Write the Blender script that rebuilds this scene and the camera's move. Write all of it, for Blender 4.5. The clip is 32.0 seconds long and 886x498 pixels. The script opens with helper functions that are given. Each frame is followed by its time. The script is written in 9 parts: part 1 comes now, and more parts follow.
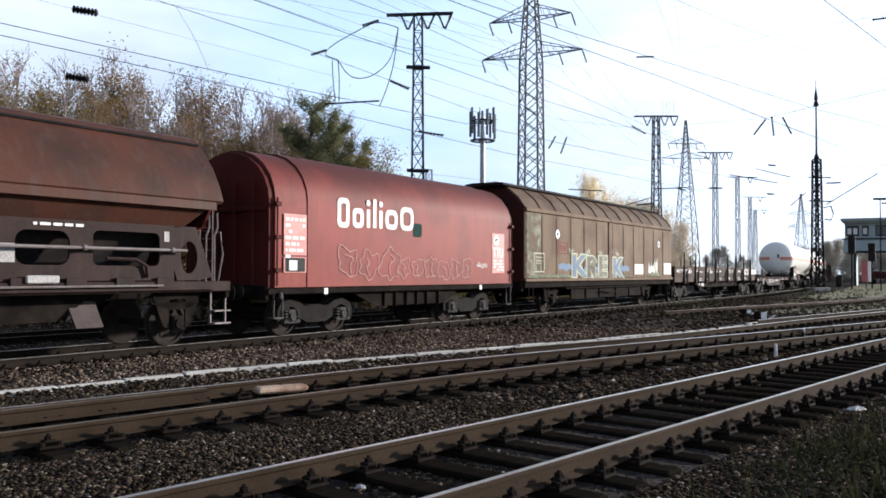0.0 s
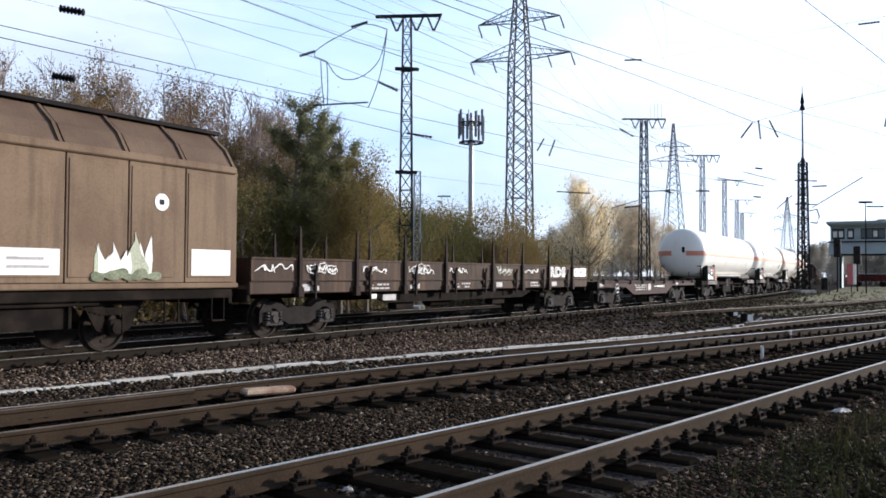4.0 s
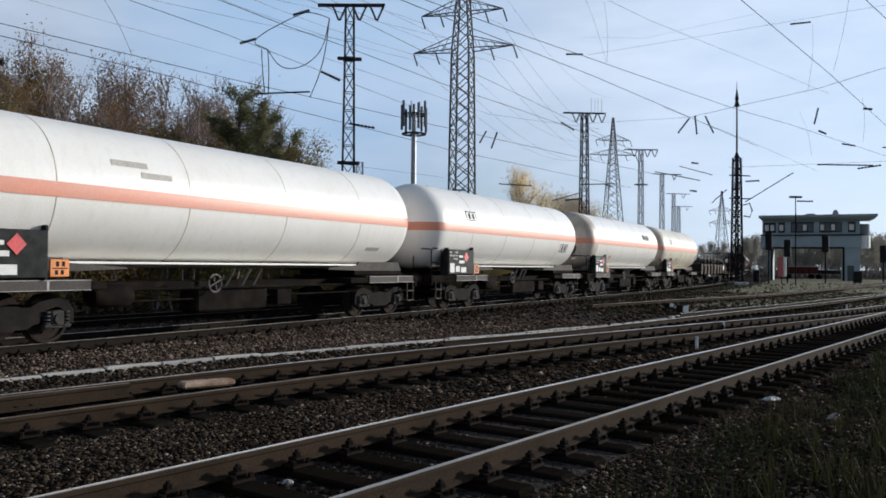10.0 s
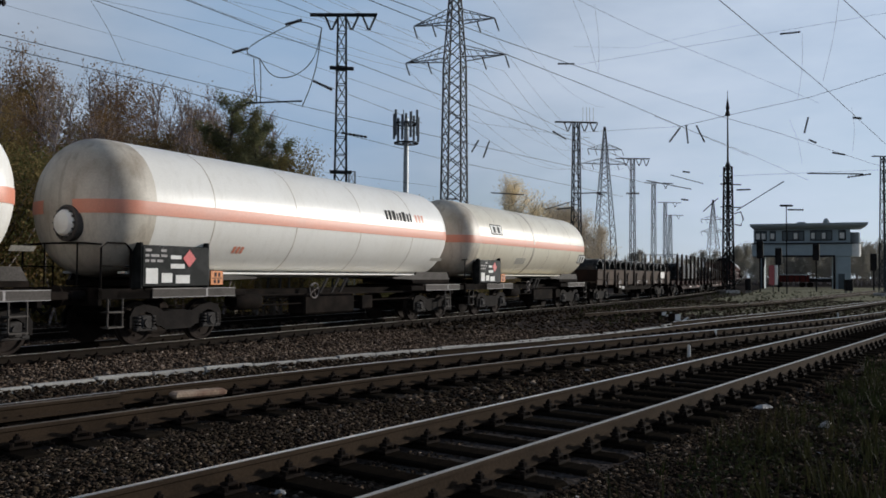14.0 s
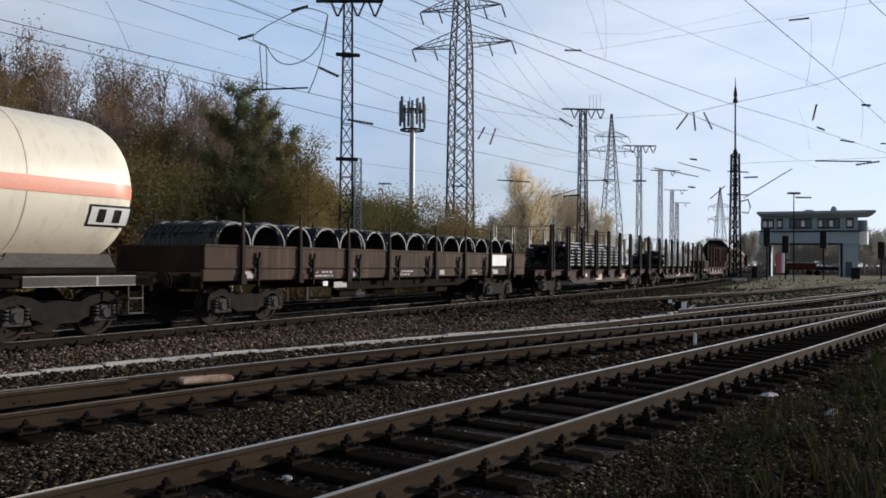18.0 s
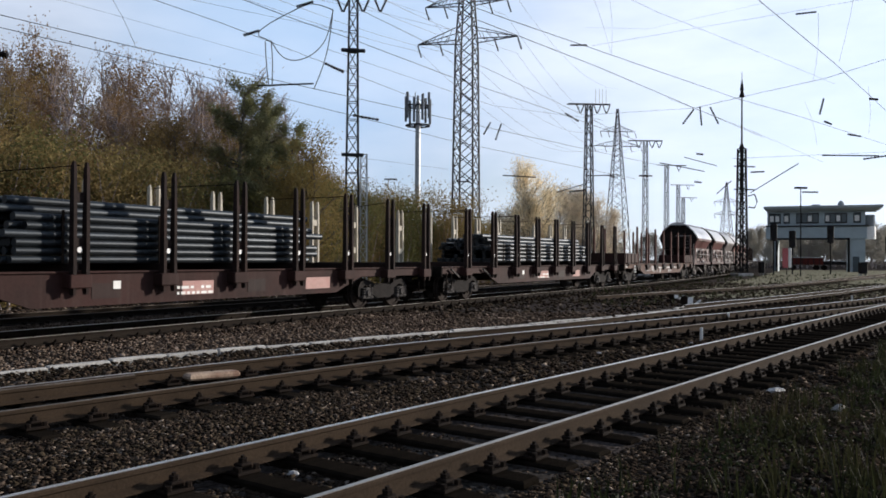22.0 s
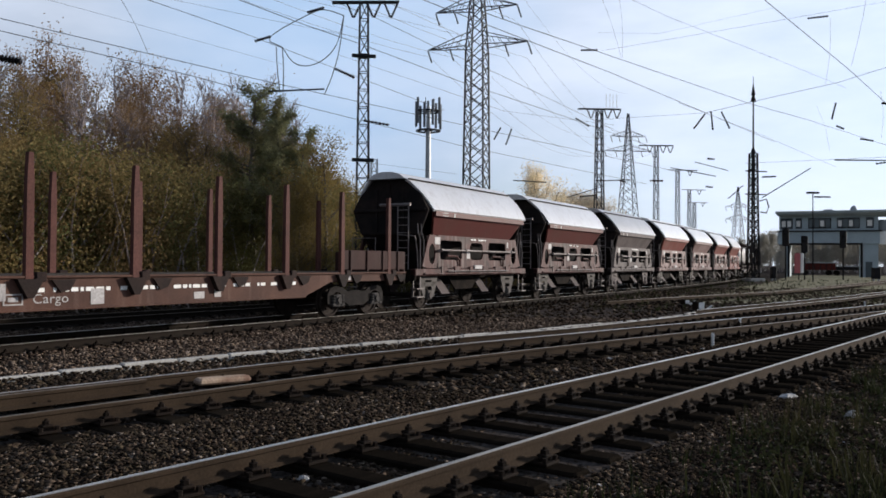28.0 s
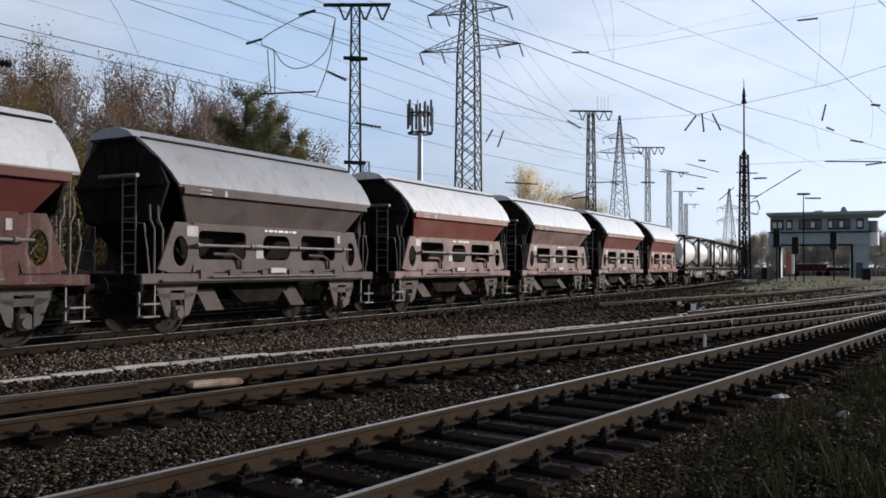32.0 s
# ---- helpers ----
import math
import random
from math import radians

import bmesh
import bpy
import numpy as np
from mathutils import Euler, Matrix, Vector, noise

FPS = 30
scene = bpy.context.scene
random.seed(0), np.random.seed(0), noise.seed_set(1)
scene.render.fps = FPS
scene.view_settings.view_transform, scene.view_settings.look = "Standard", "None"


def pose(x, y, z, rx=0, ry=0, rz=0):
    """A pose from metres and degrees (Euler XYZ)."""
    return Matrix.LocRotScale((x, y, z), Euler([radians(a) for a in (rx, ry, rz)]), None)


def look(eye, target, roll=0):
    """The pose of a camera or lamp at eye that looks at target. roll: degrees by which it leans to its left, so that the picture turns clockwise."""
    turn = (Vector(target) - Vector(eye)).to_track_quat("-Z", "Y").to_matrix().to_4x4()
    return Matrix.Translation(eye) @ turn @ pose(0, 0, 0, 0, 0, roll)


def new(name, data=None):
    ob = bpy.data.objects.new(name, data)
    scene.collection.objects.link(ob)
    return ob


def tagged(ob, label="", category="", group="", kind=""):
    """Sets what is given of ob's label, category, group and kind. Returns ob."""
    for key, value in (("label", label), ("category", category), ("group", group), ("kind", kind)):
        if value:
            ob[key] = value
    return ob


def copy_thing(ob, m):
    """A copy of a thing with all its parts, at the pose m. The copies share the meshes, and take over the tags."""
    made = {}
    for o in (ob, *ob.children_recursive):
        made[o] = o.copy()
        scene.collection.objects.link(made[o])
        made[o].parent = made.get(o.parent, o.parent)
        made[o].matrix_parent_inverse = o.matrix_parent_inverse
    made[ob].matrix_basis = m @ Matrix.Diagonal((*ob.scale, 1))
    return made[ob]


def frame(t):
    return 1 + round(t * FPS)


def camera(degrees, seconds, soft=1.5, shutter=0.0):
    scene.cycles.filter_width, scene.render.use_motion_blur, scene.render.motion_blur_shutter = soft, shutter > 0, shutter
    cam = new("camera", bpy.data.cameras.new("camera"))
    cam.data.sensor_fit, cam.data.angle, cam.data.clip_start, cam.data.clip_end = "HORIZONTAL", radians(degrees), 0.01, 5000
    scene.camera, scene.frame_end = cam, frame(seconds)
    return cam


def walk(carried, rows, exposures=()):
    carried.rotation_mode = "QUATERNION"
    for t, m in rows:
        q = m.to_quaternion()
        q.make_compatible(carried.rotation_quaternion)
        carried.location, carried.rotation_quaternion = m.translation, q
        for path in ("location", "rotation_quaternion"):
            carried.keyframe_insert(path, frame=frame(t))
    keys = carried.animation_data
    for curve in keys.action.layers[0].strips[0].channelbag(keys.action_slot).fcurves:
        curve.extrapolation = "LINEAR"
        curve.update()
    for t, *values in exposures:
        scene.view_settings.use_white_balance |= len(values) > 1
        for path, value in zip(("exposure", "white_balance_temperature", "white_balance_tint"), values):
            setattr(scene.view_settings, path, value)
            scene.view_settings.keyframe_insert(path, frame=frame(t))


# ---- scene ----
EYE = Vector((0.0, 0.0, 1.69))
cam = camera(56.0, 32.0, soft=1.7)


# seconds, yaw, pitch, roll of a camera held at one spot
ROWS = [
    (0, 2.87, 1.62, 0.18), (0.5, 2.62, 1.51, 0.30), (1, 2.94, 1.24, 0.27), (1.5, 3.22, 1.16, 0.27), (2, 2.97, 1.34, 0.43),
    (2.5, 2.46, 1.20, 0.39), (3, 2.10, 1.28, 0.35), (3.5, 2.09, 1.80, 0.33), (5.5, 1.54, 1.21, 0.31), (6, 0.96, 1.07, 0.54),
    (6.5, 0.61, 1.12, 0.49), (7, 0.54, 1.25, 0.42), (7.5, 0.50, 1.48, 0.66), (8, 0.83, 2.50, 0.61), (8.5, 0.77, 2.05, 0.55),
    (9, 0.00, 1.78, 0.52), (9.5, -0.74, 1.29, 0.62), (10, -1.91, 1.19, 0.47), (10.5, -2.66, 1.08, 0.40), (11, -2.95, 1.12, 0.55),
    (11.5, -2.85, 1.38, 0.48), (12, -2.96, 1.62, 0.48), (12.5, -2.79, 1.85, 0.35), (13, -2.74, 1.88, 0.33), (13.5, -2.64, 1.99, 0.41),
    (14, -2.43, 1.81, 0.36), (14.5, -2.03, 1.72, 0.28), (16.5, -1.92, 1.10, 0.27), (17, -1.79, 1.03, 0.22), (17.5, -1.92, 1.10, 0.45),
    (18, -2.02, 0.93, 0.47), (18.5, -2.02, 0.94, 0.52), (19, -1.84, 0.96, 0.42), (19.5, -1.54, 1.10, 0.35), (20, -1.54, 0.94, 0.36),
    (20.5, -1.61, 0.87, 0.41), (21, -1.55, 0.75, 0.38), (21.5, -1.52, 0.61, 0.44), (22, -1.62, 0.62, 0.36), (22.5, -1.83, 0.59, 0.45),
    (23, -2.19, 0.71, 0.60), (23.5, -2.24, 1.18, 0.62), (24, -2.05, 0.96, 0.64), (24.5, -2.00, 0.86, 0.47), (25, -1.74, 0.87, 0.44),
    (25.5, -1.14, 0.99, 0.16), (27.5, -0.67, 0.99, 0.27), (28, -0.91, 0.96, 0.39), (28.5, -0.89, 1.18, 0.29), (29, -0.98, 1.21, 0.33),
    (29.5, -1.34, 1.20, 0.32), (30, -1.50, 1.12, 0.31), (30.5, -1.32, 1.25, 0.28), (31, -1.13, 1.46, 0.22), (31.5, -1.31, 1.25, 0.22),
    (32, -1.44, 1.12, 0.19),
]


def aim(yaw, pitch, roll):
    y, p = radians(yaw), radians(pitch)
    way = Vector((-math.sin(y) * math.cos(p), math.cos(y) * math.cos(p), math.sin(p)))
    return look(EYE, EYE + way, roll)


EXPOSURES = [(0, 0.54, 6250, 13), (3.5, 0.56, 6200, 13), (6, 0.54, 6050, 12), (8, 0.44, 6000, 10), (9, 0.12, 6100, 10), (10, -0.24, 6150, 10), (11, -0.53, 6250, 10), (13, -0.66, 6250, 10), (14.5, -0.6, 6300, 10), (16.5, -0.55, 6300, 10), (17.2, -0.46, 6350, 11), (18, -0.16, 6450, 13), (19, 0.0, 6450, 13), (20, 0.1, 6450, 13), (24, 0.08, 6450, 13), (28, 0.0, 6450, 13), (32, -0.06, 6450, 13)]
walk(cam, [(t, aim(y, p, r)) for t, y, p, r in ROWS], EXPOSURES)

# ---- world and sun ----
SUN_AZ, SUN_EL = 65.0, 13.0
world = bpy.data.worlds.new("sky")
scene.world = world
world.use_nodes = True
wn, wl = world.node_tree.nodes, world.node_tree.links
wn.clear()
sky = wn.new("ShaderNodeTexSky")
sky.sky_type = "NISHITA"
sky.sun_disc = False
sky.sun_elevation, sky.sun_rotation = radians(SUN_EL), radians(SUN_AZ)
sky.air_density, sky.dust_density, sky.ozone_density = 1.0, 0.1, 3.0
# thin high cloud, stretched by perspective towards the horizon
coord = wn.new("ShaderNodeTexCoord")
stretch = wn.new("ShaderNodeMapping")
stretch.inputs["Scale"].default_value = (1.6, 1.6, 5.0)
cloud = wn.new("ShaderNodeTexNoise")
cloud.inputs["Scale"].default_value, cloud.inputs["Detail"].default_value, cloud.inputs["Roughness"].default_value = 1.5, 7.0, 0.55
veil = wn.new("ShaderNodeMapRange")
for key, value in (("From Min", 0.36), ("From Max", 0.62), ("To Min", 0.62), ("To Max", 0.98)):
    veil.inputs[key].default_value = value
# bright haze low over the horizon, thinning overhead
parts_of = wn.new("ShaderNodeSeparateXYZ")
haze = wn.new("ShaderNodeMapRange")
haze.interpolation_type = "SMOOTHSTEP"
for key, value in (("From Min", 0.26), ("From Max", 0.62), ("To Min", 1.0), ("To Max", 0.22)):
    haze.inputs[key].default_value = value
# a clearing of blue in the cloud
toward_gap = wn.new("ShaderNodeVectorMath")
toward_gap.operation = "DOT_PRODUCT"
toward_gap.inputs[1].default_value = Vector((-0.12, 1.0, 0.33)).normalized()
ragged = wn.new("ShaderNodeMath")
ragged.operation = "MULTIPLY_ADD"
ragged.inputs[1].default_value = -0.05
gap = wn.new("ShaderNodeMapRange")
gap.interpolation_type = "SMOOTHSTEP"
for key, value in (("From Min", 0.93), ("From Max", 0.99), ("To Min", 0.0), ("To Max", 0.8)):
    gap.inputs[key].default_value = value
thin, cover = wn.new("ShaderNodeMath"), wn.new("ShaderNodeMath")
thin.operation = cover.operation = "MULTIPLY"
mix = wn.new("ShaderNodeMix")
mix.data_type = "RGBA"
mix.inputs["B"].default_value = (7.8, 8.9, 10.5, 1)
clear = wn.new("ShaderNodeMix")
clear.data_type = "RGBA"
clear.inputs["B"].default_value = (4.6, 7.2, 10.6, 1)
back = wn.new("ShaderNodeBackground")
back.inputs["Strength"].default_value = 0.090
wout = wn.new("ShaderNodeOutputWorld")
wl.new(coord.outputs["Generated"], stretch.inputs["Vector"])
wl.new(coord.outputs["Generated"], parts_of.inputs["Vector"])
wl.new(coord.outputs["Generated"], toward_gap.inputs[0])
wl.new(stretch.outputs["Vector"], cloud.inputs["Vector"])
wl.new(cloud.outputs["Fac"], veil.inputs["Value"])
wl.new(cloud.outputs["Fac"], ragged.inputs[0])
wl.new(toward_gap.outputs["Value"], ragged.inputs[2])
wl.new(ragged.outputs["Value"], gap.inputs["Value"])
wl.new(parts_of.outputs["Z"], haze.inputs["Value"])
wl.new(veil.outputs["Result"], thin.inputs[0])
wl.new(haze.outputs["Result"], thin.inputs[1])
wl.new(thin.outputs["Value"], mix.inputs["Factor"])
wl.new(gap.outputs["Result"], cover.inputs[0])
wl.new(haze.outputs["Result"], cover.inputs[1])
wl.new(cover.outputs["Value"], clear.inputs["Factor"])
wl.new(mix.outputs["Result"], clear.inputs["A"])
wl.new(sky.outputs["Color"], mix.inputs["A"])
# the cloud glows towards the sun and dulls away from it
toward_sun = wn.new("ShaderNodeVectorMath")
toward_sun.operation = "DOT_PRODUCT"
toward_sun.inputs[1].default_value = (math.sin(radians(SUN_AZ)) * math.cos(radians(SUN_EL)), math.cos(radians(SUN_AZ)) * math.cos(radians(SUN_EL)), math.sin(radians(SUN_EL)))
glow = wn.new("ShaderNodeMapRange")
for key, value in (("From Min", 0.45), ("From Max", 1.0), ("To Min", 0.97), ("To Max", 1.5)):
    glow.inputs[key].default_value = value
lit = wn.new("ShaderNodeVectorMath")
lit.operation = "SCALE"
wl.new(coord.outputs["Generated"], toward_sun.inputs[0])
wl.new(toward_sun.outputs["Value"], glow.inputs["Value"])
wl.new(clear.outputs["Result"], lit.inputs[0])
dim, both = wn.new("ShaderNodeMapRange"), wn.new("ShaderNodeMath")
for key, value in (("From Min", -1.0), ("From Max", -0.05), ("To Min", 0.38), ("To Max", 1.0)):
    dim.inputs[key].default_value = value
both.operation = "MULTIPLY"
wl.new(toward_sun.outputs["Value"], dim.inputs["Value"])
wl.new(glow.outputs["Result"], both.inputs[0])
wl.new(dim.outputs["Result"], both.inputs[1])
wl.new(both.outputs["Value"], lit.inputs["Scale"])
wl.new(lit.outputs["Vector"], back.inputs["Color"])
wl.new(back.outputs["Background"], wout.inputs["Surface"])
sun = new("sun", bpy.data.lights.new("sun", "SUN"))
sun.data.energy, sun.data.angle, sun.data.color = 5.0, radians(2.0), (1.0, 0.93, 0.82)
toward = Vector((math.sin(radians(SUN_AZ)) * math.cos(radians(SUN_EL)), math.cos(radians(SUN_AZ)) * math.cos(radians(SUN_EL)), math.sin(radians(SUN_EL))))
sun.matrix_world = look(toward * 100, (0, 0, 0))


# ---- materials ----
def material(name, colour, rough=0.7, metal=0.0, second=None, scale=3.0, amount=0.6, grain=40.0, grain_amount=0.25, bump=0.15, stretch=(1, 1, 1), island=0.0, obj=0.0, coat=0.0, streak=None, spec=0.5, soot=None, palette=()):
    """Base colour broken by a broad stain of a second colour and by fine grain; relief from the grain."""
    m = bpy.data.materials.new(name)
    m.use_nodes = True
    n, l = m.node_tree.nodes, m.node_tree.links
    b = n["Principled BSDF"]
    b.inputs["Roughness"].default_value, b.inputs["Metallic"].default_value = rough, metal
    b.inputs["Coat Weight"].default_value = coat
    b.inputs["Specular IOR Level"].default_value = spec
    tc = n.new("ShaderNodeTexCoord")
    mp = n.new("ShaderNodeMapping")
    mp.inputs["Scale"].default_value = stretch
    l.new(tc.outputs["Object"], mp.inputs["Vector"])
    big = n.new("ShaderNodeTexNoise")
    big.inputs["Scale"].default_value, big.inputs["Detail"].default_value = scale, 6
    l.new(mp.outputs["Vector"], big.inputs["Vector"])
    ramp = n.new("ShaderNodeMapRange")
    ramp.inputs["From Min"].default_value, ramp.inputs["From Max"].default_value = 0.42, 0.68
    ramp.inputs["To Max"].default_value = amount
    l.new(big.outputs["Fac"], ramp.inputs["Value"])
    m1 = n.new("ShaderNodeMix")
    m1.data_type = "RGBA"
    m1.inputs["A"].default_value = (*colour, 1)
    m1.inputs["B"].default_value = (*(second or [c * 0.6 for c in colour]), 1)
    l.new(ramp.outputs["Result"], m1.inputs["Factor"])
    last = m1.outputs["Result"]
    if palette:
        # each piece takes one of a few colours
        gi, pr = n.new("ShaderNodeNewGeometry"), n.new("ShaderNodeValToRGB")
        pr.color_ramp.interpolation = "CONSTANT"
        for i, (at_, c_) in enumerate(palette):
            stop = pr.color_ramp.elements[i] if i < 2 else pr.color_ramp.elements.new(at_)
            stop.position, stop.color = at_, (*c_, 1)
        l.new(gi.outputs["Random Per Island"], pr.inputs["Fac"])
        m1.blend_type = "MULTIPLY"
        m1.inputs["B"].default_value = (0.45, 0.45, 0.45, 1)
        l.new(pr.outputs["Color"], m1.inputs["A"])
    if streak:
        mp2 = n.new("ShaderNodeMapping")
        mp2.inputs["Scale"].default_value = (2.2, 2.2, 0.18)
        l.new(tc.outputs["Object"], mp2.inputs["Vector"])
        st = n.new("ShaderNodeTexNoise")
        st.inputs["Scale"].default_value, st.inputs["Detail"].default_value = 2.5, 5
        l.new(mp2.outputs["Vector"], st.inputs["Vector"])
        sr = n.new("ShaderNodeMapRange")
        sr.inputs["From Min"].default_value, sr.inputs["From Max"].default_value, sr.inputs["To Max"].default_value = 0.5, 0.75, streak[3]
        l.new(st.outputs["Fac"], sr.inputs["Value"])
        m3 = n.new("ShaderNodeMix")
        m3.data_type = "RGBA"
        m3.inputs["B"].default_value = (*streak[:3], 1)
        l.new(sr.outputs["Result"], m3.inputs["Factor"])
        l.new(last, m3.inputs["A"])
        last = m3.outputs["Result"]
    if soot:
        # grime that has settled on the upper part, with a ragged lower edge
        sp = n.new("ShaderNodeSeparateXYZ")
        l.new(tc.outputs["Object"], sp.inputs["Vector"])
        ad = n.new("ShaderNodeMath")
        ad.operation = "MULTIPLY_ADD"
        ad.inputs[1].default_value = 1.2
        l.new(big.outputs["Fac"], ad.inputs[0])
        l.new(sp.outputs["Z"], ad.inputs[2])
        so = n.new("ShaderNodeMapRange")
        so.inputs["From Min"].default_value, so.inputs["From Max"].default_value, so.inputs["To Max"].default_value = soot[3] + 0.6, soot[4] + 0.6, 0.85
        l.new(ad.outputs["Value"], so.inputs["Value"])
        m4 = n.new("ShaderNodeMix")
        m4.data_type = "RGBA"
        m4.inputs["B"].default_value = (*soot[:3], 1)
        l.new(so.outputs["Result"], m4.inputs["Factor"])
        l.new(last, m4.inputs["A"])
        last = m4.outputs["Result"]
    fine = n.new("ShaderNodeTexNoise")
    fine.inputs["Scale"].default_value, fine.inputs["Detail"].default_value = grain, 4
    l.new(mp.outputs["Vector"], fine.inputs["Vector"])
    val = n.new("ShaderNodeMapRange")
    val.inputs["From Min"].default_value, val.inputs["From Max"].default_value = 0.3, 0.7
    val.inputs["To Min"].default_value, val.inputs["To Max"].default_value = 1 - grain_amount, 1 + grain_amount
    l.new(fine.outputs["Fac"], val.inputs["Value"])
    factor = val.outputs["Result"]
    for source, spread in ((("ShaderNodeNewGeometry", "Random Per Island"), island), (("ShaderNodeObjectInfo", "Random"), obj)):
        if spread:
            g = n.new(source[0])
            r = n.new("ShaderNodeMapRange")
            r.inputs["To Min"].default_value, r.inputs["To Max"].default_value = 1 - spread, 1 + spread
            l.new(g.outputs[source[1]], r.inputs["Value"])
            mu = n.new("ShaderNodeMath")
            mu.operation = "MULTIPLY"
            l.new(factor, mu.inputs[0])
            l.new(r.outputs["Result"], mu.inputs[1])
            factor = mu.outputs["Value"]
    sc = n.new("ShaderNodeVectorMath")
    sc.operation = "SCALE"
    l.new(last, sc.inputs[0])
    l.new(factor, sc.inputs["Scale"])
    l.new(sc.outputs["Vector"], b.inputs["Base Color"])
    if bump:
        bp = n.new("ShaderNodeBump")
        bp.inputs["Strength"].default_value, bp.inputs["Distance"].default_value = bump, 0.02
        l.new(fine.outputs["Fac"], bp.inputs["Height"])
        l.new(bp.outputs["Normal"], b.inputs["Normal"])
    return m


def leafy(name, colour, second):
    m = material(name, colour, rough=0.65, second=second, scale=0.35, amount=0.9, grain=9, grain_amount=0.2, bump=0, island=0.13, obj=0.2, spec=0.05)
    # leaves let some light through
    n, l = m.node_tree.nodes, m.node_tree.links
    b = n["Principled BSDF"]
    thin, both = n.new("ShaderNodeBsdfTranslucent"), n.new("ShaderNodeMixShader")
    both.inputs["Fac"].default_value = 0.4
    l.new(b.inputs["Base Color"].links[0].from_socket, thin.inputs["Color"])
    l.new(b.outputs["BSDF"], both.inputs[1])
    l.new(thin.outputs["BSDF"], both.inputs[2])
    l.new(both.outputs["Shader"], n["Material Output"].inputs["Surface"])
    return m


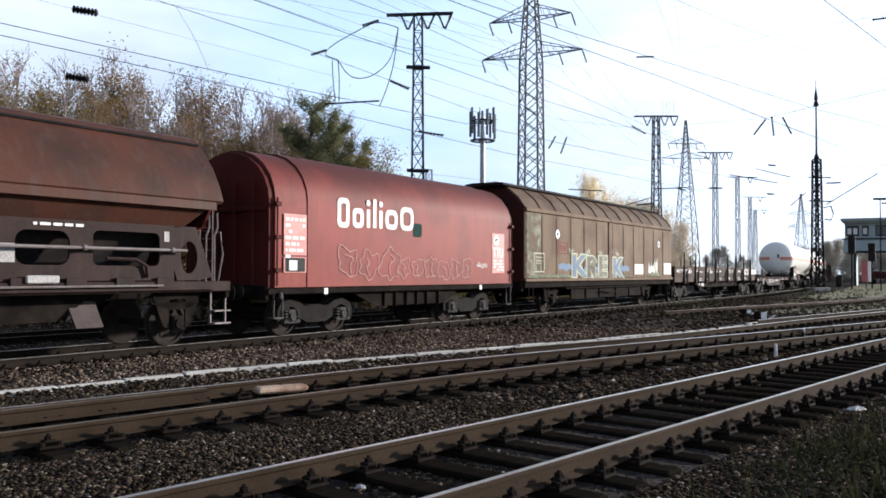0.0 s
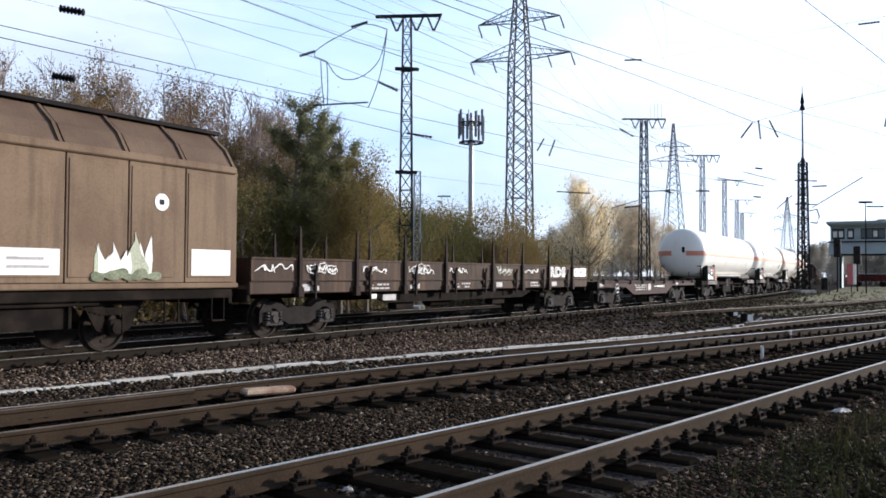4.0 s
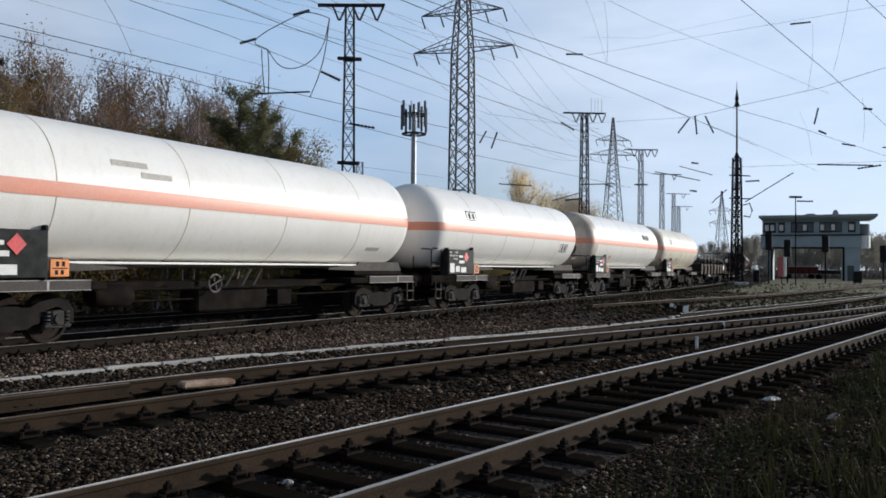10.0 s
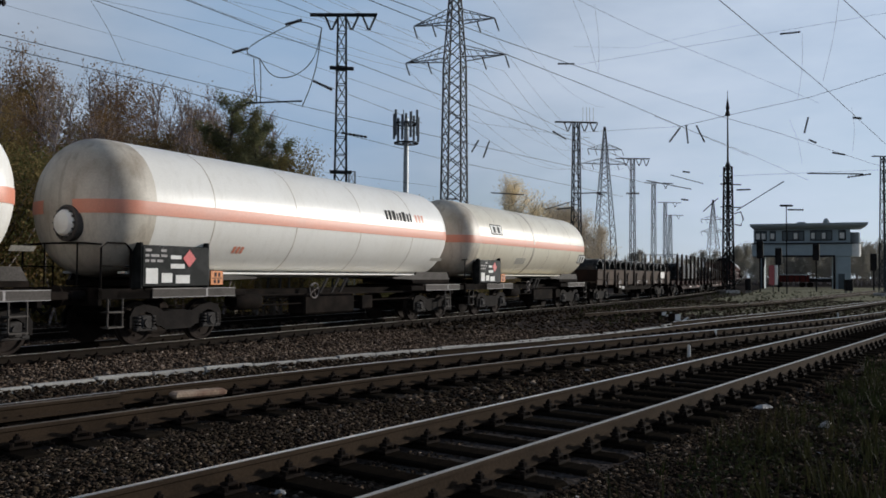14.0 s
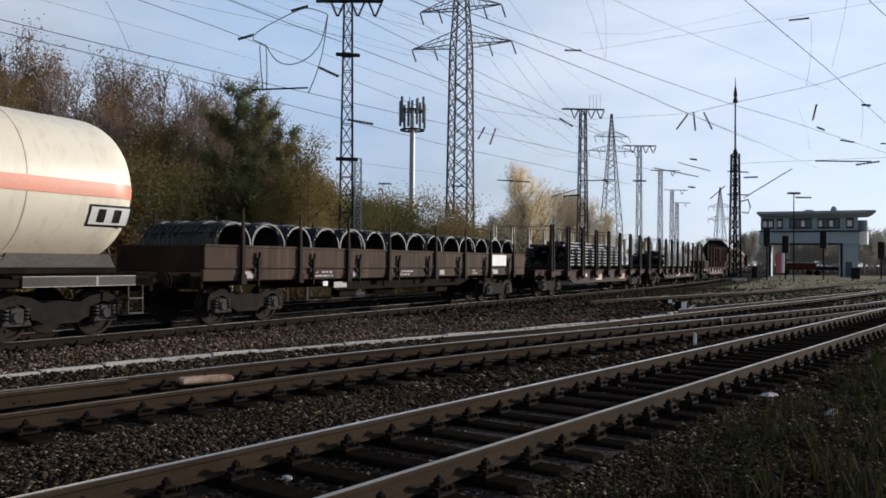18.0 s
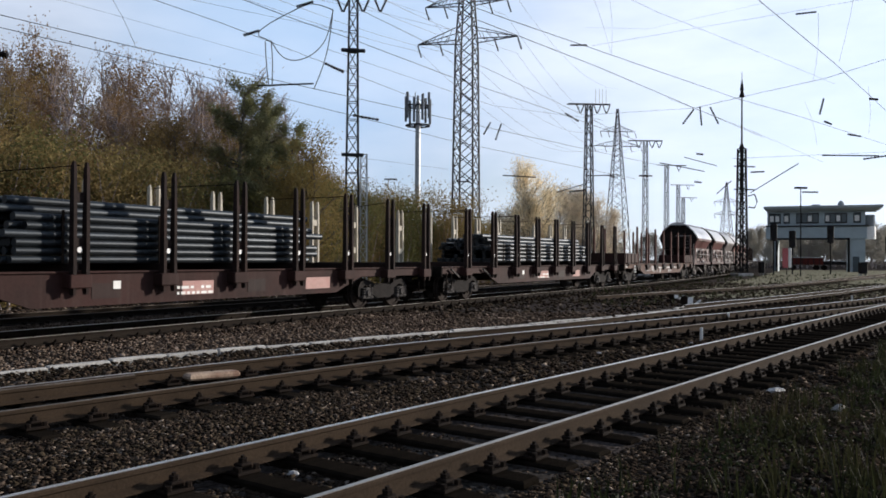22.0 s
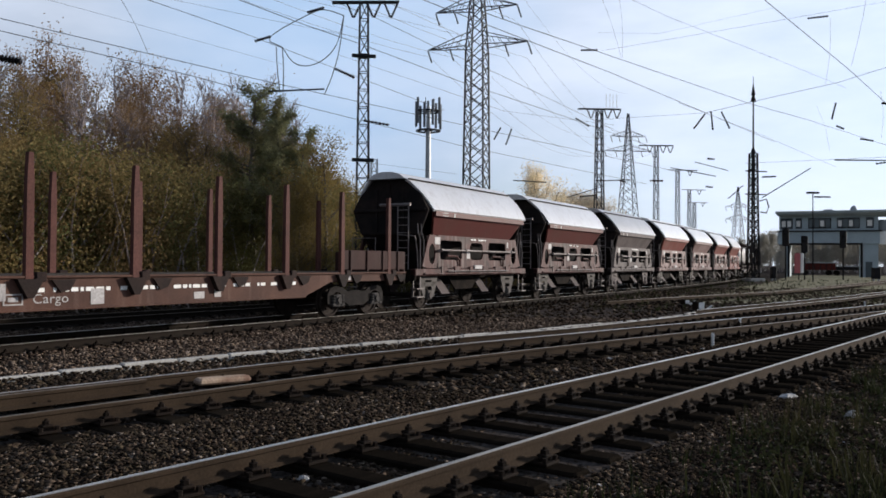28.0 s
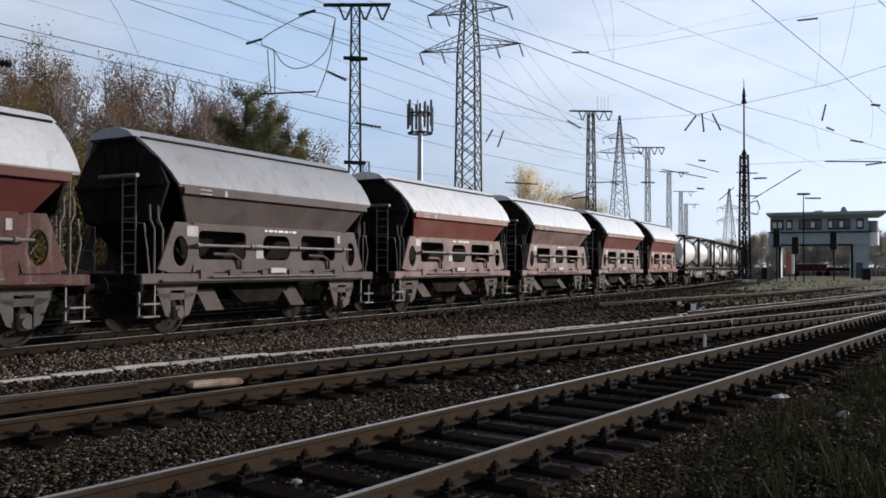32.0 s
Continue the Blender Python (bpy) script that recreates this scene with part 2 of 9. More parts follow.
M = dict(
    ground=material("ground_gravel", (0.0627, 0.0523, 0.0469), 0.95, second=(0.0405, 0.0388, 0.0317), scale=0.25, amount=0.8, grain=22, grain_amount=0.6, bump=0.9, spec=0.0),
    stone=material("ballast_stone", (0.0528, 0.0391, 0.0322), 0.92, second=(0.0290, 0.0228, 0.0180), scale=0.6, amount=0.8, grain=60, grain_amount=0.3, island=0.18, spec=0, palette=((0.0, (0.0434, 0.0316, 0.0241)), (0.35, (0.0609, 0.0469, 0.0322)), (0.62, (0.0305, 0.0241, 0.0192)), (0.80, (0.0898, 0.0670, 0.0504)), (0.95, (0.1848, 0.1492, 0.1203)))),
    brownstone=material("brown_ballast", (0.1221, 0.0951, 0.0863), 0.92, second=(0.0690, 0.0530, 0.0485), scale=0.6, amount=0.8, grain=60, grain_amount=0.3, island=0.18, spec=0, palette=((0.0, (0.1010, 0.0727, 0.0559)), (0.35, (0.1402, 0.1057, 0.0804)), (0.62, (0.0637, 0.0474, 0.0374)), (0.80, (0.1804, 0.1377, 0.1061)), (0.95, (0.2654, 0.2113, 0.1723)))),
    verge=material("dry_verge", (0.2762, 0.2600, 0.1788), 0.95, second=(0.1625, 0.1463, 0.1105), scale=0.35, amount=0.9, grain=7, grain_amount=0.45, bump=0.6, spec=0.0),
    rust=material("rail_rust", (0.0442, 0.0306, 0.0204), 0.9, second=(0.0238, 0.0170, 0.0119), scale=2, grain=50, spec=0.05),
    # darker copy of the rail rust: shade put into the colour
    shaderust=material("oily_rail_side", (0.020, 0.0155, 0.012), 0.85, second=(0.012, 0.009, 0.007), scale=2, grain=50, spec=0.05),
    head=material("rail_head_steel", (0.80, 0.76, 0.70), 0.28, 0.95, second=(0.58, 0.53, 0.47), scale=1.5, amount=0.5, grain=90, grain_amount=0.1, bump=0.03),
    bright=material("rail_head_bright", (0.88, 0.86, 0.83), 0.28, 0.95, second=(0.55, 0.52, 0.48), scale=1.5, amount=0.5, grain=90, grain_amount=0.1, bump=0.03),
    dull=material("rail_head_dull", (0.24, 0.20, 0.16), 0.42, 0.7, second=(0.10, 0.078, 0.058), scale=1.5, amount=0.7, grain=90, grain_amount=0.1, bump=0.05),
    worn=material("rail_head_worn", (0.46, 0.41, 0.35), 0.36, 0.85, second=(0.26, 0.22, 0.18), scale=1.5, amount=0.6, grain=90, grain_amount=0.1, bump=0.04),
    sleeper=material("sleeper_wood", (0.014, 0.0115, 0.009), 0.95, second=(0.026, 0.020, 0.015), scale=1.5, amount=0.6, grain=30, grain_amount=0.35, bump=0.5, stretch=(1, 6, 6), obj=0.3, spec=0.0),
    iron=material("dark_iron", (0.014, 0.0105, 0.0085), 0.85, 0.0, second=(0.03, 0.019, 0.013), scale=6, grain=70, bump=0.3, spec=0.05),
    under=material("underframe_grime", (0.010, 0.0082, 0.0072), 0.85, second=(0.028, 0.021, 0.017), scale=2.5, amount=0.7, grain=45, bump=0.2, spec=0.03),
    wheel=material("wheel_steel", (0.0330, 0.0258, 0.0222), 0.75, 0.0, second=(0.0132, 0.0102, 0.0090), scale=4, grain=45, spec=0.05),
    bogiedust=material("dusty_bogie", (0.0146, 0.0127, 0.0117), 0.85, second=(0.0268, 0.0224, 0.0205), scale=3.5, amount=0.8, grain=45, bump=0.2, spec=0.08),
    axledust=material("dusty_axle_box", (0.0595, 0.0546, 0.0518), 0.8, second=(0.0245, 0.0210, 0.0196), scale=6, amount=0.8, grain=45, bump=0.2, spec=0.1),
    concrete=material("pale_concrete", (0.4000, 0.3840, 0.3560), 0.85, second=(0.2400, 0.2200, 0.1920), scale=1.2, amount=0.6, grain=30, grain_amount=0.2, bump=0.3, obj=0.1),
    lattice=material("lattice_paint", (0.0216, 0.0259, 0.0302), 0.6, 0.1, second=(0.0396, 0.0374, 0.0360), scale=2, grain=40, grain_amount=0.15, spec=0.2),
    darklat=material("lattice_dark", (0.0126, 0.0126, 0.0140), 0.7, 0.1, second=(0.0280, 0.0210, 0.0175), scale=2, grain=40, spec=0.1),
    galv=material("galvanised_steel", (0.38, 0.40, 0.41), 0.5, 0.6, second=(0.27, 0.27, 0.27), scale=2, grain=40, grain_amount=0.1),
    antenna=material("antenna_grey", (0.15, 0.16, 0.175), 0.6, second=(0.10, 0.11, 0.12), scale=2, grain=40, grain_amount=0.1, bump=0, spec=0.2),
    wire=material("wire_copper_oxide", (0.05, 0.055, 0.055), 0.6, 0.4, bump=0),
    ceramic=material("brown_ceramic", (0.0140, 0.0112, 0.0112), 0.3, second=(0.0210, 0.0140, 0.0140), bump=0, spec=0.15),
    white=material("tank_white", (0.9064, 0.8807, 0.8240), 0.36, second=(0.8034, 0.7622, 0.6798), scale=0.5, amount=0.45, grain=30, grain_amount=0.04, bump=0.02, streak=(0.5665, 0.5150, 0.4326, 0.16), coat=0.15),
    creamwhite=material("tank_cream", (0.80, 0.74, 0.60), 0.38, second=(0.66, 0.58, 0.44), scale=0.5, amount=0.5, grain=30, grain_amount=0.04, bump=0.02, streak=(0.48, 0.40, 0.28, 0.35), coat=0.15),
    dirtywhite=material("tank_head_dirt", (0.62, 0.56, 0.47), 0.5, second=(0.36, 0.29, 0.21), scale=0.9, amount=0.9, grain=25, grain_amount=0.08, bump=0.03, streak=(0.26, 0.20, 0.14, 0.6)),
    band=material("orange_band", (0.72, 0.27, 0.17), 0.45, second=(0.62, 0.30, 0.22), scale=1, amount=0.5, grain=30, grain_amount=0.06, bump=0.02),
)


# ---- mesh tools ----
class Mesh:
    """Collects faces for one part."""

    def __init__(self):
        self.v, self.f = [], []

    def add(self, verts, faces):
        k = len(self.v)
        self.v += [tuple(p) for p in verts]
        self.f += [tuple(i + k for i in q) for q in faces]
        return self

    def box(self, x0, x1, y0, y1, z0, z1, ch=0.0):
        """A box with chamfered edges."""
        if x1 < x0: x0, x1 = x1, x0
        if y1 < y0: y0, y1 = y1, y0
        if z1 < z0: z0, z1 = z1, z0
        if not ch:
            v = [(x, y, z) for x in (x0, x1) for y in (y0, y1) for z in (z0, z1)]
            return self.add(v, [(0, 1, 3, 2), (4, 6, 7, 5), (0, 4, 5, 1), (2, 3, 7, 6), (0, 2, 6, 4), (1, 5, 7, 3)])
        c = min(ch, (x1 - x0) / 3, (y1 - y0) / 3, (z1 - z0) / 3)
        rings = []
        for z, d in ((z0, c), (z0 + c, 0), (z1 - c, 0), (z1, c)):
            e = c if d == 0 else c
            a, b, g, h = x0 + d, x1 - d, y0 + d, y1 - d
            rings.append([(a + e, g, z), (b - e, g, z), (b, g + e, z), (b, h - e, z), (b - e, h, z), (a + e, h, z), (a, h - e, z), (a, g + e, z)])
        return self.loft(rings, caps=True)

    def loft(self, rings, caps=True, closed=True):
        n = len(rings[0])
        v = [p for r in rings for p in r]
        f = []
        for i in range(len(rings) - 1):
            for j in range(n if closed else n - 1):
                k = (j + 1) % n
                f.append((i * n + j, i * n + k, (i + 1) * n + k, (i + 1) * n + j))
        if caps:
            f.append(tuple(range(n))[::-1])
            f.append(tuple((len(rings) - 1) * n + j for j in range(n)))
        return self.add(v, f)

    def prism(self, profile, x0, x1):
        """A profile of (y, z), counter-clockwise seen from +x, drawn out along x."""
        return self.loft([[(x, y, z) for y, z in profile] for x in (x0, x1)])

    def side(self, profile, y0, y1):
        """A profile of (x, z) drawn out along y."""
        return self.loft([[(x, y, z) for x, z in profile] for y in (y0, y1)])

    def rod(self, p, q, r, n=6, r2=None):
        p, q = Vector(p), Vector(q)
        d = q - p
        if d.length < 1e-6:
            return self
        a = d.orthogonal().normalized()
        b = d.normalized().cross(a)
        rings = []
        for c, s in ((p, r), (q, r if r2 is None else r2)):
            rings.append([c + (a * math.cos(2 * math.pi * i / n) + b * math.sin(2 * math.pi * i / n)) * s for i in range(n)])
        return self.loft(rings)

    def tube(self, pts, r, n=6):
        pts = [Vector(p) for p in pts]
        rings = []
        for i, p in enumerate(pts):
            d = (pts[min(i + 1, len(pts) - 1)] - pts[max(i - 1, 0)]).normalized()
            up = Vector((0, 0, 1)) if abs(d.z) < 0.9 else Vector((1, 0, 0))
            a = d.cross(up).normalized()
            b = a.cross(d)
            rr = r[i] if isinstance(r, (list, tuple)) else r
            rings.append([p + (a * math.cos(2 * math.pi * k / n) + b * math.sin(2 * math.pi * k / n)) * rr for k in range(n)])
        return self.loft(rings)

    def turned(self, profile, centre, axis="x", n=24):
        """A profile of (along, radius) turned about an axis through centre."""
        cx, cy, cz = centre
        rings = []
        for a, r in profile:
            ring = []
            for i in range(n):
                c, s = math.cos(2 * math.pi * i / n) * r, math.sin(2 * math.pi * i / n) * r
                ring.append({"x": (cx + a, cy + c, cz + s), "y": (cx + s, cy + a, cz + c), "z": (cx + c, cy + s, cz + a)}[axis])
            rings.append(ring)
        return self.loft(rings)

    def data(self, name, mat, smooth=False):
        me = bpy.data.meshes.new(name)
        me.from_pydata(self.v, [], self.f)
        if mat:
            me.materials.append(mat)
        if smooth:
            me.polygons.foreach_set("use_smooth", [True] * len(me.polygons))
            me.set_sharp_from_angle(angle=radians(38))
        me.update()
        return me


def part(name, mesh, mat, parent=None, label="", smooth=False, at=None):
    data = mesh.data(name, mat, smooth) if isinstance(mesh, Mesh) else mesh
    ob = new(name, data)
    if parent is not None:
        ob.parent = parent
    if at is not None:
        ob.matrix_basis = at
    if label:
        tagged(ob, label)
    return ob


def thing(name, label, category, group="", kind="", at=None):
    ob = new(name)
    ob.empty_display_size = 0.2
    if at is not None:
        ob.matrix_basis = at
    return tagged(ob, label, category, group, kind)


# ---- plan: lines of the tracks ----
RAIL = 0.18
T_ANGLE, T_START, T_BEND, T_RADIUS, T_END = radians(30.5), Vector((-5.797, 18.013)), 25.0, 650.0, 113.0


def train_line(s, off=0.0):
    """Centre of the train's track s metres along it, moved off metres to its far side; and its heading from +y."""
    th0 = T_ANGLE
    n0, d0 = Vector((-math.cos(th0), math.sin(th0))), Vector((math.sin(th0), math.cos(th0)))
    base = T_START + n0 * 0.7535
    th = th0
    if s <= T_BEND:
        p = base + d0 * s
    else:
        e = min(s, T_END)
        th = th0 - (e - T_BEND) / T_RADIUS
        hub = base + d0 * T_BEND + n0 * T_RADIUS
        p = hub - T_RADIUS * Vector((-math.cos(th), math.sin(th)))
        if s > T_END:
            p = p + Vector((math.sin(th), math.cos(th))) * (s - T_END)
    return p + off * Vector((-math.cos(th), math.sin(th))), th


def spaced(points, step):
    """Places every step metres on a line through points, with headings from +y."""
    out, carry = [], 0.0
    for a, b in zip(points, points[1:]):
        a, b = Vector(a), Vector(b)
        d = b - a
        th = math.atan2(d.x, d.y)
        x = carry
        while x < d.length:
            out.append((a + d * (x / d.length), th))
            x += step
        carry = x - d.length
    return out


def smooth_line(points, rounds=3):
    pts = [Vector(p) for p in points]
    for _ in range(rounds):
        new_pts = [pts[0]]
        for a, b in zip(pts, pts[1:]):
            new_pts += [a * 0.75 + b * 0.25, a * 0.25 + b * 0.75]
        pts = new_pts + [pts[-1]]
    return pts


def shifted(points, off):
    """A line moved off metres to its left."""
    out = []
    for i, p in enumerate(points):
        d = (points[min(i + 1, len(points) - 1)] - points[max(i - 1, 0)]).normalized()
        out.append(p + Vector((-d.y, d.x)) * off)
    return out


NEAR_DIR = Vector((math.sin(radians(39)), math.cos(radians(39))))
NEAR_NORMAL = Vector((NEAR_DIR.y, -NEAR_DIR.x))
near_line = [NEAR_NORMAL * -4.6 + NEAR_DIR * s for s in (-14, 30, 60, 130)]
mid_line = smooth_line([(-13.0, -1.2), (-4.6, 8.72), (-0.6, 13.4), (3.83, 17.77), (9.0, 22.75), (14.4, 27.95), (22, 36.0), (34, 51), (70, 95)])
train_pts = [train_line(s)[0] for s in (-30, 0, 12, 24, 32, 40, 50, 60, 70, 80, 90, 100, 112, 160, 260)]
back_pts = [train_line(s, 4.6)[0] for s in (-30, 0, 12, 24, 40, 60, 80, 100, 160, 260)]


# ---- ground ----
def build_ground():
    axis = sorted({round(s * v, 2) for s in (-1, 1) for v in [0, 1, 2, 3, 4, 5, 6, 8, 10, 12, 14, 17, 20, 24, 28, 33, 40, 50, 62, 80, 100, 130, 180, 260, 400, 700, 1200, 2500]})
    m = Mesh()
    n = len(axis)
    for y in axis:
        for x in axis:
            d = abs(Vector((x, y)).dot(NEAR_NORMAL) + 4.6)
            rough = 0.03 * noise.noise((x * 0.35, y * 0.35, 0.0)) if abs(x) < 60 and abs(y) < 60 else 0.0
            z = -0.07 + rough
            if d < 2.0: z = -0.09
            m.v.append((x, y + 8.0, z))
    for j in range(n - 1):
        for i in range(n - 1):
            m.f.append((j * n + i, j * n + i + 1, (j + 1) * n + i + 1, (j + 1) * n + i))
    ob = part("ground", m, M["ground"], smooth=True)
    tagged(ob, "dark ballast gravel and weedy soil of a railway yard", "ground", kind="structure")


def build_verge():
    """Dry grass and pale gravel between the far tracks, a few centimetres over the ground."""
    m = Mesh()
    n = 40
    for j in range(n + 1):
        y = 38.0 + 104.0 * (j / n) ** 1.4
        for i in range(n + 1):
            f = i / n
            lo = train_line(max(0.0, (y - 18.0) / math.cos(T_ANGLE)), -2.4)[0].x * 1.0 + 1.5
            x = lo + f * (0.66 * y + 6.0 - lo)
            edge = min(f, 1 - f, j / n * 2) * 8
            m.v.append((x + 0.8 * noise.noise((y * 0.2, f * 3, 1.0)), y, -0.068 + 0.05 * min(1.0, edge) + 0.02 * noise.noise((x * 0.4, y * 0.4, 2.0))))
    for j in range(n):
        for i in range(n):
            k = j * (n + 1) + i
            m.f.append((k, k + 1, k + n + 2, k + n + 1))
    tagged(part("ground_verge", m, M["verge"], smooth=True), "pale dry grass and gravel between the far tracks", "ground", kind="structure")


def rail_mesh(points, mat_head, parent, label="", side=None):
    """One rail: foot, web and head; the polished running surface is a part of it."""
    prof = [(-0.07, 0.0), (0.07, 0.0), (0.07, 0.012), (0.012, 0.035), (0.012, 0.12), (0.036, 0.13), (0.036, 0.155), (0.028, 0.165), (-0.028, 0.165), (-0.036, 0.155), (-0.036, 0.13), (-0.012, 0.12), (-0.012, 0.035), (-0.07, 0.012)]
    top = [(-0.024, 0.1655), (0.024, 0.1655), (0.024, 0.169), (0.018, 0.171), (-0.018, 0.171), (-0.024, 0.169)]
    def sweep(profile):
        m = Mesh()
        rings = []
        for i, p in enumerate(points):
            d = (points[min(i + 1, len(points) - 1)] - points[max(i - 1, 0)]).normalized()
            nrm = Vector((-d.y, d.x))
            rings.append([(p.x + nrm.x * a, p.y + nrm.y * a, RAIL - 0.17 + b) for a, b in profile])
        return m.loft(rings)
    r = part("rail", sweep(prof), side or M["rust"], parent, label)
    part("running_surface", sweep(top), mat_head, r, "steel running surface")
    return r


def box_data(name, sx, sy, sz, ch, mat):
    return Mesh().box(-sx / 2, sx / 2, -sy / 2, sy / 2, -sz, 0, ch).data(name, mat)


def fastening_data():
    """Ribbed base plate with a clamp, a bolt and a nut on each side of the rail."""
    m = Mesh()
    m.box(-0.115, 0.115, -0.21, 0.21, -0.005, 0.022, 0.006)
    for y in (-0.125, 0.125):
        m.box(-0.085, 0.085, y - 0.02, y + 0.02, 0.02, 0.062, 0.008)
        m.box(-0.06, 0.06, y - 0.05, y + 0.05, 0.05, 0.078, 0.012)
        m.rod((0, y, 0.03), (0, y, 0.135), 0.018, 6)
        m.rod((0, y, 0.078), (0, y, 0.112), 0.038, 6)
        for x in (-0.085, 0.085):
            k = 1 if y > 0 else -1
            m.rod((x, y + k * 0.055, 0.02), (x, y + k * 0.055, 0.06), 0.026, 6)
    return m.data("rail_fastening", M["iron"])



SLEEPER = box_data("sleeper", 0.26, 2.5, 0.14, 0.02, M["sleeper"])
FASTENING = fastening_data()


def build_track(line, heads, step, first, count, label, buried=0.0, side=None):
    """Two rails on sleepers; sleepers and fastenings of the near stretch are pieces, the rest is joined."""
    tr = thing("railway_track", label, "railway track", kind="structure")
    line = [Vector(p) for p in line]
    for off, head in ((-0.7535, heads[0]), (0.7535, heads[1])):
        rail_mesh(shifted(line, off), head, tr, side=side)
    rest, rest_clips = Mesh(), Mesh()
    rnd = random.Random(7)
    for i, (p, th) in enumerate(spaced(line, step)):
        q = pose(p.x, p.y, 0.008 - buried + rnd.uniform(-0.012, 0.004), rnd.uniform(-0.6, 0.6), 0, 90 - math.degrees(th) + rnd.uniform(-1.2, 1.2))
        if first <= i < first + count:
            part("sleeper", SLEEPER, None, tr, at=q)
            for y in (-0.7535, 0.7535):
                part("rail_fastening", FASTENING, None, tr, at=q @ pose(0, y, buried * 0.6))
        elif p.length < 120:
            v = [q @ Vector(c) for c in ((-.13, -1.25, 0), (.13, -1.25, 0), (.13, 1.25, 0), (-.13, 1.25, 0), (-.13, -1.25, -.1), (.13, -1.25, -.1), (.13, 1.25, -.1), (-.13, 1.25, -.1))]
            rest.add(v, [(0, 1, 2, 3), (4, 5, 1, 0), (5, 6, 2, 1), (6, 7, 3, 2), (7, 4, 0, 3)])
            for y in (-0.87, -0.64, 0.64, 0.87):
                c = q @ Vector((0, y, buried * 0.6))
                rest_clips.box(c.x - 0.05, c.x + 0.05, c.y - 0.05, c.y + 0.05, c.z, c.z + 0.08)
    tagged(part("far_sleepers", rest, M["sleeper"], tr), kind="stuff")
    tagged(part("far_fastenings", rest_clips, M["iron"], tr), kind="stuff")
    return tr


build_ground()
build_verge()
build_track(near_line, (M["worn"], M["head"]), 0.63, 14, 110, "straight railway track on dark worn wooden sleepers with polished rails", buried=0.02)
build_track(mid_line, (M["dull"], M["bright"]), 0.63, 8, 90, "rusty railway track curving into a turnout on wooden sleepers", buried=0.035)
# both tracks at the train take the darker, shaded rail colour
build_track(train_pts, (M["head"], M["head"]), 0.63, 30, 90, "railway track in brown ballast under the freight train", buried=0.045, side=M["shaderust"])
build_track(back_pts, (M["dull"], M["dull"]), 0.63, 0, 0, "disused railway track behind the freight train", buried=0.03, side=M["shaderust"])


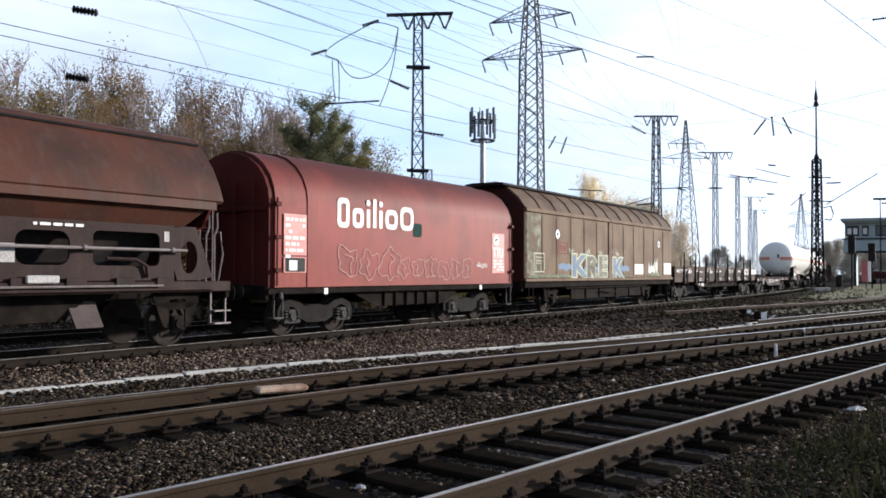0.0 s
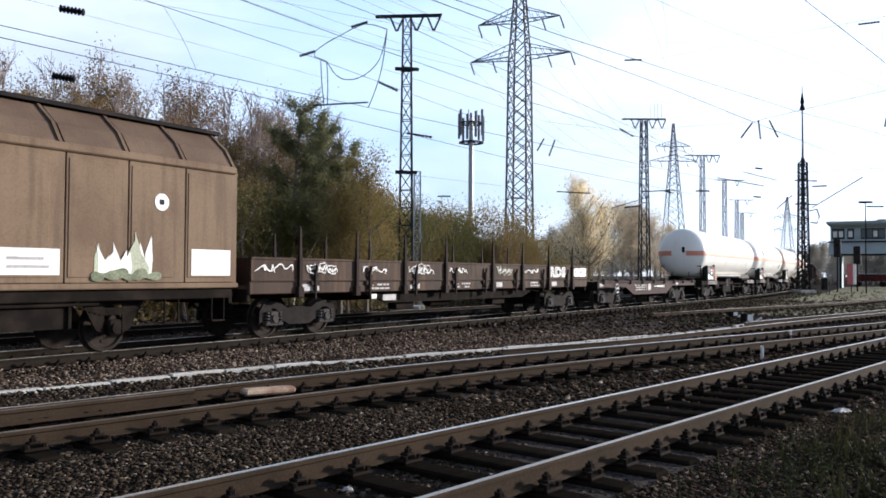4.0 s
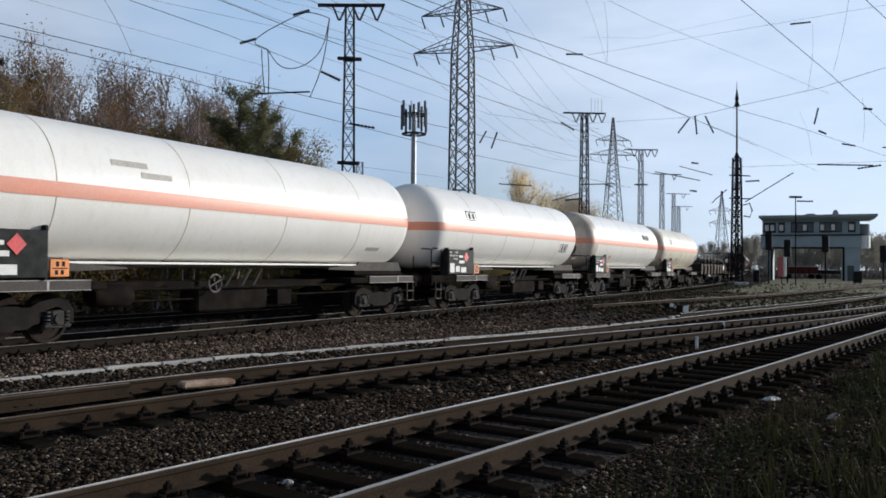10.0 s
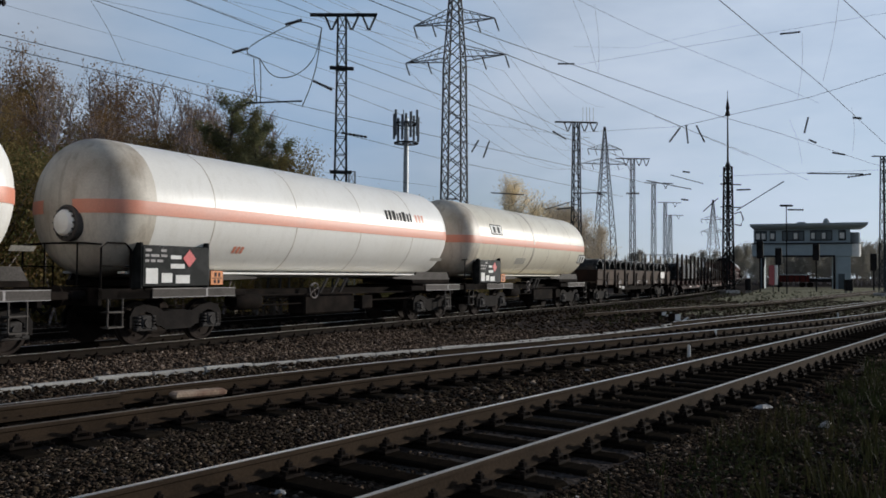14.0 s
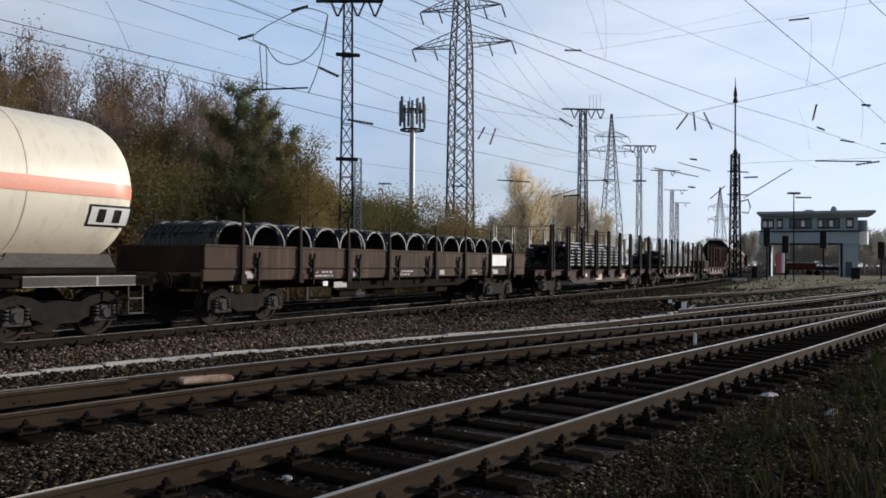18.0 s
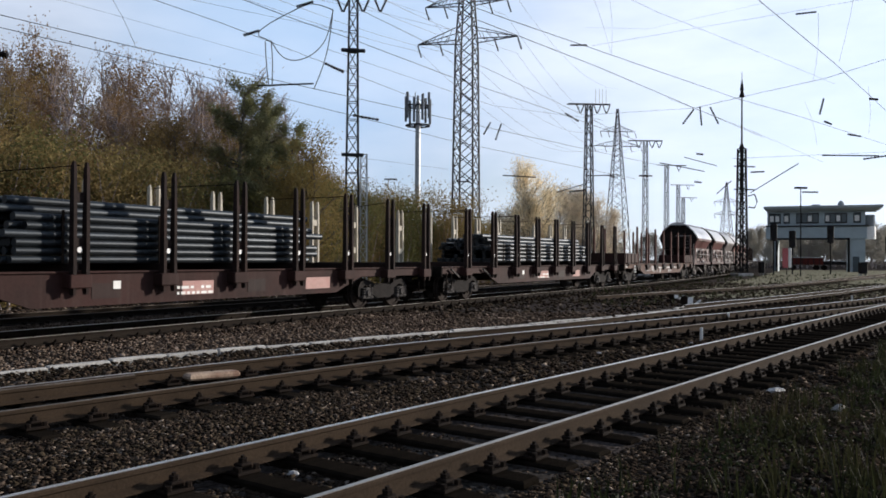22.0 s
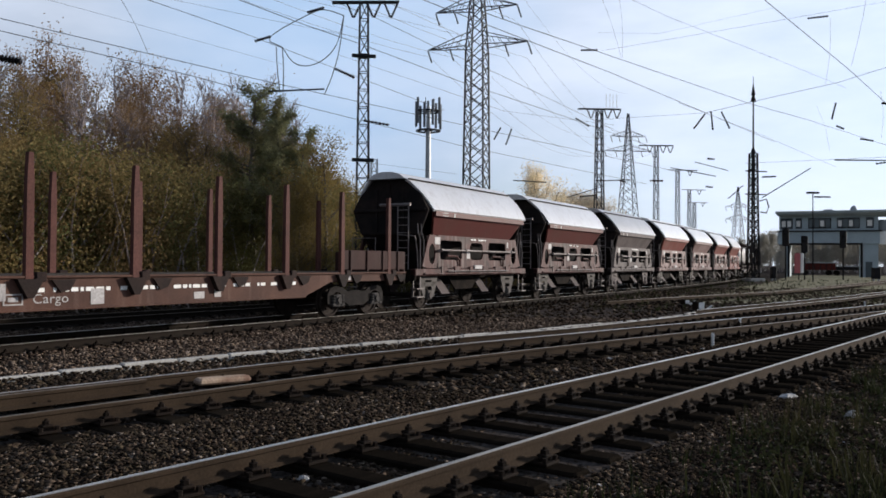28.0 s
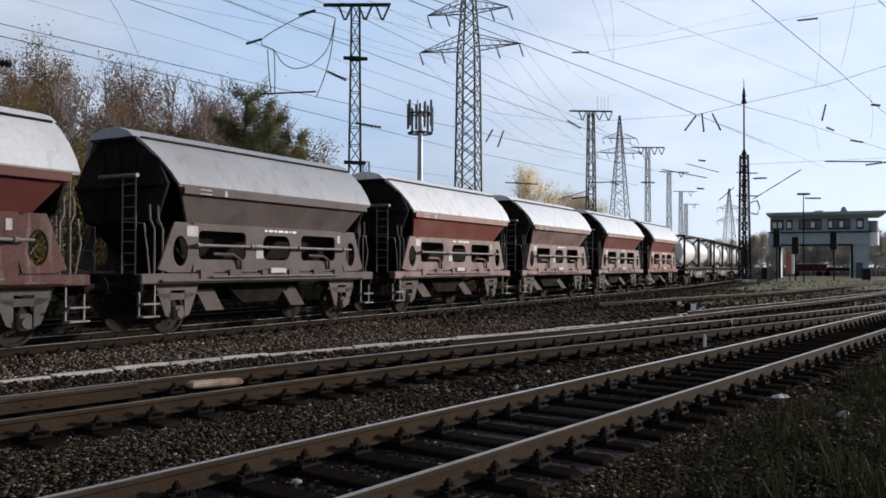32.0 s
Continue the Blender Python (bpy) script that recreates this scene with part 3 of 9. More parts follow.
# ---- train: shared parts ----
M.update(
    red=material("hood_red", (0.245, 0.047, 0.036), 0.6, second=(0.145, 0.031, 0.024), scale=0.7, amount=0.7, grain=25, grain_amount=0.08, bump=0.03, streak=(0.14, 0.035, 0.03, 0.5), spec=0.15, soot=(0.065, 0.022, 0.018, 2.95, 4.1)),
    # red darkened further: the shade on wagon ends is in the colour
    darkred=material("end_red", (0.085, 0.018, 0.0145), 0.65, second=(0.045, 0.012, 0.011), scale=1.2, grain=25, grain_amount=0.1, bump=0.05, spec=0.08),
    brown=material("wagon_brown", (0.0748, 0.0289, 0.0179), 0.55, second=(0.0320, 0.0198, 0.0166), scale=0.9, amount=0.8, grain=25, grain_amount=0.1, bump=0.06, streak=(0.0765, 0.0467, 0.0382, 0.6), spec=0.12),
    oxide=material("wagon_oxide", (0.0978, 0.0281, 0.0247), 0.5, second=(0.0888, 0.0338, 0.0275), scale=0.9, amount=0.8, grain=25, grain_amount=0.1, bump=0.06, streak=(0.0935, 0.0425, 0.0340, 0.5), spec=0.12),
    # dusty reds, lightened further for sunlight on the far hoppers
    brightred=material("dusty_red", (0.1785, 0.0510, 0.0408), 0.5, second=(0.2040, 0.1020, 0.0850), scale=0.9, amount=0.8, grain=25, grain_amount=0.1, bump=0.06, streak=(0.1360, 0.0595, 0.0467, 0.5), spec=0.15),
    palered=material("dusty_pink_brown", (0.2080, 0.1360, 0.1240), 0.6, second=(0.1120, 0.0560, 0.0496), scale=1.3, amount=0.9, grain=22, grain_amount=0.12, bump=0.06, streak=(0.1120, 0.0720, 0.0640, 0.5), spec=0.15),
    palebrown=material("faded_brown", (0.0336, 0.0198, 0.0172), 0.65, second=(0.0155, 0.0103, 0.0091), scale=1.1, amount=0.8, grain=22, grain_amount=0.12, bump=0.06, streak=(0.0540, 0.0360, 0.0293, 0.6), spec=0.1),
    dustgrey=material("dusty_grey_brown", (0.1078, 0.0863, 0.0827), 0.65, second=(0.0575, 0.0446, 0.0424), scale=1.1, amount=0.8, grain=22, grain_amount=0.12, bump=0.06, streak=(0.1050, 0.0825, 0.0750, 0.6), spec=0.12),
    khaki=material("van_khaki", (0.185, 0.128, 0.084), 0.7, second=(0.118, 0.076, 0.052), scale=0.8, amount=0.8, grain=25, grain_amount=0.09, bump=0.05, streak=(0.085, 0.058, 0.042, 0.55), spec=0.08),
    khakiroof=material("van_roof", (0.142, 0.098, 0.068), 0.7, second=(0.088, 0.058, 0.043), scale=0.8, amount=0.8, grain=25, grain_amount=0.1, bump=0.05, streak=(0.098, 0.066, 0.05, 0.6), spec=0.08),
    roofwhite=material("roof_white", (0.78, 0.77, 0.76), 0.3, second=(0.62, 0.60, 0.59), scale=0.7, amount=0.4, grain=25, grain_amount=0.06, bump=0.03, streak=(0.27, 0.25, 0.25, 0.4), coat=0.3),
    roofgrey=material("roof_grey", (0.58, 0.58, 0.59), 0.34, second=(0.44, 0.42, 0.41), scale=0.45, amount=0.5, grain=14, grain_amount=0.05, bump=0.02, streak=(0.30, 0.25, 0.23, 0.35), coat=0.25),
    roofdull=material("roof_dull_grey", (0.36, 0.36, 0.37), 0.4, second=(0.25, 0.25, 0.255), scale=0.7, amount=0.5, grain=25, grain_amount=0.06, bump=0.03, streak=(0.19, 0.185, 0.185, 0.5), coat=0.2),
    faintgrey=material("faint_grey_marking", (0.46, 0.43, 0.37), 0.6, second=(0.36, 0.33, 0.29), scale=4, grain=30, bump=0),
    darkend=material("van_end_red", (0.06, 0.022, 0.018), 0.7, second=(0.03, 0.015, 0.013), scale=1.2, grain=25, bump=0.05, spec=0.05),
    rustplate=material("rusty_side_plate", (0.082, 0.034, 0.030), 0.6, second=(0.032, 0.017, 0.015), scale=1.6, amount=0.9, grain=18, grain_amount=0.2, bump=0.06, streak=(0.23, 0.185, 0.165, 0.6), spec=0.12),
    # near-black, with the shade of the hopper ends put into the colour
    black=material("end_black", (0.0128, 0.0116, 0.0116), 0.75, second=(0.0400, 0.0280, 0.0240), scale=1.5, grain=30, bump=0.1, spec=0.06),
    paint=material("white_paint", (0.74, 0.73, 0.70), 0.6, second=(0.55, 0.52, 0.48), scale=2.5, amount=0.5, grain=30, grain_amount=0.08, bump=0),
    greymark=material("grey_marking", (0.35, 0.33, 0.32), 0.6, second=(0.22, 0.2, 0.2), scale=4, grain=30, bump=0),
    pinkmark=material("faded_pink_marking", (0.58, 0.22, 0.19), 0.6, second=(0.45, 0.13, 0.11), scale=3, grain=30, grain_amount=0.1, bump=0),
    chalk=material("pale_spray_line", (0.42, 0.25, 0.215), 0.8, second=(0.38, 0.17, 0.15), scale=3, amount=0.6, grain=30, bump=0),
    cyan=material("spray_teal", (0.105, 0.15, 0.14), 0.7, second=(0.17, 0.17, 0.10), scale=1.2, amount=0.9, grain=30, bump=0),
    blue=material("spray_blue", (0.0490, 0.1190, 0.2310), 0.7, second=(0.0700, 0.1540, 0.2310), scale=1.5, grain=30, bump=0),
    fadedred=material("faded_red_emblem", (0.21, 0.055, 0.042), 0.7, second=(0.15, 0.07, 0.05), scale=3, amount=0.8, grain=25, bump=0, spec=0.1),
    sprayfoot=material("green_spray_haze", (0.14, 0.155, 0.10), 0.75, second=(0.23, 0.25, 0.17), scale=3, amount=0.9, grain=20, grain_amount=0.3, bump=0, spec=0.1),
    lime=material("spray_lime", (0.40, 0.42, 0.30), 0.7, second=(0.22, 0.24, 0.17), scale=1.5, grain=30, bump=0),
    tealdark=material("dark_teal_paint", (0.02, 0.05, 0.045), 0.8, bump=0, spec=0.05),
    vanstain=material("faded_spray_on_khaki", (0.1445, 0.1062, 0.0723), 0.75, second=(0.3400, 0.3570, 0.2805), scale=2.4, amount=1.0, grain=14, grain_amount=0.25, bump=0.03, streak=(0.1190, 0.1530, 0.1105, 0.6), spec=0.08),
    hazard=material("hazard_orange", (0.75, 0.22, 0.03), 0.5, bump=0),
    alarm=material("placard_red", (0.66, 0.045, 0.05), 0.5, bump=0),
    board=material("black_board", (0.010, 0.012, 0.012), 0.6, second=(0.05, 0.05, 0.05), scale=3, bump=0.02, spec=0.1),
    deckrust=material("deck_rust", (0.0930, 0.0468, 0.0336), 0.75, second=(0.0510, 0.0276, 0.0222), scale=0.9, amount=0.8, grain=25, grain_amount=0.12, bump=0.08, streak=(0.1560, 0.1020, 0.0840, 0.4), spec=0.12),
    sillrust=material("sill_rust", (0.0406, 0.0175, 0.0147), 0.75, second=(0.0203, 0.0114, 0.0098), scale=0.9, amount=0.8, grain=25, grain_amount=0.12, bump=0.08, streak=(0.0691, 0.0447, 0.0387, 0.4), spec=0.12),
    sidebrown=material("drop_side_brown", (0.060, 0.040, 0.030), 0.75, second=(0.030, 0.021, 0.017), scale=0.9, amount=0.8, grain=25, grain_amount=0.12, bump=0.08, streak=(0.15, 0.085, 0.045, 0.55), spec=0.1),
    stakered=material("stake_red", (0.0938, 0.0390, 0.0315), 0.7, second=(0.0562, 0.0255, 0.0210), scale=1.5, grain=25, bump=0.05, spec=0.1),
    stakedark=material("stake_dark", (0.02, 0.014, 0.0125), 0.75, second=(0.038, 0.021, 0.017), scale=1.5, amount=0.7, grain=25, bump=0.05, spec=0.08),
    # cream for the far-side stakes: sunlight put into their colour
    cream=material("stake_cream", (0.4000, 0.3600, 0.2800), 0.7, second=(0.2400, 0.1920, 0.1440), scale=1.5, amount=0.6, grain=25, bump=0.05),
    billet=material("blue_grey_steel", (0.0304, 0.0365, 0.0421), 0.45, 0.55, second=(0.0140, 0.0159, 0.0187), scale=1.2, amount=0.6, grain=40, grain_amount=0.12, bump=0.05, obj=0.35, spec=0.3),
    coilwire=material("wire_rod_steel", (0.0300, 0.0345, 0.0368), 0.45, 0.3, second=(0.0150, 0.0158, 0.0173), scale=2.5, amount=0.7, grain=40, bump=0.1, obj=0.25),
    handrail=material("pale_handrail", (0.1920, 0.1680, 0.1600), 0.6, 0.2, second=(0.1040, 0.0800, 0.0720), scale=3, grain=30, bump=0, spec=0.2),
    saddle=material("saddle_grey", (0.0952, 0.0851, 0.0767), 0.7, second=(0.0560, 0.0487, 0.0437), scale=1.5, amount=0.7, grain=30, bump=0.05, spec=0.1),
    drywood=material("deck_planks", (0.0630, 0.0490, 0.0385), 0.85, second=(0.1120, 0.0910, 0.0700), scale=1, grain=30, bump=0.2, stretch=(4, 0.5, 4), spec=0.1),
)
WAGONS, WHEELS, LOADS = [], [], []


def wheelset_data():
    m = Mesh()
    m.turned([(-0.98, 0.06), (-0.98, 0.075), (0.98, 0.075), (0.98, 0.06)], (0, 0, 0), "y", 10)
    for k in (-1, 1):
        prof = [(0.685, 0.30), (0.685, 0.487), (0.715, 0.487), (0.725, 0.462), (0.815, 0.457), (0.82, 0.40), (0.775, 0.375), (0.765, 0.2), (0.80, 0.14), (0.83, 0.12), (0.83, 0.02)]
        m.turned([(a * k, r) for a, r in prof], (0, 0, 0), "y", 28)
        for j in range(6):
            a = j * math.pi / 3
            m.rod((0.26 * math.cos(a), 0.765 * k, 0.26 * math.sin(a)), (0.26 * math.cos(a), 0.79 * k, 0.26 * math.sin(a)), 0.035, 6)
    return m.data("wheelset", M["wheel"], True)


def bogie_data():
    m = Mesh()
    # each end of the frame arches over its axle box
    arch = lambda x, k: [(x + 0.30 * math.cos(t) * k, 0.40 + 0.30 * math.sin(t)) for t in [math.pi * i / 8 for i in range(9)]]
    outer = [(-1.34, 0.36), (-1.34, 0.62), (-1.22, 0.80), (-0.98, 0.86), (-0.62, 0.80), (-0.42, 0.70), (0.42, 0.70), (0.62, 0.80), (0.98, 0.86), (1.22, 0.80), (1.34, 0.62), (1.34, 0.36)]
    prof = outer + arch(0.92, 1) + [(0.50, 0.38), (0.36, 0.30), (-0.36, 0.30), (-0.50, 0.38)] + arch(-0.92, 1)
    for y in (-1.06, 1.0):
        m.side(prof, y, y + 0.06)
    m.box(-0.28, 0.28, -1.04, 1.04, 0.42, 0.72, 0.03)
    m.box(-0.2, 0.2, -0.3, 0.3, 0.7, 0.86, 0.02)
    for x in (-1.22, 1.22):
        m.box(x - 0.05, x + 0.05, -1.0, 1.0, 0.56, 0.68, 0.01)
    for x in (-0.9, 0.9):
        for k in (-1, 1):
            for d in (-0.57, 0.57):
                if abs(x + d) < 1.0:
                    m.box(x + d - 0.05, x + d + 0.05, k * 0.72, k * 0.80, 0.36, 0.62, 0.015)
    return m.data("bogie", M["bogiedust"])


def axle_box_data(out=1.0):
    m = Mesh()
    for k in (-1,):
        m.box(-0.14, 0.14, -0.09, 0.07, -0.14, 0.16, 0.03)
        m.rod((0, -0.06, 0), (0, -0.125, 0), 0.095, 12)
        for d in (-0.2, 0.2):
            for j in range(4):
                m.rod((d, -0.02, -0.1 + j * 0.07), (d, -0.02, -0.065 + j * 0.07), 0.072, 10)
            m.box(d - 0.08, d + 0.08, -0.09, 0.05, -0.15, -0.1, 0.01)
        m.box(-0.28, 0.28, -0.08, 0.04, -0.17, -0.13, 0.01)
    return m.data("axle_box", M["axledust"], True)


def buffer_data():
    m = Mesh()
    m.box(-0.03, 0.0, -0.16, 0.16, -0.16, 0.16, 0.01)
    m.turned([(0.0, 0.11), (0.32, 0.105), (0.33, 0.08), (0.56, 0.08), (0.57, 0.17), (0.585, 0.215), (0.605, 0.22), (0.62, 0.18), (0.622, 0.02)], (0, 0, 0), "x", 16)
    return m.data("buffer", M["under"], True)


def coupling_data():
    m = Mesh()
    m.box(-0.05, 0.12, -0.07, 0.07, -0.1, 0.1, 0.02)
    m.tube([(0.1, 0, 0.0), (0.22, 0.05, -0.06), (0.42, 0.05, -0.2), (0.46, 0, -0.28), (0.42, -0.05, -0.2), (0.22, -0.05, -0.06), (0.1, 0, 0)], 0.025, 5)
    m.tube([(0.0, 0.3, 0.05), (0.15, 0.3, 0.0), (0.3, 0.28, -0.25), (0.42, 0.25, -0.3), (0.55, 0.22, -0.15)], 0.028, 6)
    return m.data("coupling", M["black"])


WHEELSET, BOGIE, AXLEBOX, BUFFER, COUPLING = wheelset_data(), bogie_data(), axle_box_data(), buffer_data(), coupling_data()


def add_wheelset(parent, x, u):
    w = part("wheelset", WHEELSET, None, parent, at=pose(x, 0, 0.46))
    WHEELS.append((w, x, u))
    return w


def add_bogie(wagon, x, u, span=0.92):
    b = part("bogie", BOGIE, None, wagon, "dark grimy two-axle bogie frame", at=pose(x, 0, 0))
    for d in (-span, span):
        add_wheelset(b, d, u + x)
        part("axle_box", AXLEBOX, None, b, at=pose(d, -1.05, 0.47))
        part("axle_box", AXLEBOX, None, b, at=pose(d, 1.05, 0.47, 0, 0, 180))
    return b


def add_ends(wagon, a, b, y=0.875, z=1.06):
    """Buffers and couplings on both headstocks."""
    for x, turn in ((a, 180), (b, 0)):
        for k in (-y, y):
            part("buffer", BUFFER, None, wagon, at=pose(x, k, z, 0, 0, turn))
        part("coupling", COUPLING, None, wagon, at=pose(x, 0, 1.0, 0, 0, turn))


def wagon_thing(name, label, u0, u1, group="wagons of the freight train"):
    e = thing(name, label, "freight wagon", group)
    c = (u0 + u1) / 2
    WAGONS.append((e, c, (u1 - u0) * 0.36))
    return e, c


def ribbon(m, pts, width, y):
    """A flat painted stroke on a side wall at depth y, standing 3 mm proud."""
    pts = [Vector(p) for p in pts]
    v, last = [], len(pts) - 1
    for i, p in enumerate(pts):
        d = (pts[min(i + 1, last)] - pts[max(i - 1, 0)])
        n = Vector((-d.y, d.x)).normalized() * width / 2 * (0.55 + 0.45 * math.sin(math.pi * (i + 0.5) / (last + 1)))
        yy = y - 0.002 * i / max(1, last)
        v += [((p - n).x, yy, (p - n).y), ((p + n).x, yy, (p + n).y)]
    return m.add(v, [(2 * i, 2 * i + 2, 2 * i + 3, 2 * i + 1) for i in range(last)])


def scrawl(rnd, x, z, w, h):
    """A loose looping stroke."""
    n = rnd.randrange(5, 8)
    up = rnd.random() < 0.5
    pts = []
    for i in range(n):
        f = i / (n - 1)
        zz = (h * rnd.uniform(0.65, 1.0) if up else h * rnd.uniform(0.0, 0.35))
        pts.append(Vector((x + w * (f * 1.1 - 0.05) + rnd.uniform(-0.3, 0.3) * w, z + zz)))
        up = not up
    return smooth_line(pts, 3)


def tag_paint(parent, seed, x0, x1, z0, z1, y, mat, width=0.035, n=5, label="spray-painted scrawl", name="graffiti_stroke"):
    rnd = random.Random(seed)
    w = (x1 - x0) / n
    for i in range(n):
        h = (z1 - z0) * rnd.uniform(0.75, 1.0)
        m = ribbon(Mesh(), scrawl(rnd, x0 + i * w, z0 + rnd.uniform(0, 0.1) * h, w * rnd.uniform(0.9, 1.15), h), width, y - 0.0022 * (i % 2))
        part(name, m, mat, parent, label)


def blob(rnd, x, z, w, h, n=11, rough=0.16):
    """A closed bulging outline, squarish with rounded corners."""
    pts = []
    for i in range(n):
        a = 2 * math.pi * (i + rnd.uniform(-0.25, 0.25)) / n
        k = 1.0 / max(abs(math.cos(a)), abs(math.sin(a))) ** 0.6
        r = 0.5 * k * rnd.uniform(1 - rough, 1 + rough * 0.4)
        pts.append(Vector((x + w * (0.5 + r * math.cos(a)), z + h * (0.5 + r * math.sin(a)))))
    return smooth_line(pts + pts[:1], 3)


def bubble_piece(parent, seed, x0, x1, z0, z1, y, n, line, fills=(), width=0.03, label="outlined bubble shape of spray paint"):
    """A row of swollen outlined shapes, each with a short inner stroke."""
    rnd = random.Random(seed)
    w = (x1 - x0) / n
    for i in range(n):
        ww, hh = w * rnd.uniform(0.88, 1.2), (z1 - z0) * rnd.uniform(0.72, 1.0)
        pts = blob(rnd, x0 + i * w, z0 + rnd.uniform(0, 0.06), ww, hh, 16, 0.42)
        lift = 0.004 * (i % 2)
        if fills:
            m = Mesh()
            c = sum((Vector(p) for p in pts), Vector((0, 0))) / len(pts)
            m.add([(c.x, y - lift, c.y)] + [(p.x, y - lift, p.y) for p in pts], [(0, k + 1, k + 2) for k in range(len(pts) - 1)])
            part("graffiti_fill", m, fills[i % len(fills)], parent, "filled block of spray paint")
        o = part("graffiti_outline", ribbon(Mesh(), pts, width, y - 0.009 - lift * 0.3), line, parent, label)
        cx, cz = x0 + i * w + ww / 2, z0 + hh / 2
        inner = [Vector((cx + rnd.uniform(-0.25, 0.0) * ww, cz + 0.28 * hh)), Vector((cx + rnd.uniform(0.05, 0.28) * ww, cz + rnd.uniform(0.0, 0.2) * hh)), Vector((cx + rnd.uniform(-0.2, 0.1) * ww, cz)), Vector((cx + rnd.uniform(0, 0.25) * ww, cz - 0.36 * hh))]
        part("graffiti_stroke", ribbon(Mesh(), smooth_line(inner, 2), width, y - 0.009 - lift * 0.3), line, parent)


def lettering(parent, words, x, z, height, y, mat, label, spread=1.0, wide=1.0, fat=0.0):
    """Flat painted letters of the built-in font on a side wall."""
    curve = bpy.data.curves.new("letters", "FONT")
    curve.body, curve.size, curve.space_character = words, height / 0.7, spread
    curve.offset = fat
    ob = bpy.data.objects.new("letters", curve)
    me = bpy.data.meshes.new_from_object(ob)
    bpy.data.objects.remove(ob)
    v = [(x + p.co.x * wide, y, z + p.co.y) for p in me.vertices]
    f = [tuple(q.vertices) for q in me.polygons]
    m = Mesh()
    m.add(v, f)
    return part("lettering", m, mat, parent, label)


def plates(parent, name, mat, rects, y, label=""):
    """Painted marks: x0, x1, z0, z1 each."""
    joined = Mesh()
    for x0, x1, z0, z1 in rects:
        if name == "marking":
            joined.box(x0, x1, y - 0.004, y, z0, z1)
        else:
            part(name, Mesh().box(x0, x1, y - 0.004, y, z0, z1), mat, parent, label)
    return tagged(part(name, joined, mat, parent, label), kind="stuff") if joined.v else None


def writing(parent, x0, x1, z0, z1, y, rows, mat, seed, label="small markings of short bars"):
    rnd = random.Random(seed)
    rects, h = [], (z1 - z0) / rows
    for r in range(rows):
        x = x0
        while x < x1 - 0.05:
            w = rnd.uniform(0.06, 0.22)
            if rnd.random() < 0.8:
                rects.append((x, min(x + w, x1), z0 + r * h + h * 0.25, z0 + r * h + h * 0.75))
            x += w + 0.05
    return plates(parent, "marking", mat, rects, y, label)


def holed_plate(m, x0, x1, z0, z1, y0, y1, holes, slant=0.0):
    """A plate with rounded openings (x0, x1, z0, z1, corner radius)."""
    for hx0, hx1, hz0, hz1, r in holes:
        for cx, cz, sx, sz in ((hx0, hz0, 1, 1), (hx1, hz0, -1, 1), (hx0, hz1, 1, -1), (hx1, hz1, -1, -1)):
            arc = [(cx + sx * r * (1 - math.cos(a)), cz + sz * r * (1 - math.sin(a))) for a in (0, 0.4, 0.8, 1.2, math.pi / 2)]
            m.side([(cx, cz)] + arc, y0, y1)
        m.box(hx0, hx1, y0, y1, z0, hz0)
        m.box(hx0, hx1, y0, y1, hz1, z1)
    xs = [x0] + [v for h in holes for v in h[:2]] + [x1]
    for a, b in zip(xs[::2], xs[1::2]):
        m.box(a, b, y0, y1, z0, z1)
    return m


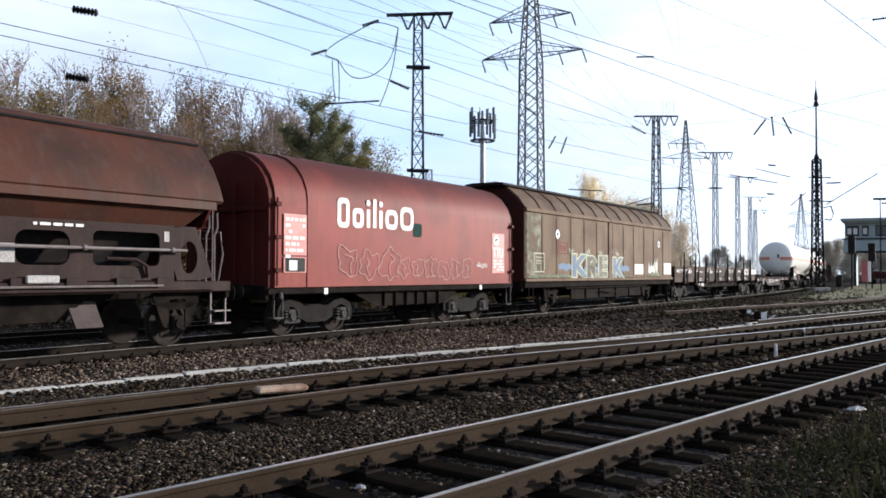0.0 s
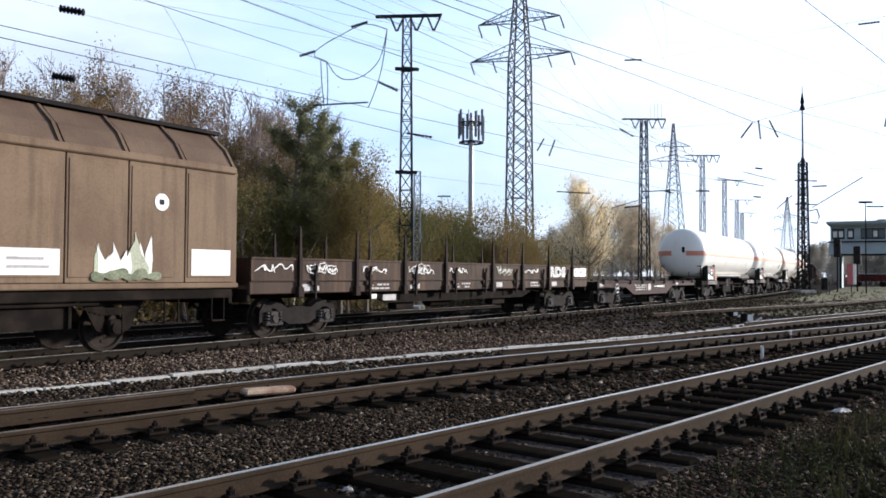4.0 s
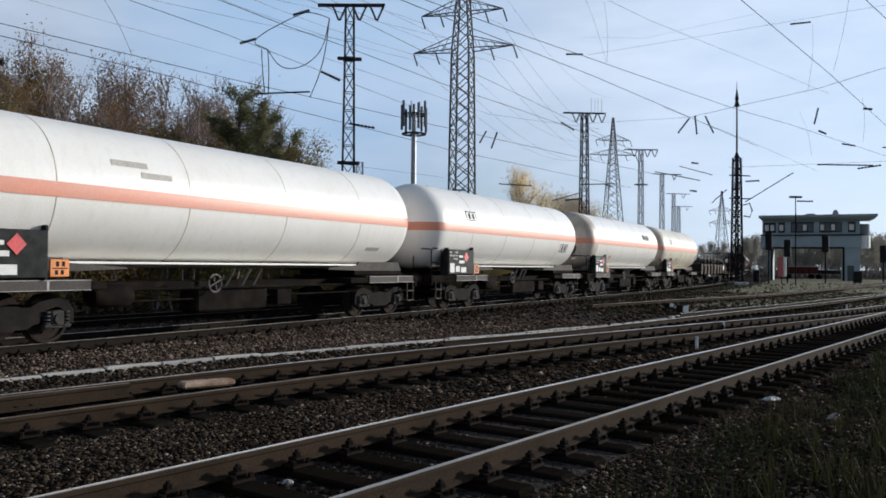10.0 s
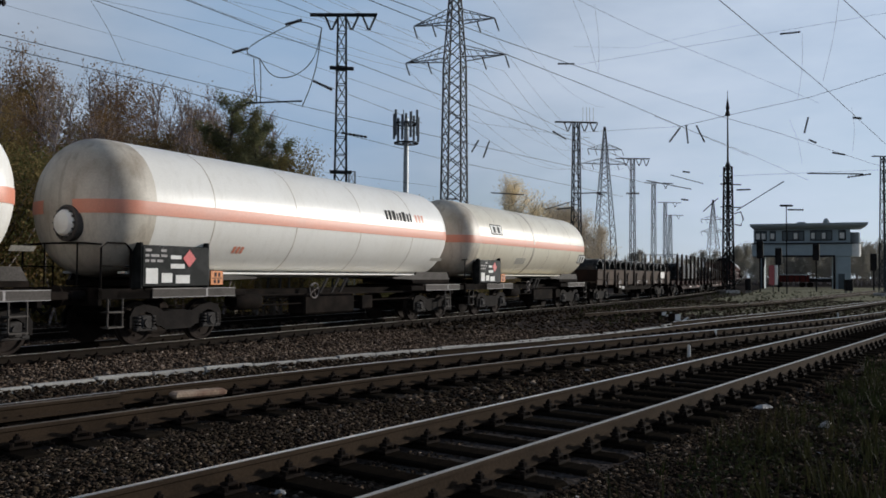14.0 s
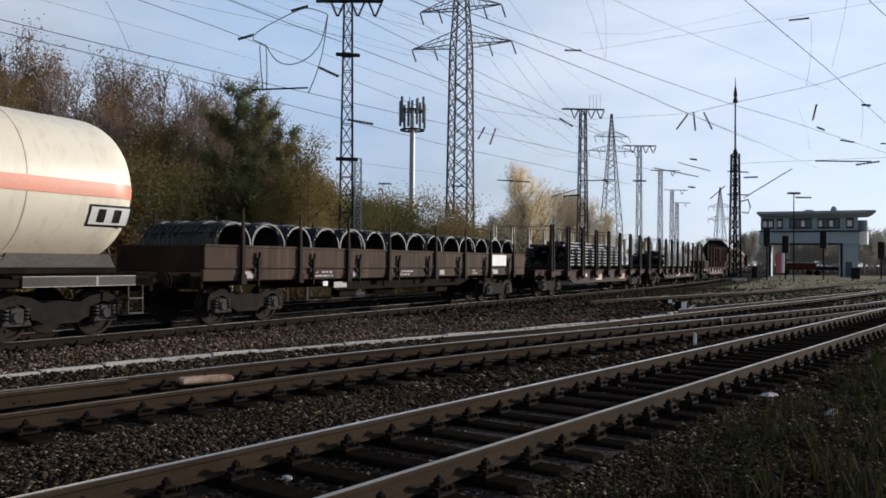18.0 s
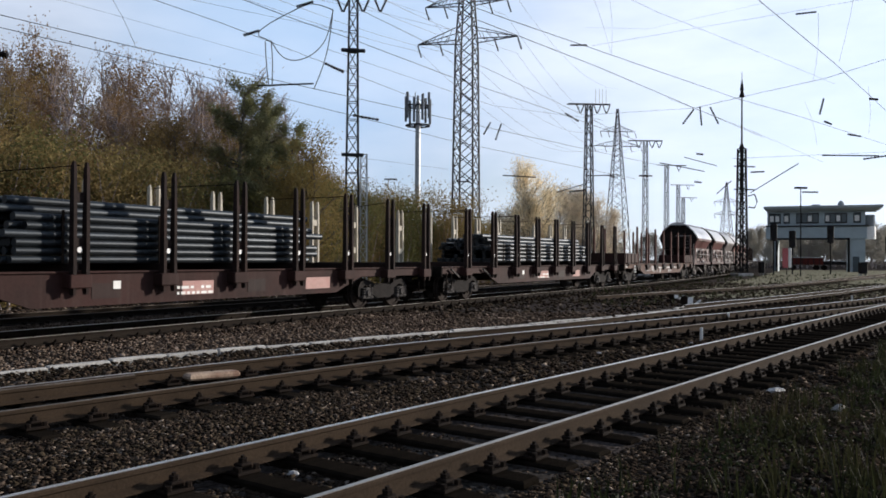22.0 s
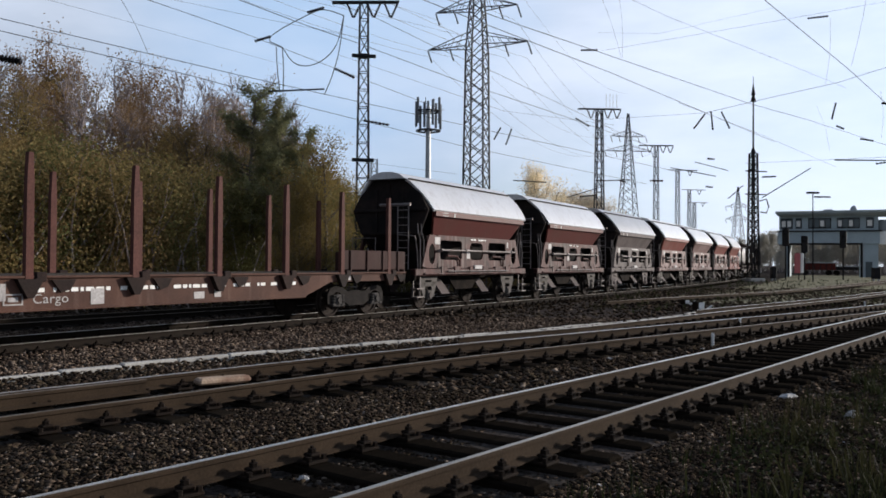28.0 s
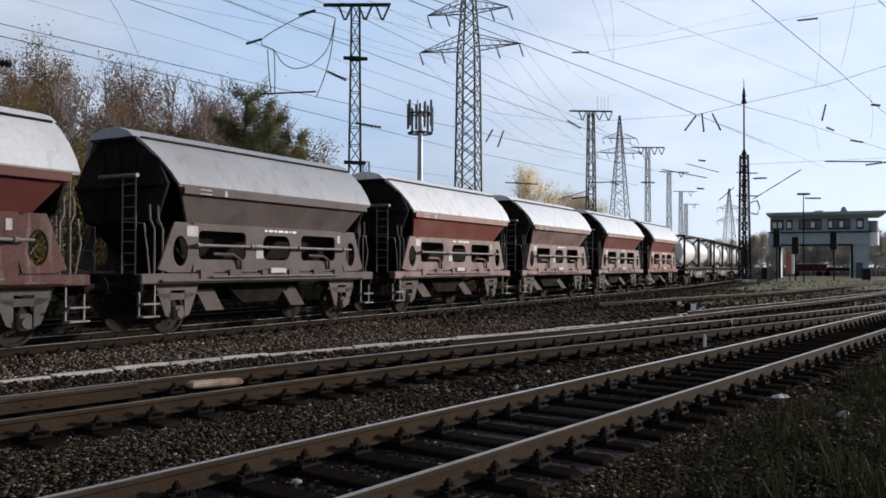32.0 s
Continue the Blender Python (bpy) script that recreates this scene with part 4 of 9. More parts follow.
# ---- train: hopper wagons ----
def hopper_wagon(u, label, roof_mat, wall_mat, plate_mat, end_mat, seed, edge=3.22):
    """u: middle of the wagon; edge: height of the roof flap's lower edge."""
    e, c = wagon_thing("hopper_wagon", label, u - 4.2, u + 4.2)
    L = 3.95
    up = [(-1.50, edge), (-1.38, edge + 0.26 * (4.21 - edge)), (-1.17, edge + 0.57 * (4.21 - edge)), (-0.92, edge + 0.84 * (4.21 - edge)), (-0.72, 4.21)]
    for k in (-1, 1):
        m = Mesh()
        pts = [(y, z) for y, z in up]
        inner = [(y + 0.05, z - 0.06) for y, z in reversed(up)]
        prof = pts + inner
        if k > 0:
            prof = [(-y, z) for y, z in reversed(prof)]
        # the lower edge is drawn in at the leading end
        m.loft([[(x + (0.55 * (4.21 - z) / 1.15 if x < 0 else 0.0), y, z) for y, z in prof] for x in (-L + 0.12, L - 0.12)])
        part("roof_flap", m, roof_mat, e, "curved sheet-metal swivel roof", True)
    part("roof_ridge", Mesh().prism([(-0.72, 4.21), (-0.5, 4.36), (-0.2, 4.44), (0.2, 4.44), (0.5, 4.36), (0.72, 4.21)][::-1], -L + 0.05, L - 0.05), roof_mat, e)
    m = Mesh()
    for k in (-1, 1):
        m.rod((-L + 0.2, k * 0.77, 4.20), (L - 0.2, k * 0.77, 4.20), 0.028, 6)
    part("roof_seam", m, M["black"], e, "dark seam along the roof edge")
    for k in (-1, 1):
        w = [(-1.47, edge - 0.02), (-1.12, 2.42), (-1.04, 2.42), (-1.40, edge - 0.02)]
        if k > 0:
            w = [(-y, z) for y, z in reversed(w)]
        # the wall draws in towards its lower edge at both ends
        m = Mesh().loft([[(x * (1.0 if z > 2.7 else 0.84), y, z) for y, z in w] for x in (-L + 0.65, L - 0.25)])
        part("hopper_wall", m, wall_mat, e, "sloping red-brown hopper side")
        part("wall_rim", Mesh().box(-L + 0.75, L - 0.28, k * 1.455, k * 1.485, edge - 0.20, edge - 0.03, 0.008), wall_mat, e)
        plates(e, "label_plate", M["greymark"], [(-2.75, -2.4, edge - 0.18, edge - 0.16), (-2.75, -2.4, edge - 0.09, edge - 0.07), (-2.0, -1.92, edge - 0.19, edge - 0.06)], -1.488 if k < 0 else 1.492)
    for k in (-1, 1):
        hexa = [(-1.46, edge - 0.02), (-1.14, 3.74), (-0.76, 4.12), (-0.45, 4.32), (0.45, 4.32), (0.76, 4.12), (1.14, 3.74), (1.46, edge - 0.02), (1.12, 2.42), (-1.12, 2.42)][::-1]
        part("end_sheet", Mesh().prism(hexa, k * (L - 0.34) - 0.03, k * (L - 0.34) + 0.03), end_mat, e, "hopper end with shade put into its dark colour")
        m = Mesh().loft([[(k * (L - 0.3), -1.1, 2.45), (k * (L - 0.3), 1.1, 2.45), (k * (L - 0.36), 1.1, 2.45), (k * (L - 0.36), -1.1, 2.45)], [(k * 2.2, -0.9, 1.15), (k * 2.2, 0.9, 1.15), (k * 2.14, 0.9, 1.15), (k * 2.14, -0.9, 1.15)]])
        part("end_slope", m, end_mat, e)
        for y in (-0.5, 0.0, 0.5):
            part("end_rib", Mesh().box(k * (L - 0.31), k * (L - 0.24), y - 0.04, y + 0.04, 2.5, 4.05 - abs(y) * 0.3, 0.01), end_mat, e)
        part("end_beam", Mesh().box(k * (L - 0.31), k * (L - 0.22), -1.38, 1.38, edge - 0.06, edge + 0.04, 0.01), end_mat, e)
    m = Mesh()
    m.loft([[(-3.0, -1.02, 2.42), (3.0, -1.02, 2.42), (3.0, 1.02, 2.42), (-3.0, 1.02, 2.42)], [(-2.2, -0.55, 1.2), (2.2, -0.55, 1.2), (2.2, 0.55, 1.2), (-2.2, 0.55, 1.2)], [(-1.5, -0.4, 0.75), (1.5, -0.4, 0.75), (1.5, 0.4, 0.75), (-1.5, 0.4, 0.75)]][::-1])
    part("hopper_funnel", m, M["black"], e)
    for k in (-1, 1):
        m = Mesh()
        y0, y1 = (-1.30, -1.25) if k < 0 else (1.25, 1.30)
        holed_plate(m, -2.75, 2.75, 1.34, 2.42, y0, y1, [(-2.6, -1.1, 1.62, 2.26, 0.12), (-0.5, 0.5, 1.62, 2.22, 0.2), (0.95, 2.4, 1.62, 2.26, 0.12)])
        for s in (-1, 1):
            # slanted end bays with an oval opening
            ring = [(2.75, 1.34), (3.75, 1.34), (3.30, 2.42), (2.75, 2.42)]
            oval = [(3.12 + 0.21 * math.cos(a), 1.80 + 0.33 * math.sin(a)) for a in [2 * math.pi * i / 16 for i in range(16)]]
            outer = []
            for ox, oz in oval:
                d = Vector((ox - 3.12, oz - 1.80)).normalized()
                best = 9.0
                for (ax, az), (bx, bz) in zip(ring, ring[1:] + ring[:1]):
                    ex, ez = bx - ax, bz - az
                    den = d.x * ez - d.y * ex
                    if abs(den) > 1e-6:
                        tt = ((ax - 3.12) * ez - (az - 1.80) * ex) / den
                        if tt > 0:
                            best = min(best, tt)
                outer.append((3.12 + d.x * best, 1.80 + d.y * best))
            for i in range(16):
                j = (i + 1) % 16
                m.side([(s * p[0], p[1]) for p in (oval[i], outer[i], outer[j], oval[j])], y0, y1)
        part("side_plate", m, plate_mat, e, "pressed side plate with rounded openings")
        y = k * 1.44
        m = Mesh().rod((-2.8, y, 1.93), (2.95, y, 1.93), 0.032, 8)
        for x in (-2.75, -1.05, 0.7, 2.6):
            m.rod((x, y, 1.93), (x, k * 1.28, 1.93), 0.022, 6)
            m.rod((x - 0.04, y, 1.93), (x + 0.04, y, 1.93), 0.055, 8)
        part("control_rod", m, M["handrail"], e, "pale steel shaft along the side")
        m = Mesh()
        m.box(-4.2, 4.2, k * 1.12, k * 1.34, 1.10, 1.32, 0.02)
        m.box(-3.7, 3.7, k * 1.30, k * 1.40, 1.14, 1.19, 0.01)
        for x in (-2.4, -1.5, -0.4, 0.6, 1.6, 2.5):
            m.box(x - 0.2, x + 0.2, k * 1.33, k * 1.37, 1.18, 1.4, 0.01)
        m.tube([(-2.2, k * 1.34, 1.75), (-1.6, k * 1.36, 1.74), (-1.35, k * 1.36, 1.62), (-1.3, k * 1.34, 1.4)], 0.035, 6)
        m.tube([(1.2, k * 1.34, 1.75), (1.8, k * 1.36, 1.74), (2.05, k * 1.36, 1.62), (2.1, k * 1.34, 1.4)], 0.035, 6)
        part("side_sill", m, plate_mat, e)
        part("brake_shaft", Mesh().rod((-2.3, k * 1.43, 1.24), (2.4, k * 1.43, 1.24), 0.022, 6), M["handrail"], e, "thin pale rod along the sill")
        part("valve_box", Mesh().box(-0.35, 0.25, k * 1.34, k * 1.42, 1.30, 1.44, 0.02), M["greymark"], e, "small pale valve box")
        for x in (-3.0, 3.0):
            m = Mesh()
            m.side([(x - 0.62, 1.1), (x - 0.34, 0.42), (x - 0.2, 0.36), (x - 0.2, 0.95), (x + 0.2, 0.95), (x + 0.2, 0.36), (x + 0.34, 0.42), (x + 0.62, 1.1)], k * 1.06, k * 1.10)
            m.box(x - 0.14, x + 0.14, k * 0.98, k * 1.16, 0.32, 0.62, 0.03)
            m.rod((x, k * 1.1, 0.46), (x, k * 1.2, 0.46), 0.1, 12)
            for i in range(5):
                m.box(x - 0.62 + i * 0.09, x + 0.62 - i * 0.09, k * 1.0, k * 1.1, 0.86 - i * 0.028, 0.884 - i * 0.028)
            part("axle_guard", m, M["dustgrey"] if plate_mat is M["dustgrey"] else (M["under"] if plate_mat is M["palebrown"] else M["saddle"]), e)
        for x in (-2.2, 0.75):
            m = Mesh()
            m.add([(x, k * 1.15, 0.48), (x + 0.55, k * 1.15, 0.48), (x + 0.62, k * 0.75, 0.95), (x + 0.05, k * 0.75, 0.95), (x, k * 1.10, 0.46), (x + 0.55, k * 1.10, 0.46), (x + 0.62, k * 0.70, 0.95), (x + 0.05, k * 0.70, 0.95)], [(0, 1, 2, 3), (4, 7, 6, 5), (0, 4, 5, 1), (1, 5, 6, 2), (2, 6, 7, 3), (3, 7, 4, 0)])
            part("discharge_chute", m, M["dustgrey"], e, "dusty grey discharge chute")
        m = Mesh()
        m.side([(-1.35, 1.1), (1.3, 1.1), (0.6, 0.6), (-0.7, 0.6)], k * 0.8, k * 0.84)
        part("chute_flap", m, M["under"], e)
        writing(e, -0.45, 0.75, 2.28, 2.38, k * 1.31 if k < 0 else 1.314, 1, M["paint"], seed + k)
        plates(e, "label_plate", M["greymark"], [(-2.95, -2.62, 2.12, 2.35), (-0.75, -0.5, 1.66, 1.98), (2.5, 2.62, 2.1, 2.3)], -1.304 if k < 0 else 1.308)
    m = Mesh()
    for k in (-1, 1):
        m.box(k * 4.2, k * 4.08, -1.3, 1.3, 0.95, 1.3, 0.02)
    m.box(-4.1, 4.1, -0.12, 0.12, 0.95, 1.15, 0.01)
    part("headstock", m, M["under"], e)
    for x in (-4.02, 4.02):
        m = Mesh()
        for a in (0.55, 0.95):
            m.rod((x, -a, 1.3), (x, -a, 3.3), 0.02, 6)
        for i in range(8):
            m.rod((x, -0.55, 1.5 + i * 0.24), (x, -0.95, 1.5 + i * 0.24), 0.015, 5)
        part("end_ladder", m, M["handrail"], e)
        s = 1 if x > 0 else -1
        for d in (0.12, 0.34):
            q = x - s * d
            part("brake_pipe", Mesh().tube([(q, -1.22, 2.75), (q, -1.24, 2.45), (q - s * 0.1, -1.26, 2.25), (q - s * 0.1, -1.26, 1.32)], 0.022, 6), M["handrail"], e, "pale bent pipe")
        part("grab_rail", Mesh().tube([(x - 0.1 * (1 if x > 0 else -1), -1.25, 1.3), (x, -1.28, 1.9), (x, -1.2, 2.35), (x, -0.6, 2.4)], 0.02, 6), M["handrail"], e)
        m = Mesh().tube([(x, 0.3, 1.3), (x, 0.3, 2.3), (x, 1.2, 2.3), (x, 1.2, 1.3)], 0.02, 6)
        m.rod((x, 0.3, 1.8), (x, 1.2, 1.8), 0.016, 5)
        part("end_rail", m, M["handrail"], e)
        part("roof_lever", Mesh().rod((x - 0.05, -1.05, 3.35), (x - 0.05, 0.1, 3.35), 0.05, 8), M["handrail"], e)
    for x in (-3.95, 3.95):
        for k in (-1, 1):
            m = Mesh()
            for z in (0.42, 0.68):
                m.box(x - 0.22, x + 0.22, k * 1.15, k * 1.38, z, z + 0.03)
            for d in (-0.2, 0.2):
                m.box(x + d - 0.015, x + d + 0.015, k * 1.2, k * 1.24, 0.42, 1.1)
            part("footstep", m, M["handrail"], e)
    for x in (-3.0, 3.0):
        add_wheelset(e, x, u)
    add_ends(e, -4.2, 4.2)
    return e


hopper_wagon(-4.42, "faded brown four-wheeled hopper wagon with closed swivel roof", M["brown"], M["brown"], M["palebrown"], M["darkred"], 3, 2.98)
# the last four get lighter roofs and reds, their sunlight put into colour
LOOKS = [(M["roofgrey"], M["oxide"], M["rustplate"]), (M["roofgrey"], M["oxide"], M["rustplate"]), (M["roofdull"], M["dustgrey"], M["dustgrey"]), (M["roofwhite"], M["brightred"], M["palered"]), (M["roofwhite"], M["palered"], M["palered"]), (M["roofwhite"], M["brightred"], M["palered"]), (M["roofwhite"], M["brightred"], M["brightred"])]
WORDS = ["grey-roofed red-brown hopper wagon with dusty brown side plates", "grey-roofed oxide-red hopper wagon with rod along its side", "dust-grey hopper wagon with a dull grey roof", "white-roofed red-brown hopper wagon streaked with dust", "dusty hopper wagon in sunlit pink with white roof", "white-roofed red-brown hopper wagon in a long row", "white-roofed oxide-red hopper wagon at the row's end"]
for i in range(7):
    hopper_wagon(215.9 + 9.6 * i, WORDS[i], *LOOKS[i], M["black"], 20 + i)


# ---- train: covered coil wagon ----
def hooded_wagon():
    u0, u1 = 0.75, 12.2
    e, c = wagon_thing("hooded_coil_wagon", "faded red bogie wagon with rounded telescopic hood and scrawls", u0, u1)
    X = lambda u: u - c
    def hood(x0, x1, grow):
        arc = [(-1.44, 1.16), (-1.44, 3.2), (-1.40, 3.47), (-1.27, 3.77), (-1.05, 4.04), (-0.75, 4.25), (-0.4, 4.37), (0, 4.41)]
        arc = [(y * grow, 1.16 + (z - 1.16) * grow) for y, z in arc]
        prof = arc + [(-y, z) for y, z in reversed(arc[:-1])]
        return Mesh().prism(prof[::-1], x0, x1)
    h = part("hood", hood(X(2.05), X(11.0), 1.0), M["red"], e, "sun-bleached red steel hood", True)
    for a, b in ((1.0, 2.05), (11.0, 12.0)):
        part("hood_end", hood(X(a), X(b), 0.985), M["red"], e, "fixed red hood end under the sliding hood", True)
    for x, k in ((X(0.9), -1), (X(12.1), 1)):
        m = hood(x - 0.06, x + 0.06, 0.96)
        for y in (-0.9, -0.3, 0.3, 0.9):
            m.box(x + k * 0.06, x + k * 0.14, y - 0.05, y + 0.05, 1.2, 3.6, 0.01)
        m.box(x + k * 0.06, x + k * 0.12, -1.3, 1.3, 2.9, 3.0, 0.01)
        part("end_wall", m, M["darkred"], e)
    for x in (X(1.03), X(11.97)):
        for k in (-1, 1):
            m = Mesh().rod((x, k * 1.46, 1.2), (x, k * 1.46, 3.2), 0.025, 6)
            for z in (1.55, 2.3, 3.05):
                m.box(x - 0.09, x + 0.09, k * 1.44, k * 1.52, z - 0.05, z + 0.05, 0.015)
            part("hood_lock", m, M["darkred"], e)
    m = Mesh()
    for k in (-1, 1):
        m.box(X(0.8), X(12.15), k * 1.18, k * 1.42, 1.0, 1.14, 0.02)
        m.side([(X(3.9), 1.0), (X(9.0), 1.0), (X(8.2), 0.62), (X(4.9), 0.62)], k * 1.2, k * 1.26)
        for u in (5.2, 5.7, 6.2, 6.7, 7.2, 7.8):
            m.box(X(u), X(u) + 0.08, k * 1.25, k * 1.32, 0.6, 1.0, 0.01)
    m.box(X(0.8), X(12.15), -0.3, 0.3, 0.85, 1.1, 0.02)
    for u in (0.78, 12.05):
        m.box(X(u), X(u) + 0.12, -1.35, 1.35, 0.88, 1.2, 0.02)
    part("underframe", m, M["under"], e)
    for u in (1.0, 11.75):
        m = Mesh()
        m.box(X(u), X(u) + 0.3, -1.42, -1.2, 0.45, 0.48)
        m.box(X(u), X(u) + 0.02, -1.4, -1.36, 0.45, 1.0)
        m.box(X(u) + 0.28, X(u) + 0.3, -1.4, -1.36, 0.45, 1.0)
        m.rod((X(u) + 0.15, -1.46, 1.05), (X(u) + 0.15, -1.46, 0.9), 0.04, 8)
        part("footstep", m, M["saddle"], e)
    # mark of plain white shapes in place of a brand name
    y = -1.446
    x = X(3.10)
    def rounded(x_0, x_1, z_0, z_1, r):
        cx, cz, a, b = (x_0 + x_1) / 2, (z_0 + z_1) / 2, (x_1 - x_0) / 2 - r, (z_1 - z_0) / 2 - r
        return [(cx + s_ * a + r * math.cos(t), cz + t_ * b + r * math.sin(t)) for s_, t_, t0 in ((1, 1, 0), (-1, 1, 90), (-1, -1, 180), (1, -1, 270)) for t in (radians(t0), radians(t0 + 30), radians(t0 + 60), radians(t0 + 90))]
    for w, lo, hi, dot in ((0.46, 2.62, 3.36, 0), (0.44, 2.64, 3.14, 0), (0.14, 2.66, 3.14, 1), (0.14, 2.66, 3.42, 0), (0.14, 2.66, 3.14, 1), (0.54, 2.66, 3.18, 0), (0.62, 2.66, 3.30, 0)):
        out = rounded(x, x + w, lo, hi, min(w, hi - lo) * 0.3)
        m = Mesh()
        if w > 0.3:
            inn = rounded(x + 0.135, x + w - 0.135, lo + 0.13, hi - 0.13, min(w - 0.27, hi - lo - 0.26) * 0.3)
            m.loft([[(p, q, r_) for p, r_ in ring_] for ring_, q in ((inn, y), (out, y), (out, y - 0.004), (inn, y - 0.004), (inn, y))], caps=False)
        else:
            m.side(out, y - 0.004, y)
        part("brand_mark", m, M["paint"], e, "plain white painted shape")
        if dot:
            part("brand_dot", Mesh().rod((x + w / 2, y, 3.30), (x + w / 2, y - 0.004, 3.30), 0.08, 12), M["paint"], e)
        x += w + 0.125
    part("teal_patch", Mesh().side(rounded(X(6.32), X(6.74), 2.50, 2.88, 0.07), y - 0.002, y + 0.001), M["tealdark"], e, "small dark teal square")
    plates(e, "number_panel", M["pinkmark"], [(X(1.25), X(2.0), 1.9, 2.85), (X(1.25), X(2.0), 1.5, 1.86), (X(10.72), X(11.5), 1.5, 2.78)], -1.447)
    plates(e, "lamp_board", M["board"], [(X(1.30), X(1.95), 1.52, 1.84)], -1.452)
    plates(e, "lamp_plate", M["paint"], [(X(1.42), X(1.68), 1.55, 1.78)], -1.458)
    part("round_mark", Mesh().rod((X(10.98), -1.447, 2.56), (X(10.98), -1.454, 2.56), 0.17, 18), M["paint"], e, "round white mark")
    part("mark_arrow", Mesh().side([(X(10.86), 2.50), (X(11.08), 2.60), (X(10.94), 2.62)], -1.462, -1.456), M["board"], e)
    lettering(e, "TTU", X(10.77), 2.02, 0.30, -1.4535, M["paint"], "white code letters", 1.0, 0.78, 0.012)
    writing(e, X(1.3), X(1.95), 1.8, 2.8, -1.452, 7, M["paint"], 5)
    writing(e, X(10.8), X(11.45), 1.55, 1.95, -1.452, 4, M["paint"], 6)
    bubble_piece(e, 11, X(3.1), X(5.6), 1.28, 2.25, y, 3, M["chalk"], (), 0.027)
    bubble_piece(e, 12, X(5.55), X(9.5), 1.3, 1.98, y, 6, M["chalk"], (), 0.027)
    bubble_piece(e, 13, X(9.75), X(10.4), 1.66, 1.8, y, 3, M["paint"], (), 0.02)
    for u in (2.65, 9.95):
        part("jacking_mark", Mesh().box(X(u), X(u) + 0.14, -1.435, -1.425, 0.98, 1.13, 0.02), M["paint"], e, "small pale mark")
    for u in (2.8, 9.8):
        add_bogie(e, X(u), c)
    add_ends(e, X(0.72), X(12.22))


# ---- train: sliding-wall van ----
def sliding_van():
    u0, u1 = 13.0, 28.85
    e, c = wagon_thing("sliding_wall_van", "khaki-brown sliding-wall van with sloped roof and colourful graffiti", u0, u1)
    X = lambda u: u - c
    half = (u1 - u0) / 2
    core = [(-1.36, 1.2), (-1.36, 3.62), (-1.10, 4.06), (-0.62, 4.46), (0.62, 4.46), (1.10, 4.06), (1.36, 3.62), (1.36, 1.2)]
    part("body", Mesh().prism(core[::-1], -half + 0.12, half - 0.12), M["khakiroof"], e)
    for k in (-1, 1):
        m = Mesh().prism([(y, z) for y, z in [(-1.40, 1.2), (-1.40, 3.68), (-1.13, 4.12), (-0.66, 4.5), (0.66, 4.5), (1.13, 4.12), (1.40, 3.68), (1.40, 1.2)]][::-1], k * half - 0.12 * (k > 0), k * half + 0.12 * (k < 0))
        for y in (-0.8, 0.0, 0.8):
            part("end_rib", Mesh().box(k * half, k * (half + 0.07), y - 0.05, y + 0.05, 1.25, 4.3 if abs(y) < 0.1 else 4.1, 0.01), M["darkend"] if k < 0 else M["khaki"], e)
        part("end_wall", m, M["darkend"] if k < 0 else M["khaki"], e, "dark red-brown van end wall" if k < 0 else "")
    seams = [13.1, 14.3, 15.5, 16.75, 18.0, 19.25, 20.5, 20.95, 22.2, 23.45, 24.8, 26.1, 27.45, 28.75]
    for k in (-1, 1):
        for a, b in zip(seams, seams[1:]):
            if abs(b - a - 0.45) < 0.05:
                part("door_post", Mesh().box(X(a) + 0.02, X(b) - 0.02, k * 1.36, k * 1.45, 1.28, 3.66, 0.03), M["khaki"], e)
                continue
            m = Mesh().box(X(a) + 0.012, X(b) - 0.012, k * 1.36, k * 1.41, 1.32, 3.64, 0.01)
            m.box(X(a) + 0.06, X(b) - 0.30, k * 1.40, k * 1.425, 1.42, 3.54, 0.012)
            part("side_panel", m, M["vanstain"] if (k < 0 and a < 14) else M["khaki"], e, "side panel with faded spray paint" if (k < 0 and a < 14) else "")
        for a, b in ((13.05, 20.7), (20.72, 28.8)):
            m = Mesh().box(X(a), X(b), k * 1.36, k * 1.47, 3.64, 3.80, 0.03)
            part("cornice_rail", m, M["khaki"], e, "pale rail under the roof slope")
            n = 6
            for i in range(n):
                s0, s1 = X(a) + (b - a) * i / n + 0.02, X(a) + (b - a) * (i + 1) / n - 0.02
                sheet = [(-1.42, 3.78), (-1.16, 4.15), (-0.68, 4.54), (-0.66, 4.50), (-1.13, 4.11), (-1.39, 3.75)]
                rib = [(-1.46, 3.78), (-1.19, 4.18), (-0.70, 4.57), (-0.66, 4.52), (-1.14, 4.12), (-1.40, 3.75)]
                if k > 0:
                    sheet, rib = [(-y, z) for y, z in reversed(sheet)], [(-y, z) for y, z in reversed(rib)]
                m = Mesh().prism(sheet, s0, s1)
                m.prism(rib, s1 - 0.10, s1 - 0.03)
                part("roof_sheet", m, M["khakiroof"], e)
    m = Mesh().prism([(-0.68, 4.54), (-0.35, 4.60), (0.35, 4.60), (0.68, 4.54), (0.62, 4.48), (-0.62, 4.48)][::-1], -half, half)
    part("roof_ridge", m, M["stakedark"], e)
    part("roof_cap", Mesh().prism([(-0.80, 4.56), (0.80, 4.56), (0.78, 4.64), (0.5, 4.68), (-0.5, 4.68), (-0.78, 4.64)], -half - 0.38, half + 0.05), M["black"], e, "dark overhanging roof cap")
    m = Mesh()
    for k in (-1, 1):
        m.box(-half, half, k * 1.3, k * 1.48, 1.2, 1.31, 0.02)
    part("door_track", m, M["khaki"], e)
    m = Mesh()
